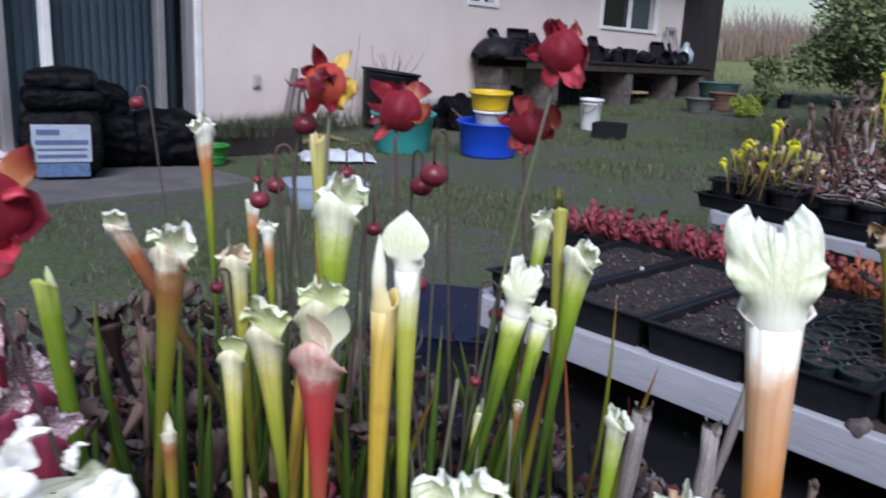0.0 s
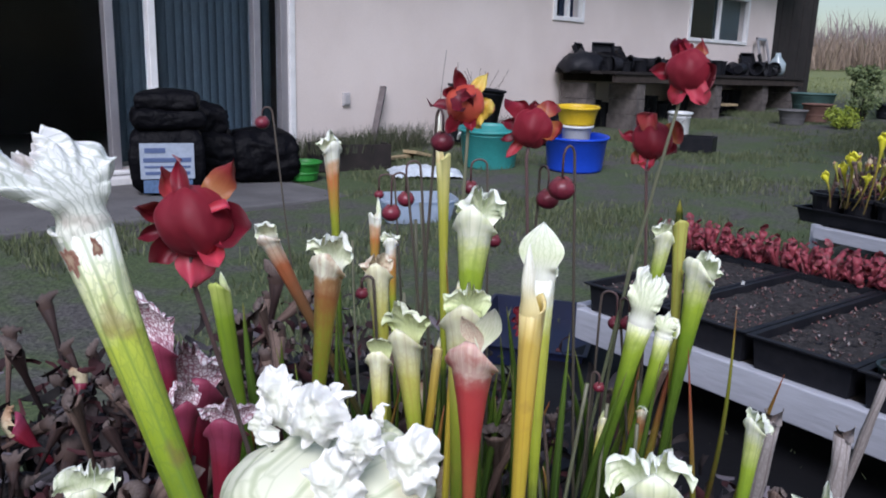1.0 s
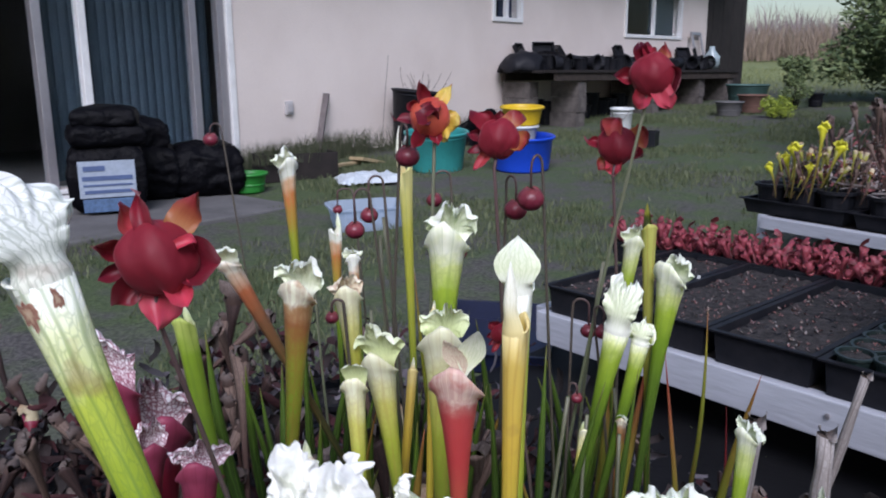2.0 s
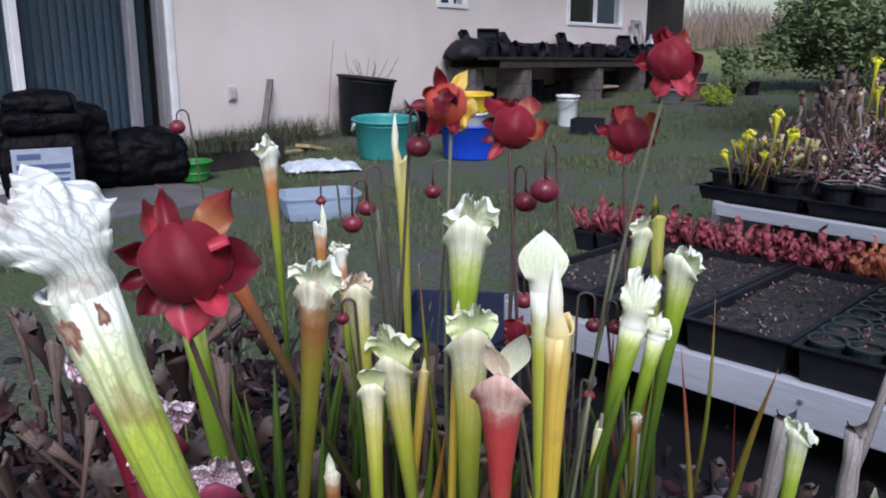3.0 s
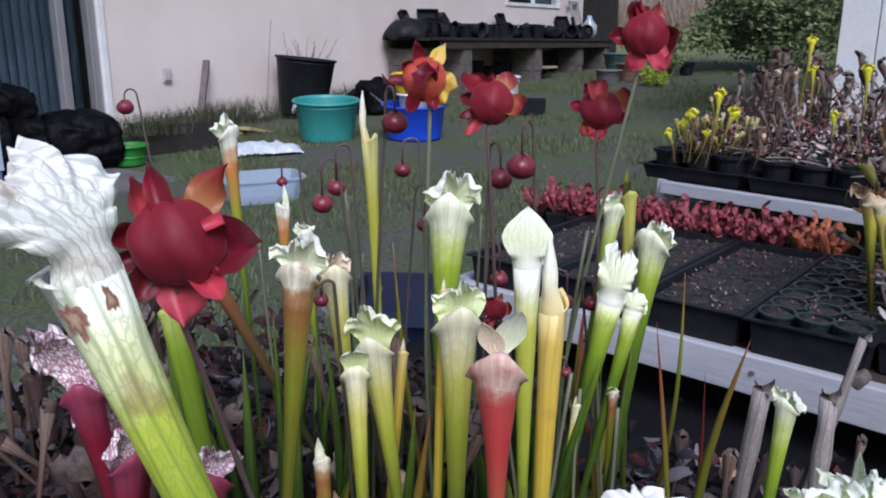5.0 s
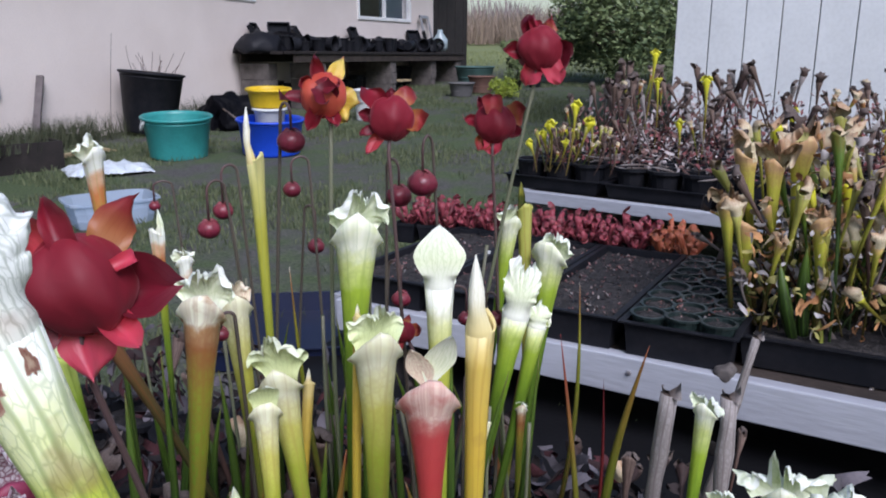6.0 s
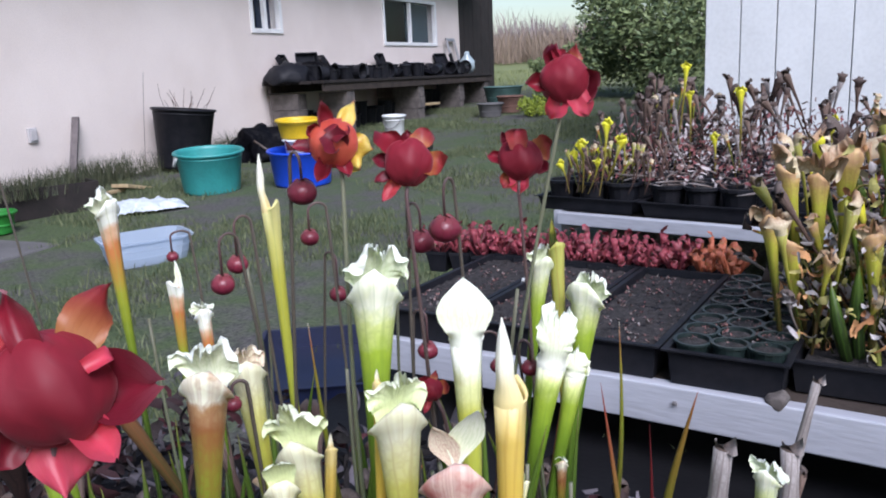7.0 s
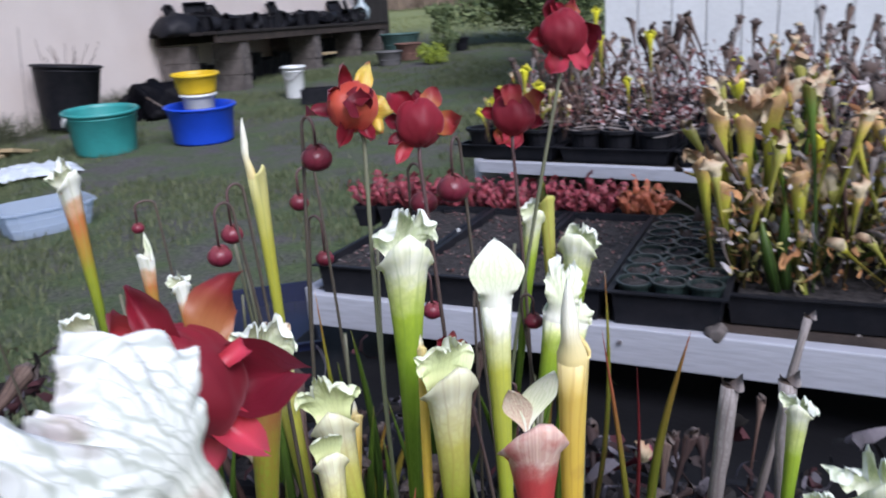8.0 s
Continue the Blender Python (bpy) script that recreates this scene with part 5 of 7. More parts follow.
    for v in bm.verts:
        u, w = 2 * v.co.x, 2 * v.co.y
        rim = max(abs(u), abs(w))
        v.co.x, v.co.y = 0.29 * u * (1 + 0.12 * noise.noise(Vector((u * 2, w * 2, 4)))), 0.19 * w * (1 + 0.2 * noise.noise(Vector((w * 2, u * 2, 9))))
        q = Vector((u * 2.2, w * 1.6, 0))
        v.co.z = 0.012 + (1 - rim ** 3) * (0.035 + 0.035 * (1 - 2.2 * abs(noise.noise(q)))) + 0.012 * (1 - 2.2 * abs(noise.noise(q * 3.1)))
        v.co.z = max(0.006, v.co.z)
    ext = bmesh.ops.extrude_face_region(bm, geom=bm.faces[:])
    bmesh.ops.translate(bm, vec=(0, 0, -0.004), verts=[v for v in ext["geom"] if isinstance(v, bmesh.types.BMVert)])
    part("sheet", bm, material("milky_plastic", (0.62, 0.68, 0.74), 0.35, var=0.2, scale=12), th, smooth=True)
    th = thing("clear_box", pose(-3.45, 3.31, ground_z(0, 3.31), 2.5, 0, 62), "clear bluish plastic storage box standing open", "storage box")
    bm = bmesh.new()
    sx, sy, h, t = 0.225, 0.145, 0.14, 0.006
    ring = []
    for z, k in ((0, 0.86), (h, 1.0), (h, 1.06), (h - 0.012, 1.06), (h - 0.004, 0.98), (0.012, 0.84)):
        n = 24
        row = []
        for i in range(n):
            a = 2 * math.pi * (i + 0.5) / n
            c, s_ = math.cos(a), math.sin(a)
            q = 1 / (abs(c) ** 6 + abs(s_) ** 6) ** (1 / 6)
            row.append(bm.verts.new((sx * k * c * q, sy * k * s_ * q, z)))
        ring.append(row)
    for a, b in zip(ring, ring[1:]):
        for i in range(24):
            bm.faces.new((a[i], a[(i + 1) % 24], b[(i + 1) % 24], b[i]))
    bm.faces.new(list(reversed(ring[0])))
    bm.faces.new(ring[-1])
    part("box", bm, clear_plastic, th)
    for z in (0.045, 0.085, 0.12):
        kk = 0.86 + 0.14 * z / h + 0.015
        rb = bmesh.new()
        rws = []
        for dz in (0, 0.008):
            rws.append([rb.verts.new((sx * kk * math.cos(a) / (abs(math.cos(a)) ** 6 + abs(math.sin(a)) ** 6) ** (1 / 6), sy * kk * math.sin(a) / (abs(math.cos(a)) ** 6 + abs(math.sin(a)) ** 6) ** (1 / 6), z + dz)) for a in [2 * math.pi * (i + 0.5) / 24 for i in range(24)]])
        for i in range(24):
            rb.faces.new((rws[0][i], rws[0][(i + 1) % 24], rws[1][(i + 1) % 24], rws[1][i]))
        part("rib", rb, clear_plastic, th)
    # black heap
    th = thing("black_sheet_heap", pose(-5.38, 6.85, ground_z(0, 6.85)), "heap of crumpled black plastic sheeting by the pots", "plastic heap")
    bm = bmesh.new()
    bmesh.ops.create_icosphere(bm, subdivisions=4, radius=0.5)
    for v in bm.verts:
        v.co.x, v.co.y, v.co.z = v.co.x * 0.6, v.co.y * 0.62, max(-0.05, v.co.z * 0.55) + 0.04
    jitter(bm, 0.11, 4, 8)
    jitter(bm, 0.05, 11, 2)
    part("sheet", bm, bag_film, th, smooth=True)
    part("branch", sweep(arc_points(Vector((0.1, -0.25, 0.2)), Vector((0.28, -0.1, 0.02)), 6, 0.02, 3), [0.012] * 6, 6), TUBE["grey"], th)
    # dark board wall at the end of the house
    th = thing("dark_gate", pose(-6.26, 14.68, 0.35, -1.2, 0, 0), "tall dark brown wooden gate at the house corner", "gate")
    for k in range(8):
        part("board", box(0.035, 0.20, 2.35, (0.004 * (k % 2), -0.72 + 0.206 * k, 0.02), 0.004), dark_wood, th)
    for z in (0.4, 1.3, 2.1):
        part("rail", box(0.05, 1.66, 0.09, (-0.045, 0, z)), dark_wood, th)


yard_things()


def nursery_pot(r, h, at, turn, group, filled=False, mat=None, label="empty black nursery pot lying on the bench"):
    th = thing("nursery_pot", Matrix.Translation(at) @ turn, label, "pot", group)
    part("pot", lathe(tub_profile(r * 0.78, r, h, 0.004, 0.012), 16), mat or black_plastic, th)
    if filled:
        part("soil", lathe([(0, h - 0.018), (r * 0.6, h - 0.016), (r * 0.93, h - 0.02)], 14), soil, th)
    return th


def potting_bench():
    th = thing("potting_bench", pose(-5.78, 10.62, 0.0), "long dark wooden bench on stacked concrete blocks", "bench")
    for k in range(5):
        part("plank", box(0.165, 5.2 + 0.05 * (k % 2), 0.035, (-0.33 + 0.172 * k, 0, 0.855), 0.004), dark_wood, th, m=pose(0, 0, 0.003 * (k % 3), -0.4, 0, 0))
    part("front_rail", box(0.04, 5.15, 0.09, (0.40, 0, 0.765), 0.004), old_wood, th, m=pose(0, 0, 0, -0.4, 0, 0))
    part("back_rail", box(0.04, 5.15, 0.09, (-0.36, 0, 0.765), 0.004), old_wood, th, m=pose(0, 0, 0, -0.4, 0, 0))
    for x0, y in ((-0.2, -2.45), (0.2, -2.0), (0.2, -0.1), (-0.2, 0.1), (0.18, 1.35), (0.2, 2.35), (-0.2, 2.3)):
        z0 = ground_z(0, 10.62 + y) - 0.01
        s = (0.77 - z0) / 3 - 0.006
        for z in range(3):
            bm = bmesh.new()
            for sx, sy, sz, ax, ay, az in ((0.39, 0.03, s, 0, -0.08, 0), (0.39, 0.03, s, 0, 0.08, 0), (0.035, 0.13, s, 0.177, 0, 0), (0.035, 0.13, s, -0.177, 0, 0), (0.035, 0.13, s, 0, 0, 0)):
                box(sx, sy, sz, (ax, ay, az), bm=bm)
            part("block", bm, block_mat, th, m=pose(x0 + 0.012 * ((z * 3) % 2), y + 0.008 * (z % 3), z0 + (s + 0.006) * z, 0, 0, (-2, 1, 3)[z]))
    part("prop_board", box(0.30, 0.34, 0.03, (0.25, 0.35, 0.47), 0.004), pale_wood, th)
    rng = random.Random(11)
    grp = "black pots on the bench"
    for k in range(70):
        y = 8.12 + 4.95 * rng.random() ** 1.15
        x = -6.06 + 0.55 * rng.random()
        r, h = rng.uniform(0.06, 0.105), rng.uniform(0.10, 0.2)
        if rng.random() < 0.55:
            nursery_pot(r, h, Vector((x, y, 0.896 + r)), pose(0, 0, 0, 90 + rng.uniform(-10, 10), 0, rng.uniform(0, 360)), grp)
        else:
            nursery_pot(r, h, Vector((x, y, 0.896)), pose(0, 0, 0, 0, 0, 0), grp, label="upright black nursery pot on the wooden bench")
    # Extra black pots, added to make the shaded space under the bench dark.
    for k in range(26):
        nursery_pot(rng.uniform(0.10, 0.16), rng.uniform(0.16, 0.34), Vector((-6.05 + 0.25 * rng.random(), 8.3 + 0.18 * k, ground_z(0, 8.3 + 0.18 * k) - 0.01)), pose(0, 0, 0), "dark pots under the bench", label="nursery pot added under the bench to deepen its shade")
    for k, (y, z) in enumerate(((8.4, 0.896), (8.8, 0.896), (9.9, 0.896), (10.3, 0.896), (11.6, 0.896), (12.4, 0.896))):
        th = thing("seed_tray", pose(-5.9, y, z, 0, rng.uniform(-8, 8), rng.uniform(-15, 15)), "black plastic seed tray lying on the bench", "tray", "seed trays on the bench")
        part("tray", tray_mesh(0.28, 0.42, 0.07), black_plastic, th)
    for y, rx, rz in ((8.4, 62, 20), (8.75, 78, -30), (9.25, 55, 60), (10.7, 70, 10), (12.75, 66, -15), (13.15, 75, 25)):
        th = thing("seed_tray", pose(-6.05, y, 0.90, rx, 0, 90 + rz), "black plastic seed tray propped up on the bench", "tray", "seed trays on the bench")
        part("tray", tray_mesh(0.28, 0.36, 0.06), black_plastic, th, m=pose(0, 0.16, 0))
    for k in range(16):
        th = thing("plastic_bundle", pose(-6.0 + 0.3 * rng.random(), 8.15 + 0.32 * k, 0.896), "bunched black plastic and dead leaves on the bench", "clutter", "clutter on the bench")
        bm = bmesh.new()
        bmesh.ops.create_icosphere(bm, subdivisions=3, radius=(0.30, 0.26, 0.30, 0.22, 0.16)[k] if k < 5 else 0.13)
        for v in bm.verts:
            v.co.z = max(-0.03, v.co.z * 0.7) + 0.03
        jitter(bm, 0.07, 10, k)
        part("crumple", bm, bag_film if k % 3 else black_plastic, th, smooth=True)
    th = thing("leaning_frame", pose(-6.02, 13.3, 0.896, 0, -14, 6), "grey weathered frame leaning at the bench end", "frame")
    for sy, sz, y, z in ((0.05, 0.62, -0.2, 0), (0.05, 0.62, 0.2, 0), (0.45, 0.05, 0, 0), (0.45, 0.05, 0, 0.57)):
        part("bar", box(0.03, sy, sz, (0, y, z), 0.004), frame_grey, th)
    th = thing("glass_jar", pose(-5.75, 13.05, 0.896), "pale glass demijohn among pots on the bench", "jar")
    part("jar", lathe([(0, 0), (0.10, 0.005), (0.13, 0.08), (0.13, 0.2), (0.05, 0.3), (0.04, 0.36), (0.03, 0.36), (0.04, 0.29), (0.12, 0.19), (0.12, 0.08), (0, 0.015)], 20), material("pale_glass", (0.34, 0.42, 0.45), 0.2), th, smooth=True)
    th = thing("lime_gourd", pose(-5.55, 9.2, 0.896), "small yellow-green fruit on the bench", "fruit")
    part("gourd", jitter(lathe([(0, 0), (0.04, 0.01), (0.055, 0.045), (0.03, 0.09), (0, 0.11)], 14), 0.004, 20), material("lime_skin", (0.40, 0.45, 0.08), 0.5), th, smooth=True)


def tray_mesh(w, d, h, t=0.005, lip=0.012):
    """A flat with sloping sides and a turned lip, open above."""
    bm = bmesh.new()
    loops = []
    for k, z in ((0.94, 0), (1.0, h - 0.004), (1.0 + 2 * lip / w, h - 0.004), (1.0 + 2 * lip / w, h), (1.0 - t / w, h), (0.94 - t / w, t)):
        loops.append([bm.verts.new((sx * w * k / 2, sy * (d / 2 - (1 - k) * w / 2), z)) for sx, sy in ((-1, -1), (1, -1), (1, 1), (-1, 1))])
    for a, b in zip(loops, loops[1:]):
        for i in range(4):
            bm.faces.new((a[i], a[(i + 1) % 4], b[(i + 1) % 4], b[i]))
    bm.faces.new(list(reversed(loops[0])))
    bm.faces.new(loops[-1])
    return bm


potting_bench()


# ---- growing benches ----
def bench_frame(name, label, x0, x1, yfront, slope, depth, top, legs, face=0.10):
    """A low bench with white front board; its front runs along y = yfront + slope * x."""
    ang = math.degrees(math.atan(slope))
    L = x1 - x0
    xm = (x0 + x1) / 2
    th = thing(name, pose(xm, yfront + slope * xm, 0, 0, 0, ang), label, "bench")
    bm = box(L, 0.04, face, (0, 0.02, top - face), 0.004)
    part("front_board", bm, board_paint, th, "weathered white-painted front board")
    part("end_board", box(0.04, depth, 0.10, (-L / 2 - 0.02, depth / 2 + 0.04, top - 0.10), 0.004), board_paint, th)
    for k in range(int(depth / 0.16)):
        part("deck_board", box(L - 0.02, 0.145, 0.022, (0, 0.12 + 0.16 * k, top - 0.026), 0.003), old_wood, th)
    for k in range(legs):
        for y in (0.42, depth - 0.15):
            part("block", box(0.19, 0.19, top - 0.128, (-L / 2 + 0.15 + k * (L - 0.3) / (legs - 1), y, 0), 0.008), block_mat, th)
    return th


def front_bench():
    th = bench_frame("growing_bench", "low white-edged bench holding black seed trays", -1.27, 1.9, 1.804, -0.14, 1.02, 0.25, 4, 0.092)
    for k, x in enumerate((-0.45, 0.1, 0.65)):
        part("nail", lathe([(0, 0), (0.006, 0), (0.006, 0.004), (0, 0.005)], 8), frame_grey, th, m=pose(x - 0.28, -0.002, 0.215, 90, 0, 0))
    rng = random.Random(21)

    def tray(x, kind, w=0.262, d=0.66, label=""):
        y = 1.818 - 0.14 * x + d / 2
        t = thing("growing_tray", pose(x + 0.035, y, 0.252, 0, 0, -6.5), label, "tray", "trays on the low bench")
        part("tray", tray_mesh(w - 0.026, d, 0.082), black_plastic, t)
        if kind == "soil" or kind == "cells":
            bm = bmesh.new()
            nx, ny = 12, 28
            rows = [[bm.verts.new(((i / nx - 0.5) * (w - 0.05), (j / ny - 0.5) * (d - 0.04), 0.066 + 0.009 * noise.noise(Vector((i * 0.9 + x * 50, j * 0.9, 0))))) for i in range(nx + 1)] for j in range(ny + 1)]
            for a, b in zip(rows, rows[1:]):
                for i in range(nx):
                    bm.faces.new((a[i], a[i + 1], b[i + 1], b[i]))
            part("soil", bm, soil, t, smooth=True)
        if kind == "cells":
            bm = bmesh.new()
            for i in range(6):
                box(0.003, d - 0.04, 0.0615, (-w / 2 + 0.025 + i * (w - 0.05) / 5, 0, 0.004), bm=bm)
            for j in range(13):
                box(w - 0.05, 0.003, 0.061, (0, -d / 2 + 0.02 + j * (d - 0.04) / 12, 0.004), bm=bm)
            part("cell_grid", bm, black_plastic, t)
        return t

    t = tray(-1.098, "soil", label="black tray of dark bare soil")
    seedlings(t, rng, 150, 0.11, 0.30, 0.066)
    t = tray(-0.836, "soil", label="black tray of dark sown soil")
    seedlings(t, rng, 150, 0.11, 0.30, 0.066)
    t = tray(-0.573, "cells", label="black cell tray filled with soil")
    seedlings(t, rng, 170, 0.11, 0.30, 0.068)
    t = tray(-0.308, "pots", 0.266, label="black tray packed with round green pots")
    pot = None
    for j in range(8):
        for i in range(3):
            px, py = -0.079 + 0.079 * i, -0.285 + 0.080 * j
            p = part("round_pot", lathe(tub_profile(0.029, 0.037, 0.090, 0.002, 0.005), 16), pot_plastic, t, "round dark green pot", m=pose(px, py, 0.006, rng.uniform(-3, 3), rng.uniform(-3, 3), 0))
            part("soil", lathe([(0, 0.085), (0.02, 0.086), (0.034, 0.081)], 12), soil, p)
    seedlings(t, rng, 300, 0.11, 0.29, 0.089)
    # small marker stick
    m = thing("plant_marker", pose(-0.93, 2.33, 0.29, 8, 6, 20), "small white plastic plant marker in soil", "marker")
    part("marker", box(0.009, 0.002, 0.055, bevel=0.0005), white_plastic, m)
    # grey stone on the front board
    m = thing("stone", pose(-0.20, 1.852, 0.252), "rough grey-brown stone on the white board", "stone")
    bm = bmesh.new()
    bmesh.ops.create_icosphere(bm, subdivisions=3, radius=0.022)
    part("rock", jitter(bm, 0.009, 40, 2), block_mat, m, smooth=True)


def seedlings(t, rng, n, hw, hd, z=0.052):
    """Tiny red and brown seedlings scattered on the soil."""
    bm = bmesh.new()
    lay = bm.loops.layers.uv.new("leaf")
    for k in range(n):
        x, y = rng.uniform(-hw, hw), rng.uniform(-hd, hd)
        for q in range(3):
            a, l = rng.uniform(0, 6.28), rng.uniform(0.003, 0.010)
            d = Vector((math.cos(a), math.sin(a), rng.uniform(0.2, 1.2))) * l
            s = Vector((-math.sin(a), math.cos(a), 0)) * l * 0.35
            o = Vector((x, y, z))
            v = [bm.verts.new(p) for p in (o, o + d * 0.5 + s, o + d, o + d * 0.5 - s)]
            f = bm.faces.new(v)
            for lp in f.loops:
                lp[lay].uv = (0.5, rng.random())
    tagged(part("seedling_cover", bm, SEEDLING, t, "tiny reddish seedlings"), kind="stuff")


SEEDLING = plant_material("seedling", [(0, (0.08, 0.065, 0.06)), (0.4, (0.20, 0.07, 0.065)), (0.7, (0.18, 0.16, 0.15)), (1, (0.36, 0.33, 0.31))])
front_bench()


def small_pitcher_bm(bm, base, top, r, rng, flare=1.8, hood=True, sides=7, rings=5):
    """A small trumpet with a simple lid, added to a mesh."""
    base, top = Vector(base), Vector(top)
    d = (top - base).normalized()
    a = d.orthogonal().normalized()
    b = d.cross(a)
    th = rng.uniform(0, 6.28)
    f, sd = math.cos(th) * a + math.sin(th) * b, -math.sin(th) * a + math.cos(th) * b
    rows = []
    bow = f * (top - base).length * rng.uniform(-0.12, 0.12)
    for k in range(rings + 1):
        s = k / rings
        rr = r * (0.45 + (flare - 0.45) * s ** 1.8) / flare
        p = base.lerp(top, s) + bow * math.sin(math.pi * s)
        rows.append([(bm.verts.new(p + rr * (math.cos(2 * math.pi * i / sides) * f + math.sin(2 * math.pi * i / sides) * sd) - (d * r * 0.4 * math.cos(2 * math.pi * i / sides) if k == rings else Vector())), s) for i in range(sides)])
    rows.append([(bm.verts.new(top - d * r * 1.5 + 0.5 * r * (math.cos(2 * math.pi * i / sides) * f + math.sin(2 * math.pi * i / sides) * sd)), 0.8) for i in range(sides)])
    mapped(bm, rows, True)
    if hood:
        hw, hh = r * rng.uniform(1.6, 2.4), r * rng.uniform(1.8, 2.8)
        c = top - f * r * 0.8 + d * r * 0.3
        hr = []
        n = 4
        for j in range(n + 1):
            s = j / n
            ang = -0.2 + 1.4 * s
            dv = d * math.cos(ang) + f * math.sin(ang)
            if j:
                c = c + dv * hh / n
            w = hw * (0.4 + 0.6 * math.sin(min(1, s / 0.6) * 1.57)) * (1 if s < 0.7 else 0.62)
            hr.append([(bm.verts.new(c + sd * u * w * 0.5 - dv.cross(sd) * (abs(u) * 0.25 * w) + dv.cross(sd) * rng.uniform(-0.2, 0.2) * r), s) for u in (-1, -0.5, 0, 0.5, 1)])
        mapped(bm, hr, False)


RED_SMALL = plant_material("small_red_leaf", [(0, (0.08, 0.02, 0.016)), (0.4, (0.12, 0.008, 0.016)), (1, (0.26, 0.03, 0.05))], (0.5, 0.22, 0.24), 0.12, net=0.2, trans=0.15)
ORANGE_SMALL = plant_material("small_orange_leaf", [(0, (0.22, 0.10, 0.03)), (0.5, (0.30, 0.06, 0.03)), (1, (0.45, 0.12, 0.07))], (0.6, 0.3, 0.15), 0.15, net=0.2, trans=0.15)


def square_pot_mesh(w, h):
    bm = bmesh.new()
    loops = []
    for k, z in ((0.74, 0), (0.98, h - 0.012), (1.04, h - 0.012), (1.04, h), (0.96, h), (0.9, h - 0.015)):
        loops.append([bm.verts.new((sx * w * k / 2, sy * w * k / 2, z)) for sx, sy in ((-1, -1), (1, -1), (1, 1), (-1, 1))])
    for a, b in zip(loops, loops[1:]):
        for i in range(4):
            bm.faces.new((a[i], a[(i + 1) % 4], b[(i + 1) % 4], b[i]))
    bm.faces.new(list(reversed(loops[0])))
    return bm


def scrap_material(name, c1, c2):
    """Dead leaf tissue: each scrap has its own tone, with a mottled grain."""
    m = island_material(name, c1, c2, 0.85)
    t = m.node_tree
    tc, n = t.nodes.new("ShaderNodeTexCoord"), t.nodes.new("ShaderNodeTexNoise")
    n.inputs["Scale"].default_value = 160
    t.links.new(tc.outputs["Object"], n.inputs["Vector"])
    bp = t.nodes.new("ShaderNodeBump")
    bp.inputs["Strength"].default_value, bp.inputs["Distance"].default_value = 0.6, 0.003
    t.links.new(n.outputs["Fac"], bp.inputs["Height"])
    t.links.new(bp.outputs[0], t.nodes["Principled BSDF"].inputs["Normal"])
    return m


def island_material(name, c1, c2, rough=0.7):
    m = bpy.data.materials.new(name)
    m.use_nodes = True
    t = m.node_tree
    g = t.nodes.new("ShaderNodeNewGeometry")
    r = t.nodes.new("ShaderNodeValToRGB")
    r.color_ramp.elements[0].color, r.color_ramp.elements[1].color = (*c1, 1), (*c2, 1)
    t.links.new(g.outputs["Random Per Island"], r.inputs[0])
    t.links.new(r.outputs[0], t.nodes["Principled BSDF"].inputs["Base Color"])
    t.nodes["Principled BSDF"].inputs["Roughness"].default_value = rough
    return m


LITTER_PALE = (scrap_material("scrap_grey", (0.26, 0.23, 0.23), (0.56, 0.52, 0.52)), scrap_material("scrap_rust", (0.26, 0.10, 0.04), (0.56, 0.30, 0.13)), scrap_material("scrap_straw", (0.30, 0.28, 0.08), (0.55, 0.48, 0.18)))
LITTER_BROWN = (scrap_material("scrap_brown", (0.09, 0.05, 0.045), (0.26, 0.15, 0.13)), scrap_material("scrap_maroon", (0.12, 0.035, 0.04), (0.30, 0.10, 0.10)), scrap_material("scrap_pale", (0.26, 0.22, 0.22), (0.54, 0.48, 0.47)))
# Dead scraps whose dark tones also carry the shade between the pots.
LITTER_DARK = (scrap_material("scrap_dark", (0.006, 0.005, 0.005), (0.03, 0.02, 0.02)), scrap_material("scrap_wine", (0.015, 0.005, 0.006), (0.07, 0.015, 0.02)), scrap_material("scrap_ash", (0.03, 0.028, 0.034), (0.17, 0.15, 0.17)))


def red_row():
    rng = random.Random(8)
    first = []
    for k in range(4):
        th = thing("potted_red_pitcher", pose(0, 0, 0), "small red pitcher rosette in a square black pot", "pitcher plant", "row of small red pitcher plants")
        part("pot", square_pot_mesh(0.078, 0.075), black_plastic, th)
        part("soil", box(0.068, 0.068, 0.004, (0, 0, 0.058)), soil, th)
        for q in range(10):
            bm = bmesh.new()
            a, ln = q * 2.4, rng.uniform(0.035, 0.10)
            o = Vector((0.012 * math.cos(a), 0.012 * math.sin(a), 0.06))
            lean = rng.uniform(0.15, 1.0)
            small_pitcher_bm(bm, o, o + Vector((math.cos(a) * lean, math.sin(a) * lean, 1)).normalized() * ln, rng.uniform(0.009, 0.015), rng)
            part("leaf", bm, ORANGE_SMALL if k == 3 else RED_SMALL, th, smooth=True)
        first.append(th)
    spots = []
    for k in range(13):
        x = -1.365 + 0.083 * k
        spots.append((x, 2.60 - 0.10 * (x + 0.5) + 0.012 * (k % 2)))
        if k < 12:
            spots.append((x + 0.03, 2.69 - 0.10 * (x + 0.5)))
    used = set()
    for k, (x, y) in enumerate(spots):
        i = 3 if x > -0.50 else k % 3
        m = pose(x, y, 0.252, 0, 0, 90 * (k % 4) + 7 * (k % 5))
        if i in used:
            copy_thing(first[i], m)
        else:
            first[i].matrix_basis = m
            used.add(i)


red_row()


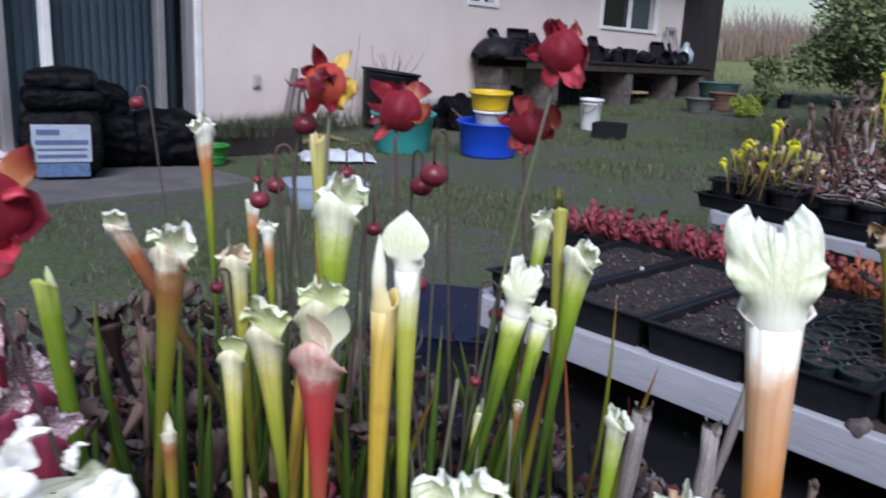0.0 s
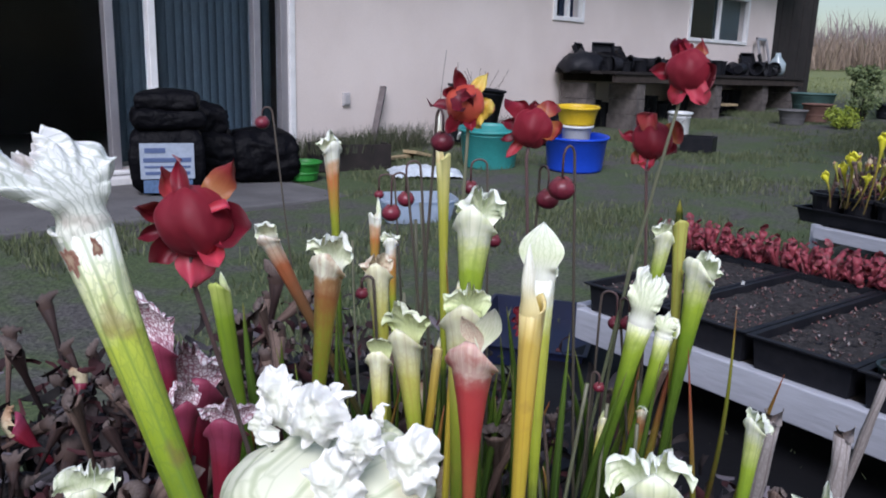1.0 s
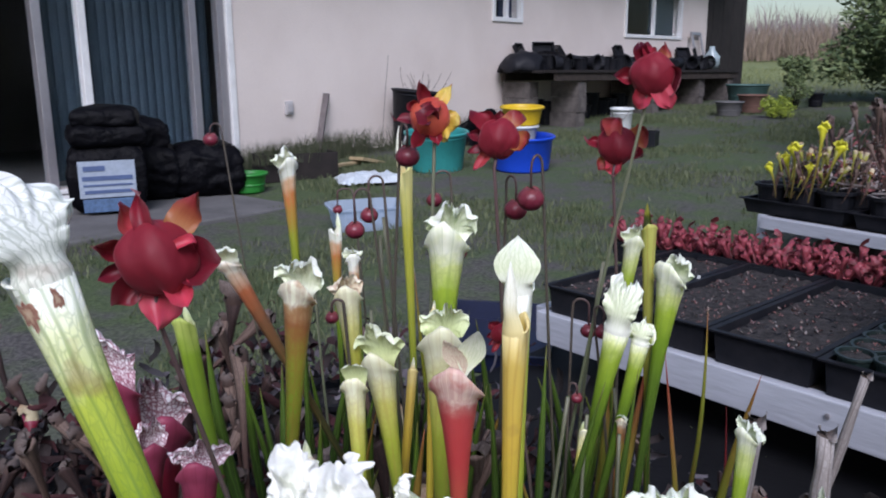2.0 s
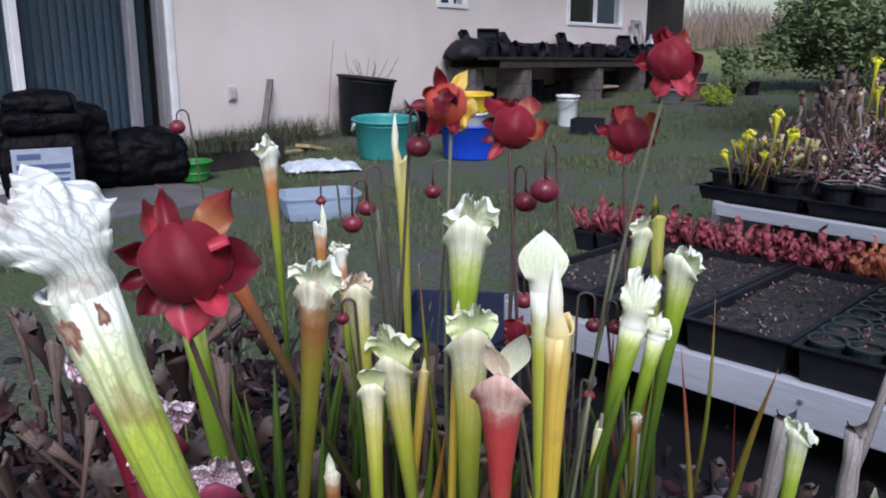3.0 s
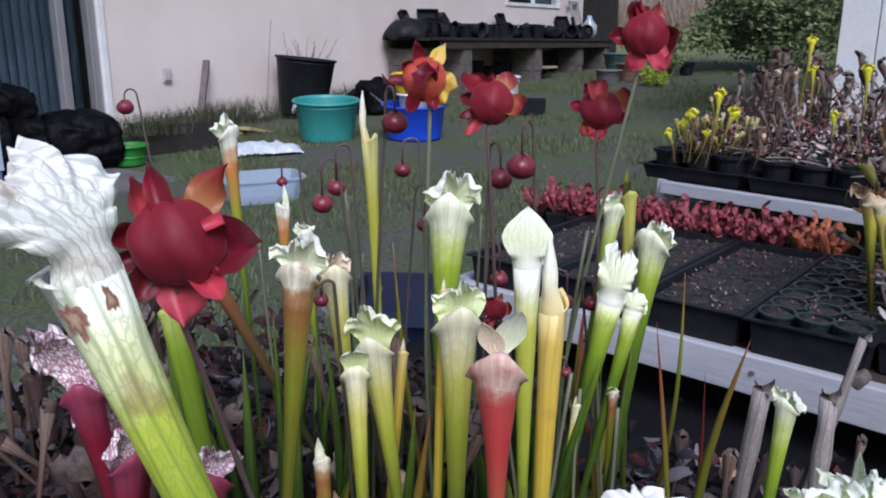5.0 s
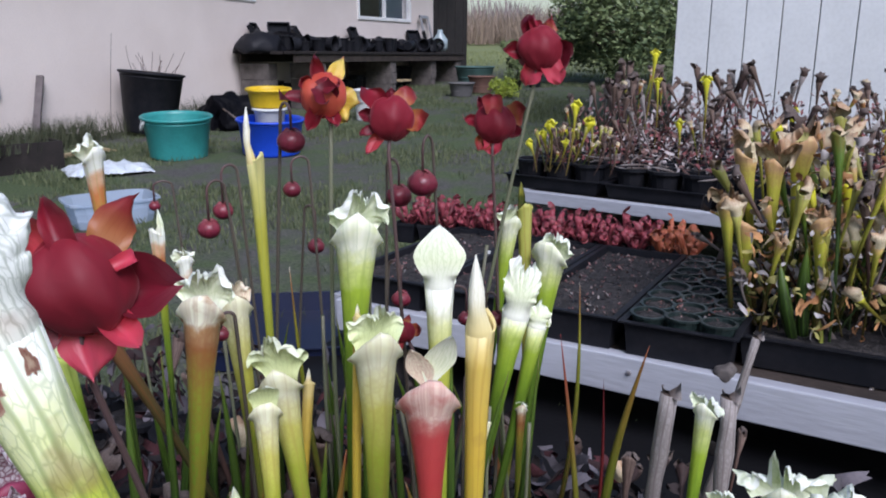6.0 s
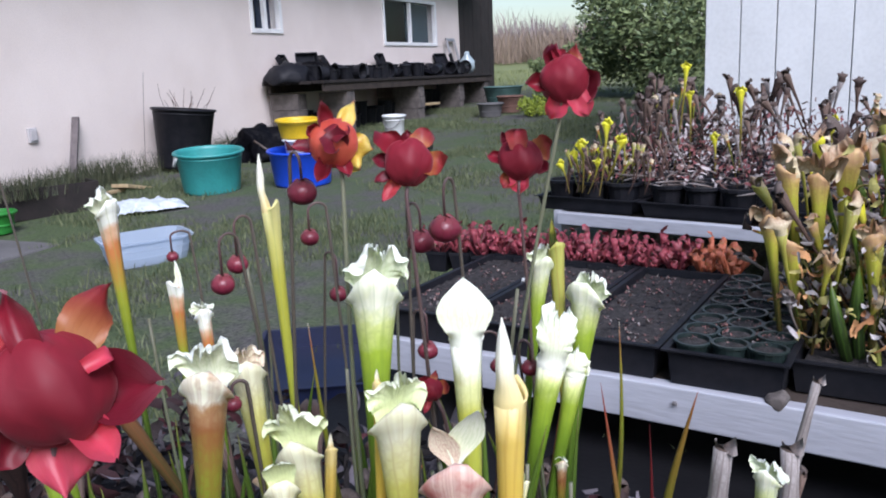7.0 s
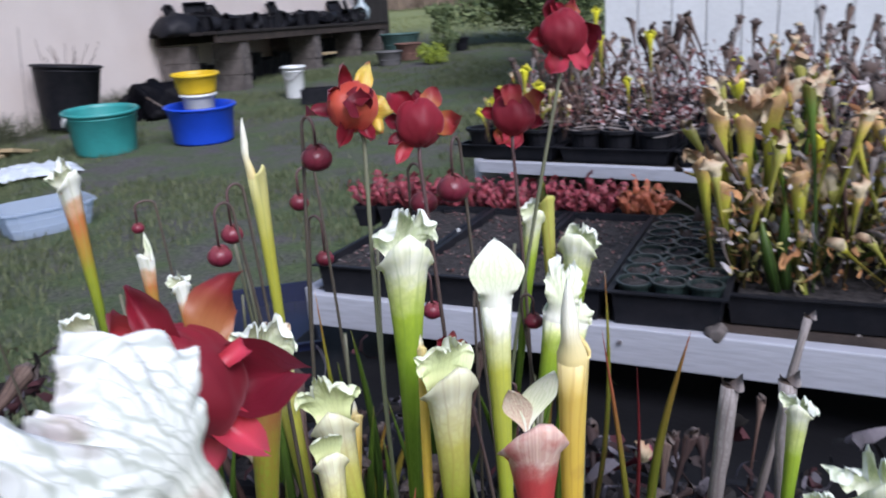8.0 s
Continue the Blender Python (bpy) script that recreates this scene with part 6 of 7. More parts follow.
def litter(name, label, count, place, size, mats, seed):
    """Many small curled scraps of dead leaf in one mesh."""
    rng = random.Random(seed)
    verts, faces, mat_ids = [], [], []
    for k in range(count):
        x, y, z = place(rng)
        m = pose(x, y, z, rng.uniform(0, 360), rng.uniform(-70, 70), rng.uniform(0, 360))
        ln, w, curl = size * rng.uniform(0.6, 2.2), size * rng.uniform(0.16, 0.48), rng.uniform(0.8, 3.4)
        i0 = len(verts)
        for j in range(5):
            s = j / 4
            a = curl * s
            wd = w * (0.35 + math.sin(math.pi * (0.1 + 0.8 * s)))
            for u in (-0.5, 0, 0.5):
                crook = w * rng.gauss(0, 0.10)
                verts.append(tuple(m @ Vector((ln * math.sin(a) / curl + crook, u * wd * (1 + rng.gauss(0, 0.18)), ln * (1 - math.cos(a)) / curl + wd * u * u + crook * 1.4))))
        mi = rng.randrange(len(mats))
        for j in range(4):
            for i in range(2):
                b = i0 + 3 * j + i
                faces.append((b, b + 1, b + 4, b + 3))
                mat_ids.append(mi)
    me = bpy.data.meshes.new(name)
    me.from_pydata(verts, [], faces)
    for mt in mats:
        me.materials.append(mt)
    me.polygons.foreach_set("material_index", mat_ids)
    me.polygons.foreach_set("use_smooth", [True] * len(faces))
    tagged(new(name, me), label, "dead leaves", kind="stuff")


def withered_clump():
    """The tall half-dead plant in a pot at the near right of the bench."""
    rng = random.Random(31)
    t = thing("growing_tray", pose(0.02, 2.20, 0.252, 0, 0, -6), "deep black tray under a withered pitcher plant", "tray", "trays on the low bench")
    part("tray", tray_mesh(0.34, 0.62, 0.075), black_plastic, t)
    part("soil", box(0.30, 0.56, 0.05, (0, 0, 0.008)), soil, t)
    t2 = thing("growing_tray", pose(0.40, 2.16, 0.252, 0, 0, -6), "deep black tray with dead pitcher leaves", "tray", "trays on the low bench")
    part("tray", tray_mesh(0.34, 0.62, 0.075), black_plastic, t2)
    part("soil", box(0.30, 0.56, 0.05, (0, 0, 0.008)), soil, t2)
    g = "withered pitcher leaves on the low bench"
    for k in range(230):
        bx, by = rng.uniform(-0.16, 0.5), rng.uniform(1.98, 2.44)
        hgt = rng.uniform(0.20, 0.44) if k % 3 else rng.uniform(0.08, 0.22)
        lean = Vector((rng.gauss(-0.03, 0.07), rng.gauss(-0.03, 0.06), hgt))
        style = rng.choices(("grey", "bud", "tan", "green", "dead", "ylw"), (8, 5, 8, 3, 5, 2))[0]
        r = rng.uniform(0.008, 0.016)
        pitcher(style, (bx, by, 0.31), Vector((bx, by, 0.31)) + lean, r, r * 0.55, ("dry", r * rng.uniform(2.6, 4.6), r * rng.uniform(2.2, 4.2), rng.uniform(-0.4, 0.4)), rng.uniform(0, 360), rng.uniform(-0.03, 0.03), g, 10, 8, "withered_pitcher")
    litter("dry_leaf_litter", "papery grey and rust leaf scraps on the tray", 900, lambda q: (q.uniform(-0.22, 0.5), q.uniform(1.93, 2.4), 0.32 + min(0.38, abs(q.gauss(0, 0.16)))), 0.024, LITTER_PALE, 6)
    litter("papery_leaf_litter", "large curled papery grey leaves of the withered plant", 420, lambda q: (lambda x: (x, q.uniform(1.95, 2.4), 0.36 + q.random() * (0.40 if x > -0.12 else 0.26)))(q.uniform(-0.22, 0.5)), 0.034, (LITTER_PALE[0], LITTER_PALE[0], LITTER_PALE[1], LITTER_PALE[2]), 9)
    # drooping and fallen dry leaves
    for k in range(16):
        p0 = Vector((rng.uniform(-0.18, 0.3), rng.uniform(1.92, 2.2), rng.uniform(0.33, 0.6)))
        a = rng.uniform(2.5, 5.5)
        p1 = p0 + Vector((0.16 * math.cos(a), 0.12 * math.sin(a), rng.uniform(-0.14, 0.06)))
        th = thing("fallen_leaf", Matrix.Translation(p0), "dry papery grey leaf hanging from the withered plant", "dead leaf", "hanging dry leaves")
        bm = sweep(arc_points(Vector(), p1 - p0, 8, 0.03, k), [0.0025 + 0.004 * math.sin(math.pi * q / 7) for q in range(8)], 6)
        part("leaf", jitter(bm, 0.004, 60, k), TUBE["grey"] if k % 3 else TUBE["rust"], th, smooth=True)
        part("curl", flap_mesh(0.035, 0.03, 1.8, 0.5, rng, 6, 5), HOOD_DEAD, th, smooth=True, m=Matrix.Translation(p1 - p0) @ pose(0, 0, 0, rng.uniform(-60, 60), rng.uniform(-40, 40), math.degrees(a)))


withered_clump()


def rear_bench():
    bench_frame("rear_bench", "low white-edged bench crowded with withered pitchers", -1.20, 2.4, 3.10, -0.24, 1.9, 0.345, 4, 0.050)
    rng = random.Random(41)
    for k in range(7):
        x = -0.98 + 0.46 * k
        for row in range(3):
            y = 3.24 - 0.24 * x + 0.16 + row * 0.58
            t = thing("plant_tray", pose(x, y, 0.347, 0, 0, -13.5), "black plastic tray holding potted pitcher plants", "tray", "trays on the rear bench")
            part("tray", tray_mesh(0.44, 0.50, 0.06), black_plastic, t)
            for i in range(3):
                for j in range(3):
                    p = part("pot", lathe(tub_profile(0.054, 0.066, 0.115, 0.003, 0.012), 14), black_plastic, t, m=pose(-0.14 + 0.14 * i, -0.16 + 0.155 * j, 0.007))
                    part("soil", lathe([(0, 0.105), (0.06, 0.10)], 10), soil, p)
    kinds = []
    g = "withered pitcher leaves on the rear bench"
    for k in range(16):
        style = ("dead", "grey", "dead", "rust", "dead", "grey", "dark", "dead")[k % 8]
        h = rng.uniform(0.12, 0.31)
        r = rng.uniform(0.008, 0.015)
        kinds.append(pitcher(style, (0, 0, 0), (rng.gauss(0, 0.05), rng.gauss(0, 0.05), h), r, r * 0.5, ("dry", r * rng.uniform(2.2, 3.6), r * rng.uniform(2, 3.4), rng.uniform(-0.4, 0.4)), rng.uniform(0, 360), rng.uniform(-0.04, 0.04), g, 8, 7, "withered_leaf"))
    used = set()
    n = 0
    while n < 330:
        x = rng.uniform(-1.12, 1.7)
        dy = rng.uniform(0.12, 1.85)
        y = 3.10 - 0.24 * x + dy
        if x < -0.72 and dy < 0.5 and rng.random() < 0.6:
            continue
        i = rng.randrange(16)
        s = rng.uniform(0.8, 1.2) * (0.85 + 0.36 * dy)
        m = pose(x, y, 0.43, rng.gauss(0, 12), rng.gauss(0, 12), rng.uniform(0, 360)) @ Matrix.Diagonal((s, s, s, 1))
        if i in used:
            c = copy_thing(kinds[i], m)
            c.scale = (s, s, s)
        else:
            kinds[i].matrix_basis = m
            used.add(i)
        n += 1
    litter("brown_leaf_litter", "thick tangle of withered brown pitcher leaves", 5200, lambda q: (lambda x, dy: (x, 3.10 - 0.24 * x + dy, 0.455 + min(0.24, abs(q.gauss(0, 0.05 + 0.045 * dy)))))(q.uniform(-1.14, 1.7), q.uniform(0.10, 1.85)), 0.026, LITTER_BROWN, 12)
    # bright yellow pitchers
    gy = "yellow pitcher leaves on the rear bench"
    for x, y, zt, r, lean in ((-0.92, 3.31, 0.70, 0.017, 0.03), (-0.90, 3.46, 0.62, 0.02, 0.07), (-1.04, 3.38, 0.61, 0.018, 0), (-1.08, 3.42, 0.57, 0.015, -0.02), (-1.0, 3.52, 0.58, 0.013, 0.02),
                              (-0.97, 3.36, 0.55, 0.012, 0.04), (-1.12, 3.36, 0.54, 0.013, -0.03), (-0.72, 3.95, 0.90, 0.015, 0.05), (-0.70, 3.93, 0.78, 0.013, 0.0), (-0.47, 3.76, 0.79, 0.018, 0.0),
                              (-0.55, 3.6, 0.62, 0.014, 0.0), (-0.12, 3.55, 0.68, 0.017, 0.02), (-0.14, 3.56, 0.60, 0.013, -0.01), (0.22, 3.5, 0.62, 0.018, 0.0), (0.05, 3.62, 0.60, 0.016, 0.0)):
        pitcher("ylw", (x - lean, y, 0.43), (x, y, zt), r * 0.8, r * 0.45, ("frill", r * 3.0, r * 2.2, 0.0), rng.uniform(-120, -40), 0.01, gy, 14, 10)
    for k in range(60):
        x, y = rng.uniform(-1.16, -0.75), rng.uniform(3.36, 3.62)
        pitcher(rng.choice(("bud", "dead", "dead", "rust")), (x, y, 0.43), (x + rng.gauss(0, 0.03), y + rng.gauss(0, 0.02), rng.uniform(0.5, 0.62)), 0.009, 0.005, ("dry", 0.02, 0.018, 0), rng.uniform(0, 360), 0.01, g, 8, 7, "withered_leaf")
    # straw lying over the pots
    for k in range(46):
        x = rng.uniform(-0.85, 0.6)
        p0 = Vector((x, 3.14 - 0.24 * x + rng.uniform(0.04, 0.3), rng.uniform(0.455, 0.50)))
        a = rng.uniform(0, 6.28)
        th = thing("straw", Matrix.Translation(p0), "pale dry leaf lying across the pots", "dead leaf", "straw on the rear bench")
        part("straw", sweep(arc_points(Vector(), Vector((0.12 * math.cos(a), 0.10 * math.sin(a), rng.uniform(-0.02, 0.04))), 6, 0.02, k), [0.002 + 0.003 * math.sin(math.pi * q / 5) for q in range(6)], 5), TUBE["grey"], th, smooth=True)


rear_bench()


def shed():
    """White shed with vertical grooved siding, one board to each groove."""
    y, x0, n, w = 6.3, -0.955, 22, 0.235
    th = thing("shed", pose(x0, y, 0), "white shed clad in vertical grooved siding", "shed")
    for k in range(n):
        part("siding_board", box(w - 0.007, 0.02, 2.9, (w * (k + 0.5), 0.0, 0.0), 0.003), siding, th)
    part("backing", box(n * w, 0.06, 2.9, (n * w / 2, 0.045, 0)), material("siding_groove", (0.42, 0.42, 0.44), 0.8), th)
    part("side_wall", box(0.06, 3.0, 2.9, (0.035, 1.58, 0)), siding, th)
    part("far_wall", box(n * w, 0.06, 2.9, (n * w / 2, 3.05, 0)), siding, th)
    part("roof", box(n * w + 0.2, 3.3, 0.1, (n * w / 2, 1.53, 2.9)), old_wood, th)


shed()


# ---- front bed ----
def front_bed():
    # Beyond the bed the black sheet stands for shade under the growing bench.
    tagged(part("bed_liner", jitter(box(3.5, 2.95, 0.04, (0.35, 1.42, 0.0), 0.006), 0.006, 4), liner_mat), "black liner under the front bed, extended to darken below the bench", "liner", kind="structure")
    rng = random.Random(51)
    g = "black pots in the front bed"
    first = None
    for j in range(7):
        for i in range(10):
            x, y = -1.49 + 0.165 * i + 0.02 * (j % 2), 0.28 + 0.165 * j
            if x > -0.10 and y > 0.9:
                continue
            m = pose(x + rng.uniform(-0.01, 0.01), y + rng.uniform(-0.01, 0.01), 0.045, 0, 0, rng.uniform(0, 360))
            if first is None:
                first = nursery_pot(0.078, 0.155, m.translation, pose(0, 0, 0), g, True, label="black nursery pot of dark soil in the bed")
            else:
                copy_thing(first, m)
    # blue tray left behind the stems
    t = thing("navy_tray", pose(-1.60, 2.22, 0.0, 0, 0, 30), "navy blue plastic tray standing on the ground", "tray")
    part("tray", tray_mesh(0.40, 0.56, 0.07), navy_plastic, t)
    # low dead leaves between the pots, darkened in colour for the shade there
    kinds = []
    gd = "dead leaves low in the front bed"
    for k in range(12):
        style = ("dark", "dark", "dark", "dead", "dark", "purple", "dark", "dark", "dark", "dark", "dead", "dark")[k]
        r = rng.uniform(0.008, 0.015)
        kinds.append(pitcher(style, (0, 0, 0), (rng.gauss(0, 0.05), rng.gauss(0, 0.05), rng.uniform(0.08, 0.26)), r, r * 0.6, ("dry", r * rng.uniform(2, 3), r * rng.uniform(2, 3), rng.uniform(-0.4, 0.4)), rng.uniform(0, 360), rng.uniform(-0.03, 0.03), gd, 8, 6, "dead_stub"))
    litter("rotting_leaf_litter", "dead leaves packed between the pots, darkened for shade", 2200, lambda q: (lambda x, y: (x, y, 0.20 + abs(q.gauss(0, 0.05)) + (0.10 * q.random() if x < -0.6 else 0)))(q.uniform(-1.5, 0.1), q.uniform(0.25, 1.36)), 0.036, LITTER_DARK, 13)
    used = set()
    for k in range(290):
        if k < 150:
            x, y, z, s = rng.uniform(-1.45, -0.55), rng.uniform(0.30, 1.0), 0.2, rng.uniform(0.9, 1.5)
        else:
            x, y, z, s = rng.uniform(-0.9, -0.02), rng.uniform(0.55, 1.35), 0.2, rng.uniform(0.5, 1.0)
            if x > -0.15 and y > 0.9:
                continue
        i = rng.randrange(12)
        m = pose(x, y, z, rng.gauss(0, 16), rng.gauss(0, 16), rng.uniform(0, 360)) @ Matrix.Diagonal((s, s, s, 1))
        if i in used:
            c = copy_thing(kinds[i], m)
            c.scale = (s, s, s)
        else:
            kinds[i].matrix_basis = m
            used.add(i)


front_bed()


def filler_leaves():
    """Plain young leaves and thin stems that fill the front bed."""
    rng = random.Random(77)
    for k in range(70):
        x, y = rng.uniform(-0.88, -0.40), rng.uniform(0.62, 1.12)
        style = rng.choices(("green", "olive", "rust", "redtip"), (8, 1, 1, 1))[0]
        blade(style, (x, y, 0.2), (x + rng.gauss(0, 0.035), y + rng.gauss(0, 0.03), rng.uniform(0.36, 0.60)), rng.uniform(0.005, 0.009))
    for k in range(14):
        x, y = rng.uniform(-0.85, -0.35), rng.uniform(0.75, 1.1)
        th = thing("bare_stem", pose(x, y, 0.2), "thin grey-green bare flower stem", "stem", "bare stems in the front bed")
        part("stem", sweep(arc_points(Vector(), Vector((rng.gauss(0, 0.03), rng.gauss(0, 0.03), rng.uniform(0.35, 0.55))), 10, 0.02, k), [0.0022] * 10, 6), STEM_GREEN, th, smooth=True)


filler_leaves()


# ---- weeds, grass and distance ----
def blades(name, label, cat, count, place, mat, seed):
    """Many thin leaves in one mesh."""
    rng = random.Random(seed)
    verts, faces = [], []
    for k in range(count):
        x, y, z, h, w = place(rng)
        a, b = rng.uniform(0, 6.28), rng.uniform(0, 6.28)
        lx, ly = math.cos(a) * h * rng.uniform(0.1, 0.6), math.sin(a) * h * rng.uniform(0.1, 0.6)
        sx, sy = math.cos(b) * w, math.sin(b) * w
        i = len(verts)
        verts += [(x - sx, y - sy, z), (x + sx, y + sy, z), (x + lx * 0.4 + sx * 0.7, y + ly * 0.4 + sy * 0.7, z + h * 0.6), (x + lx * 0.4 - sx * 0.7, y + ly * 0.4 - sy * 0.7, z + h * 0.6), (x + lx, y + ly, z + h)]
        faces += [(i, i + 1, i + 2, i + 3), (i + 3, i + 2, i + 4)]
    me = bpy.data.meshes.new(name)
    me.from_pydata(verts, [], faces)
    me.materials.append(mat)
    tagged(new(name, me), label, cat, kind="stuff")


grass_mat = island_material("grass_blades", (0.045, 0.065, 0.024), (0.15, 0.17, 0.085))
weed_mat = island_material("weed_leaves", (0.02, 0.03, 0.012), (0.08, 0.085, 0.045))
reed_mat = island_material("reeds", (0.19, 0.14, 0.105), (0.31, 0.235, 0.175))
leaf_mat = island_material("bush_leaves", (0.05, 0.085, 0.035), (0.20, 0.25, 0.10), 0.6)
twig_mat = island_material("far_twigs", (0.20, 0.16, 0.155), (0.34, 0.29, 0.285), 0.9)
lime_leaf = island_material("lime_leaves", (0.16, 0.22, 0.02), (0.34, 0.40, 0.05), 0.5)


def lawn(rng):
    while True:
        x, y = rng.uniform(-6.1, -0.4), rng.uniform(1.2, 13)
        if noise.noise(Vector((x * 0.9, y * 0.9, 3))) + 0.3 * noise.noise(Vector((x * 4, y * 4, 1))) > rng.uniform(-0.1, 0.35) and not (x < -4.4 and y < 3.9):
            return x, y, ground_z(x, y) - 0.02, rng.uniform(0.025, 0.075), rng.uniform(0.002, 0.005)


blades("lawn_grass", "thin patchy lawn grass over dark soil", "grass", 60000, lawn, grass_mat, 3)


def wall_weeds(rng):
    k = rng.random()
    if k < 0.2:
        return rng.gauss(-5.32, 0.08), rng.gauss(4.22, 0.22), 0.2, rng.uniform(0.05, 0.18), rng.uniform(0.002, 0.004)
    y = rng.choice((4.1, 4.9, 5.2, 5.4, 6.5, 7.2, 7.8)) + rng.gauss(0, 0.3)
    return rng.uniform(-6.18, -5.85), y, ground_z(0, y), rng.uniform(0.05, 0.28), rng.uniform(0.002, 0.004)


blades("wall_weeds", "thin weeds growing along the house wall", "weeds", 5200, wall_weeds, weed_mat, 4)


def pasture(rng):
    x, y = rng.uniform(-14, 0), rng.uniform(14, 24)
    return x, y, ground_z(x, y), rng.uniform(0.03, 0.10), rng.uniform(0.004, 0.01)


blades("pasture_grass", "paler pasture grass beyond the yard", "grass", 9000, pasture, island_material("pasture_blades", (0.10, 0.13, 0.04), (0.26, 0.28, 0.12)), 6)


def reeds(rng):
    x = rng.uniform(-34, 4)
    y = 33 + rng.uniform(-4, 6) - 0.1 * x
    return x, y, ground_z(x, y), rng.uniform(0.5, 1.5), rng.uniform(0.008, 0.028)


blades("dry_reeds", "tall dry tan reeds at the field edge", "reeds", 20000, reeds, reed_mat, 7)


def far_brush(rng):
    x = rng.uniform(-44, 8)
    return x, 44 + rng.uniform(-4, 8), 1.2 + 2.6 * rng.random() * (0.55 + 0.6 * noise.noise(Vector((x * 0.35, 3, 1)))), rng.uniform(0.5, 1.5), rng.uniform(0.010, 0.035)


blades("far_brush", "pale bare brush and trees beyond the reeds", "brush", 18000, far_brush, twig_mat, 8)


def bush(name, label, at, rx, ry, h, n, size, mat, seed):
    rng = random.Random(seed)
    th = thing(name, pose(*at), label, "bush")
    for k in range(9):
        a = k * 2.4
        top = Vector((rx * 0.6 * math.cos(a) * rng.uniform(0.4, 1), ry * 0.6 * math.sin(a) * rng.uniform(0.4, 1), h * rng.uniform(0.55, 0.95)))
        part("limb", sweep(arc_points(Vector((0.05 * math.cos(a), 0.05 * math.sin(a), 0)), top, 8, 0.15 * rx, k), [0.03 * h / 2 * (1 - 0.8 * q / 7) for q in range(8)], 6), old_wood, th)
    verts, faces = [], []
    lumps = [(rng.uniform(-1, 1) * rx * 0.7, rng.uniform(-1, 1) * ry * 0.7, h * rng.uniform(0.12, 0.92), rng.uniform(0.22, 0.42) * rx) for _ in range(34)]
    for k in range(n):
        cx, cy, cz, cr = rng.choice(lumps)
        d = Vector((rng.gauss(0, 1), rng.gauss(0, 1), rng.gauss(0, 1))).normalized() * cr * rng.uniform(0.5, 1.1)
        c = Vector((cx, cy, max(0.05, cz))) + d
        if c.z < 0.02:
            continue
        u = Vector((rng.gauss(0, 1), rng.gauss(0, 1), rng.gauss(0, 0.6))).normalized()
        w = u.orthogonal().normalized()
        s = size * rng.uniform(0.6, 1.3)
        i = len(verts)
        verts += [c - u * s, c + w * s * 0.4, c + u * s, c - w * s * 0.4]
        faces += [(i, i + 1, i + 2, i + 3)]
    me = bpy.data.meshes.new("crown")
    me.from_pydata([tuple(v) for v in verts], [], faces)
    me.materials.append(mat)
    c = new("crown", me)
    c.parent = th
    return th


bush("large_bush", "large dense green bush beyond the shed corner", (-2.75, 13.2, 0.38), 1.35, 1.2, 2.5, 20000, 0.05, leaf_mat, 2)
bush("small_conifer", "small upright dark green conifer in the yard", (-3.9, 11.6, 0.34), 0.24, 0.24, 0.74, 3500, 0.025, leaf_mat, 5)
bush("lime_shrub", "low bright lime-green shrub in the yard", (-3.66, 10.4, 0.30), 0.20, 0.18, 0.24, 900, 0.025, lime_leaf, 6)
tub("teal_planter", "dull teal planter pot beyond the bench", "planter", material("dull_teal", (0.07, 0.14, 0.13), 0.6), (-4.9, 12.5), 0.26, 0.31, 0.28)
tub("clay_pot", "weathered clay pot on the yard grass", "pot", material("clay", (0.17, 0.09, 0.07), 0.9), (-4.22, 11.0), 0.15, 0.18, 0.24)
tub("grey_pot", "low grey pot with a pale rim beyond the bench", "pot", concrete, (-4.3, 10.45), 0.14, 0.17, 0.19)
tub("far_black_pot", "square-sided black pot far out on the grass", "pot", black_plastic, (-3.78, 12.15), 0.09, 0.105, 0.19)


# ---- the front plants one by one ----
pitcher("orange", (-0.922, 0.899, 0.200), (-0.946, 0.886, 0.789), 0.0129, 0.0076, ("frill", 0.041, 0.033, 0), -7, 0.000, taper=5)
pitcher("yellow", (-0.682, 0.900, 0.200), (-0.697, 0.892, 0.805), 0.0101, 0.0081, ("fold", 0.020, 0.058, 0), 27, 0.005, taper=5)
pitcher("white", (-0.478, 0.706, 0.200), (-0.463, 0.715, 0.765), 0.0182, 0.0085, ("frill", 0.053, 0.047, 0.1), -59, 0.000, taper=5)
pitcher("pale_gold", (-0.394, 0.752, 0.200), (-0.399, 0.750, 0.730), 0.0137, 0.0081, ("shield", 0.046, 0.051, 0), 115, 0.000, taper=3)
pitcher("gold", (-0.325, 0.632, 0.200), (-0.317, 0.636, 0.735), 0.0110, 0.0082, ("fold", 0.021, 0.053, 0.05), 82, 0.000, taper=2.6)
pitcher("red", (-0.337, 0.584, 0.200), (-0.335, 0.585, 0.690), 0.0172, 0.0056, ("wing", 0.026, 0.054, 0.35), -64, 0.000, taper=6)
pitcher("pale", (-0.478, 0.700, 0.200), (-0.521, 0.676, 0.633), 0.0158, 0.0095, ("frill", 0.051, 0.050, -0.05), -64, 0.000, taper=5)
pitcher("pale", (-0.492, 0.626, 0.200), (-0.500, 0.622, 0.636), 0.0106, 0.0087, ("round", 0.026, 0.030, -0.05), -52, 0.000, taper=5)
pitcher("rust", (-0.561, 0.543, 0.200), (-0.514, 0.570, 0.736), 0.0140, 0.0082, ("frill", 0.050, 0.038, -0.05), -63, 0.000, taper=5)
pitcher("straw", (-0.534, 0.689, 0.200), (-0.565, 0.672, 0.701), 0.0126, 0.0078, ("frill", 0.036, 0.029, 0), -40, 0.000, taper=5)
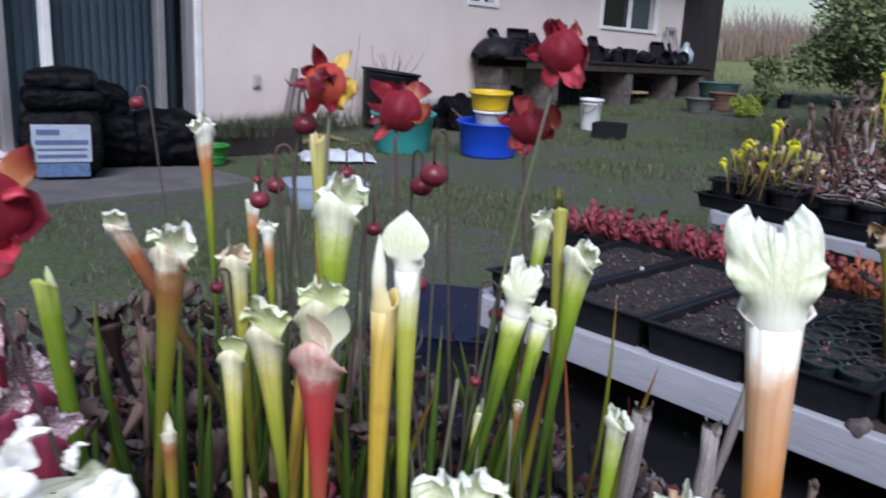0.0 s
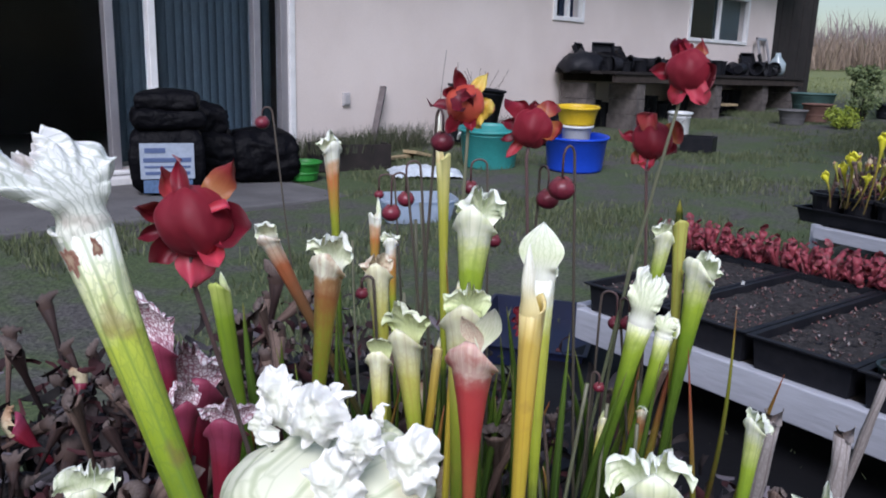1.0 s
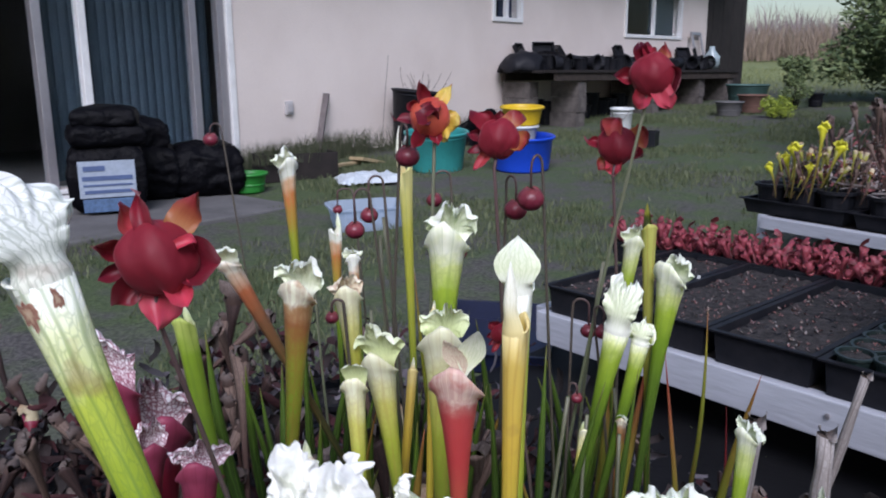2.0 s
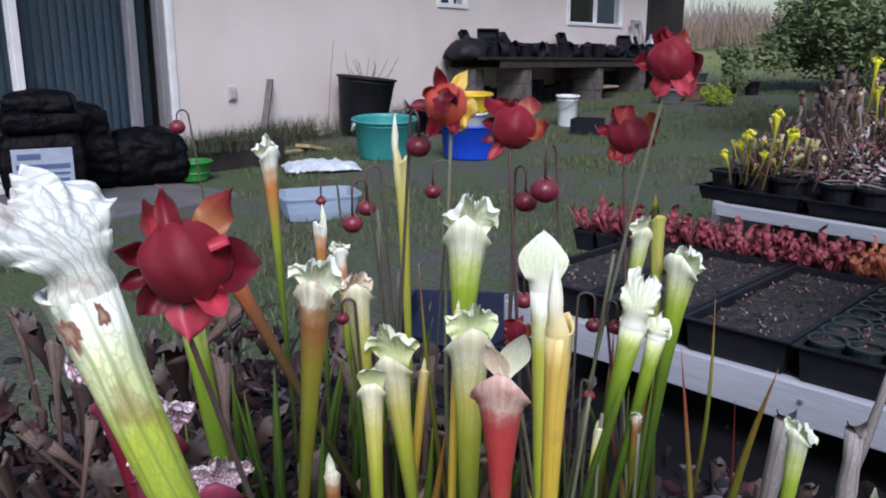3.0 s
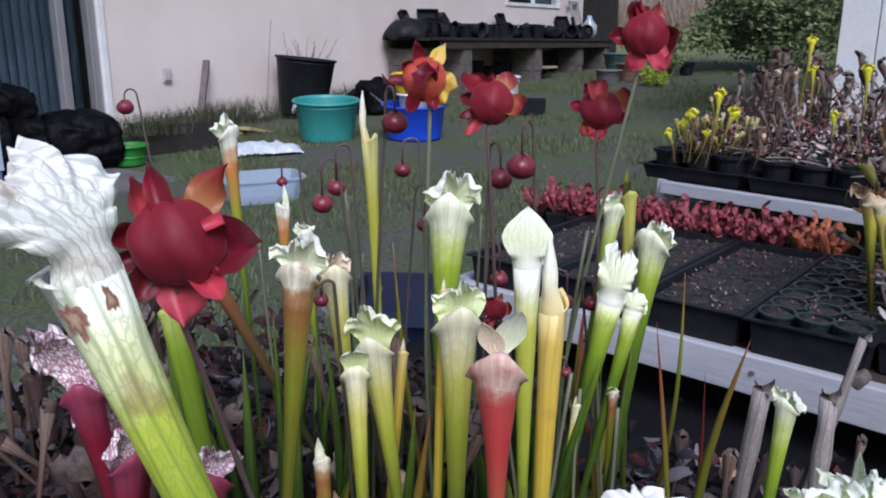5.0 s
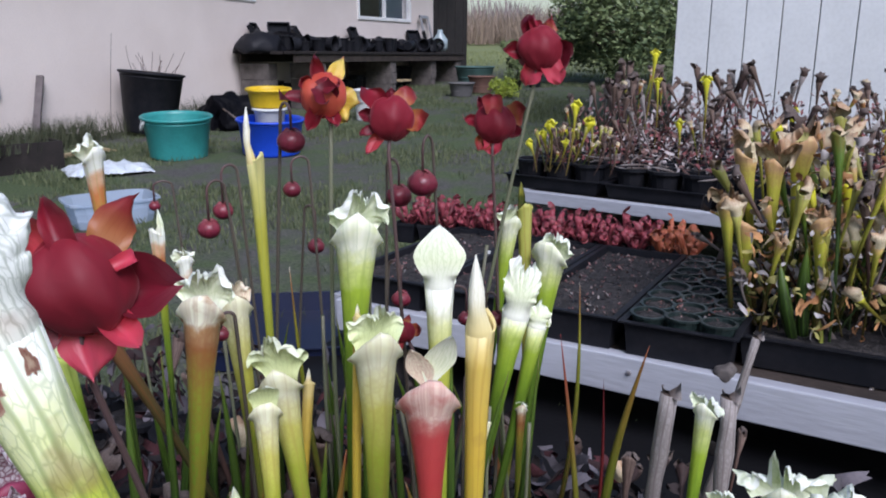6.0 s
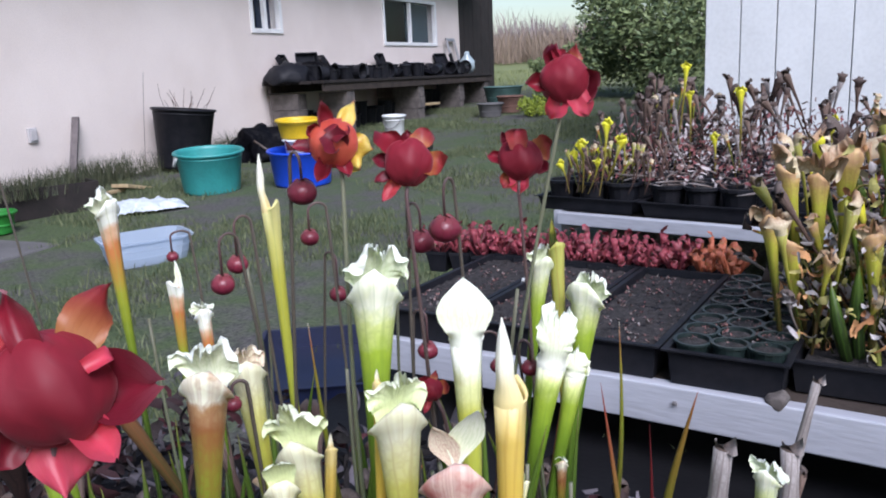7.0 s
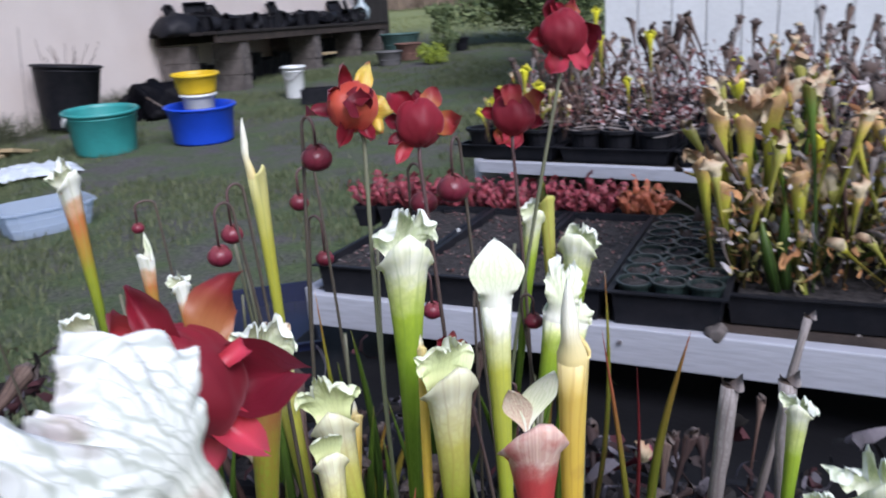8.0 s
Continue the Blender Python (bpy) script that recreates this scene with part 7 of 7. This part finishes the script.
pitcher("orange", (-0.888, 0.936, 0.200), (-0.894, 0.933, 0.689), 0.0102, 0.0071, ("fold", 0.017, 0.032, -0.2), -106, 0.000, taper=5)
pitcher("orange", (-0.824, 0.926, 0.200), (-0.838, 0.919, 0.656), 0.0092, 0.0069, ("frill", 0.029, 0.021, 0), -37, 0.000, taper=5)
pitcher("white", (-0.440, 0.858, 0.200), (-0.375, 0.901, 0.657), 0.0150, 0.0087, ("fan", 0.040, 0.054, 0), 108, 0.000, taper=4)
pitcher("white", (-0.435, 0.880, 0.200), (-0.358, 0.925, 0.640), 0.0110, 0.0084, ("frill", 0.026, 0.025, 0.1), 98, 0.000, taper=5)
pitcher("white", (-0.411, 0.994, 0.200), (-0.371, 1.016, 0.686), 0.0173, 0.0100, ("frill", 0.042, 0.031, 0), -103, 0.000, taper=5)
pitcher("white", (-0.480, 0.977, 0.200), (-0.421, 1.010, 0.723), 0.0107, 0.0067, ("frill", 0.029, 0.027, 0), -50, 0.000, taper=5)
pitcher("bud", (-0.388, 1.034, 0.200), (-0.407, 1.023, 0.745), 0.0094, 0.0087, ("fold", 0.015, 0.032, 0), -42, 0.000, taper=5)
pitcher("white", (-0.183, 0.731, 0.200), (-0.164, 0.741, 0.649), 0.0079, 0.0053, ("frill", 0.029, 0.016, 0), -105, 0.000, taper=5)
pitcher("pale", (-0.417, 0.647, 0.200), (-0.411, 0.650, 0.690), 0.0170, 0.0119, ("frill", 0.042, 0.041, 0.15), -50, 0.000, taper=5)
pitcher("gold", (-0.447, 0.660, 0.200), (-0.436, 0.666, 0.718), 0.0038, 0.0075, ("fold", 0.006, 0.011, 0), -59, 0.000, taper=4)
pitcher("fresh", (-0.505, 0.519, 0.200), (-0.566, 0.485, 0.722), 0.0094, 0.0118, ("fold", 0.012, 0.016, -0.2), -68, 0.000, taper=3)
pitcher("ember", (-0.662, 0.870, 0.200), (-0.713, 0.630, 0.721), 0.0108, 0.0085, ("frill", 0.030, 0.030, -0.1), -60, 0.000, taper=5)
pitcher("pale", (-0.423, 0.853, 0.200), (-0.395, 0.869, 0.538), 0.0049, 0.0037, ("fold", 0.009, 0.011, 0), -39, 0.000, taper=5)
pitcher("rust", (-0.369, 0.907, 0.200), (-0.368, 0.907, 0.543), 0.0056, 0.0044, ("frill", 0.012, 0.010, 0), -72, 0.000, taper=5)
blade("green", (-0.659, 0.758, 0.200), (-0.660, 0.758, 0.600), 0.0072)
blade("green", (-0.660, 0.817, 0.200), (-0.662, 0.816, 0.612), 0.0085)
blade("green", (-0.700, 0.700, 0.200), (-0.688, 0.706, 0.638), 0.0056)
pitcher("gold", (-0.561, 0.713, 0.200), (-0.529, 0.731, 0.616), 0.0056, 0.0090, ("fold", 0.008, 0.015, 0), -45, 0.000, taper=4)
blade("green", (-0.471, 0.796, 0.200), (-0.471, 0.795, 0.599), 0.0061)
blade("green", (-0.431, 0.825, 0.200), (-0.421, 0.830, 0.646), 0.0066)
blade("green", (-0.419, 0.850, 0.200), (-0.373, 0.876, 0.602), 0.0063)
blade("green", (-0.396, 0.876, 0.200), (-0.348, 0.903, 0.616), 0.0057)
blade("green", (-0.759, 0.728, 0.200), (-0.763, 0.726, 0.569), 0.0097)
blade("green", (-0.795, 0.540, 0.200), (-0.778, 0.558, 0.530), 0.0080)
blade("green", (-0.681, 0.681, 0.200), (-0.749, 0.611, 0.645), 0.0103)
pitcher("net", (-0.208, 0.426, 0.200), (-0.376, 0.300, 0.836), 0.0168, 0.0138, ("fan", 0.064, 0.052, 0.4), -171, 0.000, taper=5, spur=1.3, scars=((0.975, 106, 0.020, 26), (0.978, 166, 0.010, 10)))
pitcher("cream_net", (-0.011, 0.388, 0.200), (-0.111, 0.267, 0.790), 0.0162, 0.0115, ("cobra", 0.046, 0.030, "crown"), 105, 0.000, taper=3)
pitcher("cream_net", (-0.103, 0.296, 0.200), (-0.105, 0.293, 0.787), 0.0182, 0.0118, ("cobra", 0.050, 0.030, "pair"), 96, 0.000, taper=3)
pitcher("white", (-0.058, 0.486, 0.200), (-0.089, 0.454, 0.730), 0.0122, 0.0095, ("frill", 0.045, 0.026, 0.0), -50, 0.000, taper=5)
pitcher("white", (-0.534, 0.349, 0.200), (-0.541, 0.342, 0.567), 0.0140, 0.0117, ("frill", 0.051, 0.033, 0.2), -18, 0.000, taper=5)
pitcher("white_rust", (0.012, 0.638, 0.050), (-0.020, 0.611, 0.808), 0.0141, 0.0087, ("dome", 0.047, 0.047, 0.1), 113, 0.000, taper=4)
pitcher("white", (-0.056, 0.776, 0.200), (-0.099, 0.752, 0.575), 0.0175, 0.0131, ("frill", 0.066, 0.031, 0.0), -91, 0.000, taper=5)
pitcher("white", (-0.091, 0.757, 0.200), (-0.143, 0.728, 0.575), 0.0087, 0.0066, ("frill", 0.022, 0.020, 0.0), -87, 0.000, taper=5)
pitcher("purple", (-0.639, 0.516, 0.200), (-0.679, 0.474, 0.623), 0.0154, 0.0118, ("frill", 0.047, 0.077, -0.25), -44, 0.000, taper=5)
pitcher("purple", (-0.688, 0.511, 0.200), (-0.686, 0.513, 0.558), 0.0249, 0.0187, ("frill", 0.081, 0.069, -0.1), -26, 0.000, taper=5)
pitcher("purple", (-0.520, 0.432, 0.200), (-0.498, 0.449, 0.612), 0.0146, 0.0125, ("frill", 0.046, 0.033, 0.1), -36, 0.000, taper=5)
pitcher("purple", (-0.631, 0.452, 0.200), (-0.614, 0.464, 0.583), 0.0144, 0.0120, ("frill", 0.038, 0.038, 0.0), -11, 0.000, taper=5)
pitcher("rust", (-0.461, 0.532, 0.200), (-0.461, 0.532, 0.609), 0.0067, 0.0067, ("fold", 0.013, 0.018, 0.0), -25, 0.000, taper=5)
pitcher("tan", (-0.206, 2.043, 0.300), (-0.238, 2.028, 0.584), 0.0247, 0.0148, ("dry", 0.086, 0.049, 0.1), -87, 0.000, taper=5)
pitcher("tan", (-0.140, 2.096, 0.300), (-0.148, 2.092, 0.669), 0.0222, 0.0173, ("dry", 0.099, 0.074, 0.2), -120, 0.000, taper=5)
pitcher("tan", (-0.166, 2.050, 0.300), (-0.196, 2.036, 0.534), 0.0247, 0.0185, ("none", 0.074, 0.062, 0.2), -118, 0.000, taper=5)
pitcher("tan", (-0.093, 2.106, 0.300), (-0.095, 2.105, 0.711), 0.0305, 0.0158, ("dry", 0.110, 0.073, 0.1), -71, 0.000, taper=5)
pitcher("tan", (-0.157, 2.094, 0.300), (-0.210, 2.069, 0.690), 0.0247, 0.0136, ("dry", 0.062, 0.074, -0.5), -148, 0.000, taper=5)
blade("green", (-0.073, 1.984, 0.300), (-0.116, 1.963, 0.482), 0.0164)
blade("green", (-0.052, 2.002, 0.300), (-0.064, 1.996, 0.513), 0.0176)
pitcher("tan", (-0.031, 2.000, 0.300), (-0.042, 1.995, 0.562), 0.0220, 0.0174, ("dry", 0.058, 0.046, 0.0), -73, 0.000, taper=5)
blade("rust", (-0.390, 1.051, 0.200), (-0.348, 1.075, 0.649), 0.0039)
blade("redtip", (-0.297, 0.960, 0.200), (-0.335, 0.938, 0.628), 0.0042)
blade("olive", (-0.283, 0.971, 0.200), (-0.246, 0.992, 0.609), 0.0066)
blade("maroon", (-0.318, 1.051, 0.200), (-0.308, 1.056, 0.534), 0.0030)
blade("rust", (-0.525, 0.840, 0.200), (-0.594, 0.802, 0.710), 0.0041)
blade("olive", (-0.615, 0.636, 0.200), (-0.532, 0.682, 0.599), 0.0036)
stump((-0.236, 0.863, 0.200), (-0.208, 0.879, 0.604), 0.0081)
stump((-0.146, 0.922, 0.200), (-0.154, 0.918, 0.594), 0.0077)
stump((-0.220, 0.909, 0.200), (-0.134, 0.957, 0.647), 0.0045)
flower("large", (-0.446, 0.404, 0.817), 0.0337, (-0.443, 0.396, 0.782), (-0.334, 0.478, 0.200), -36, 10)
flower("orange", (-0.507, 0.740, 0.893), 0.0233, (-0.498, 0.736, 0.866), (-0.475, 0.749, 0.200), -57, -25)
flower("heavy", (-0.479, 0.817, 0.868), 0.0274, (-0.478, 0.808, 0.837), (-0.451, 0.823, 0.200), -62, 0)
flower("folded", (-0.433, 0.985, 0.851), 0.0292, (-0.432, 0.975, 0.818), (-0.432, 0.975, 0.200), -69, 0)
flower("crowned", (-0.370, 0.943, 0.933), 0.0299, (-0.371, 0.932, 0.901), (-0.463, 0.880, 0.200), -72, 5)
flower("heavy", (-0.457, 0.796, 0.660), 0.0136, (-0.446, 0.796, 0.639), (-0.421, 0.810, 0.200), -63, 20)
bud((-1.310, 0.981, 0.811), 0.0149, (-1.293, 0.995, 0.829), (-1.222, 1.035, 0.200))
bud((-0.690, 0.795, 0.744), 0.0126, (-0.680, 0.813, 0.785), (-0.627, 0.843, 0.200))
bud((-0.688, 0.818, 0.760), 0.0115, (-0.679, 0.835, 0.800), (-0.639, 0.858, 0.200))
bud((-0.656, 0.905, 0.772), 0.0108, (-0.642, 0.922, 0.801), (-0.624, 0.932, 0.200))
bud((-0.463, 0.854, 0.800), 0.0156, (-0.458, 0.868, 0.834), (-0.423, 0.887, 0.200))
bud((-0.503, 0.880, 0.780), 0.0140, (-0.518, 0.880, 0.807), (-0.500, 0.890, 0.200))
bud((-0.502, 0.880, 0.664), 0.0107, (-0.518, 0.881, 0.698), (-0.533, 0.872, 0.200))
bud((-0.548, 0.748, 0.850), 0.0133, (-0.560, 0.749, 0.873), (-0.581, 0.737, 0.200))
bud((-0.561, 0.647, 0.692), 0.0071, (-0.552, 0.656, 0.705), (-0.538, 0.664, 0.200))
bud((-0.404, 0.920, 0.642), 0.0100, (-0.417, 0.919, 0.663), (-0.378, 0.941, 0.200))
bud((-0.662, 0.962, 0.690), 0.0109, (-0.680, 0.965, 0.732), (-0.703, 0.952, 0.200))
bud((-0.924, 0.965, 0.721), 0.0081, (-0.906, 0.983, 0.748), (-0.875, 1.001, 0.200))
bud((-0.420, 0.893, 0.564), 0.0069, (-0.430, 0.891, 0.576), (-0.422, 0.896, 0.200))
bud((-0.468, 0.991, 0.611), 0.0103, (-0.487, 0.982, 0.644), (-0.495, 0.973, 0.200))
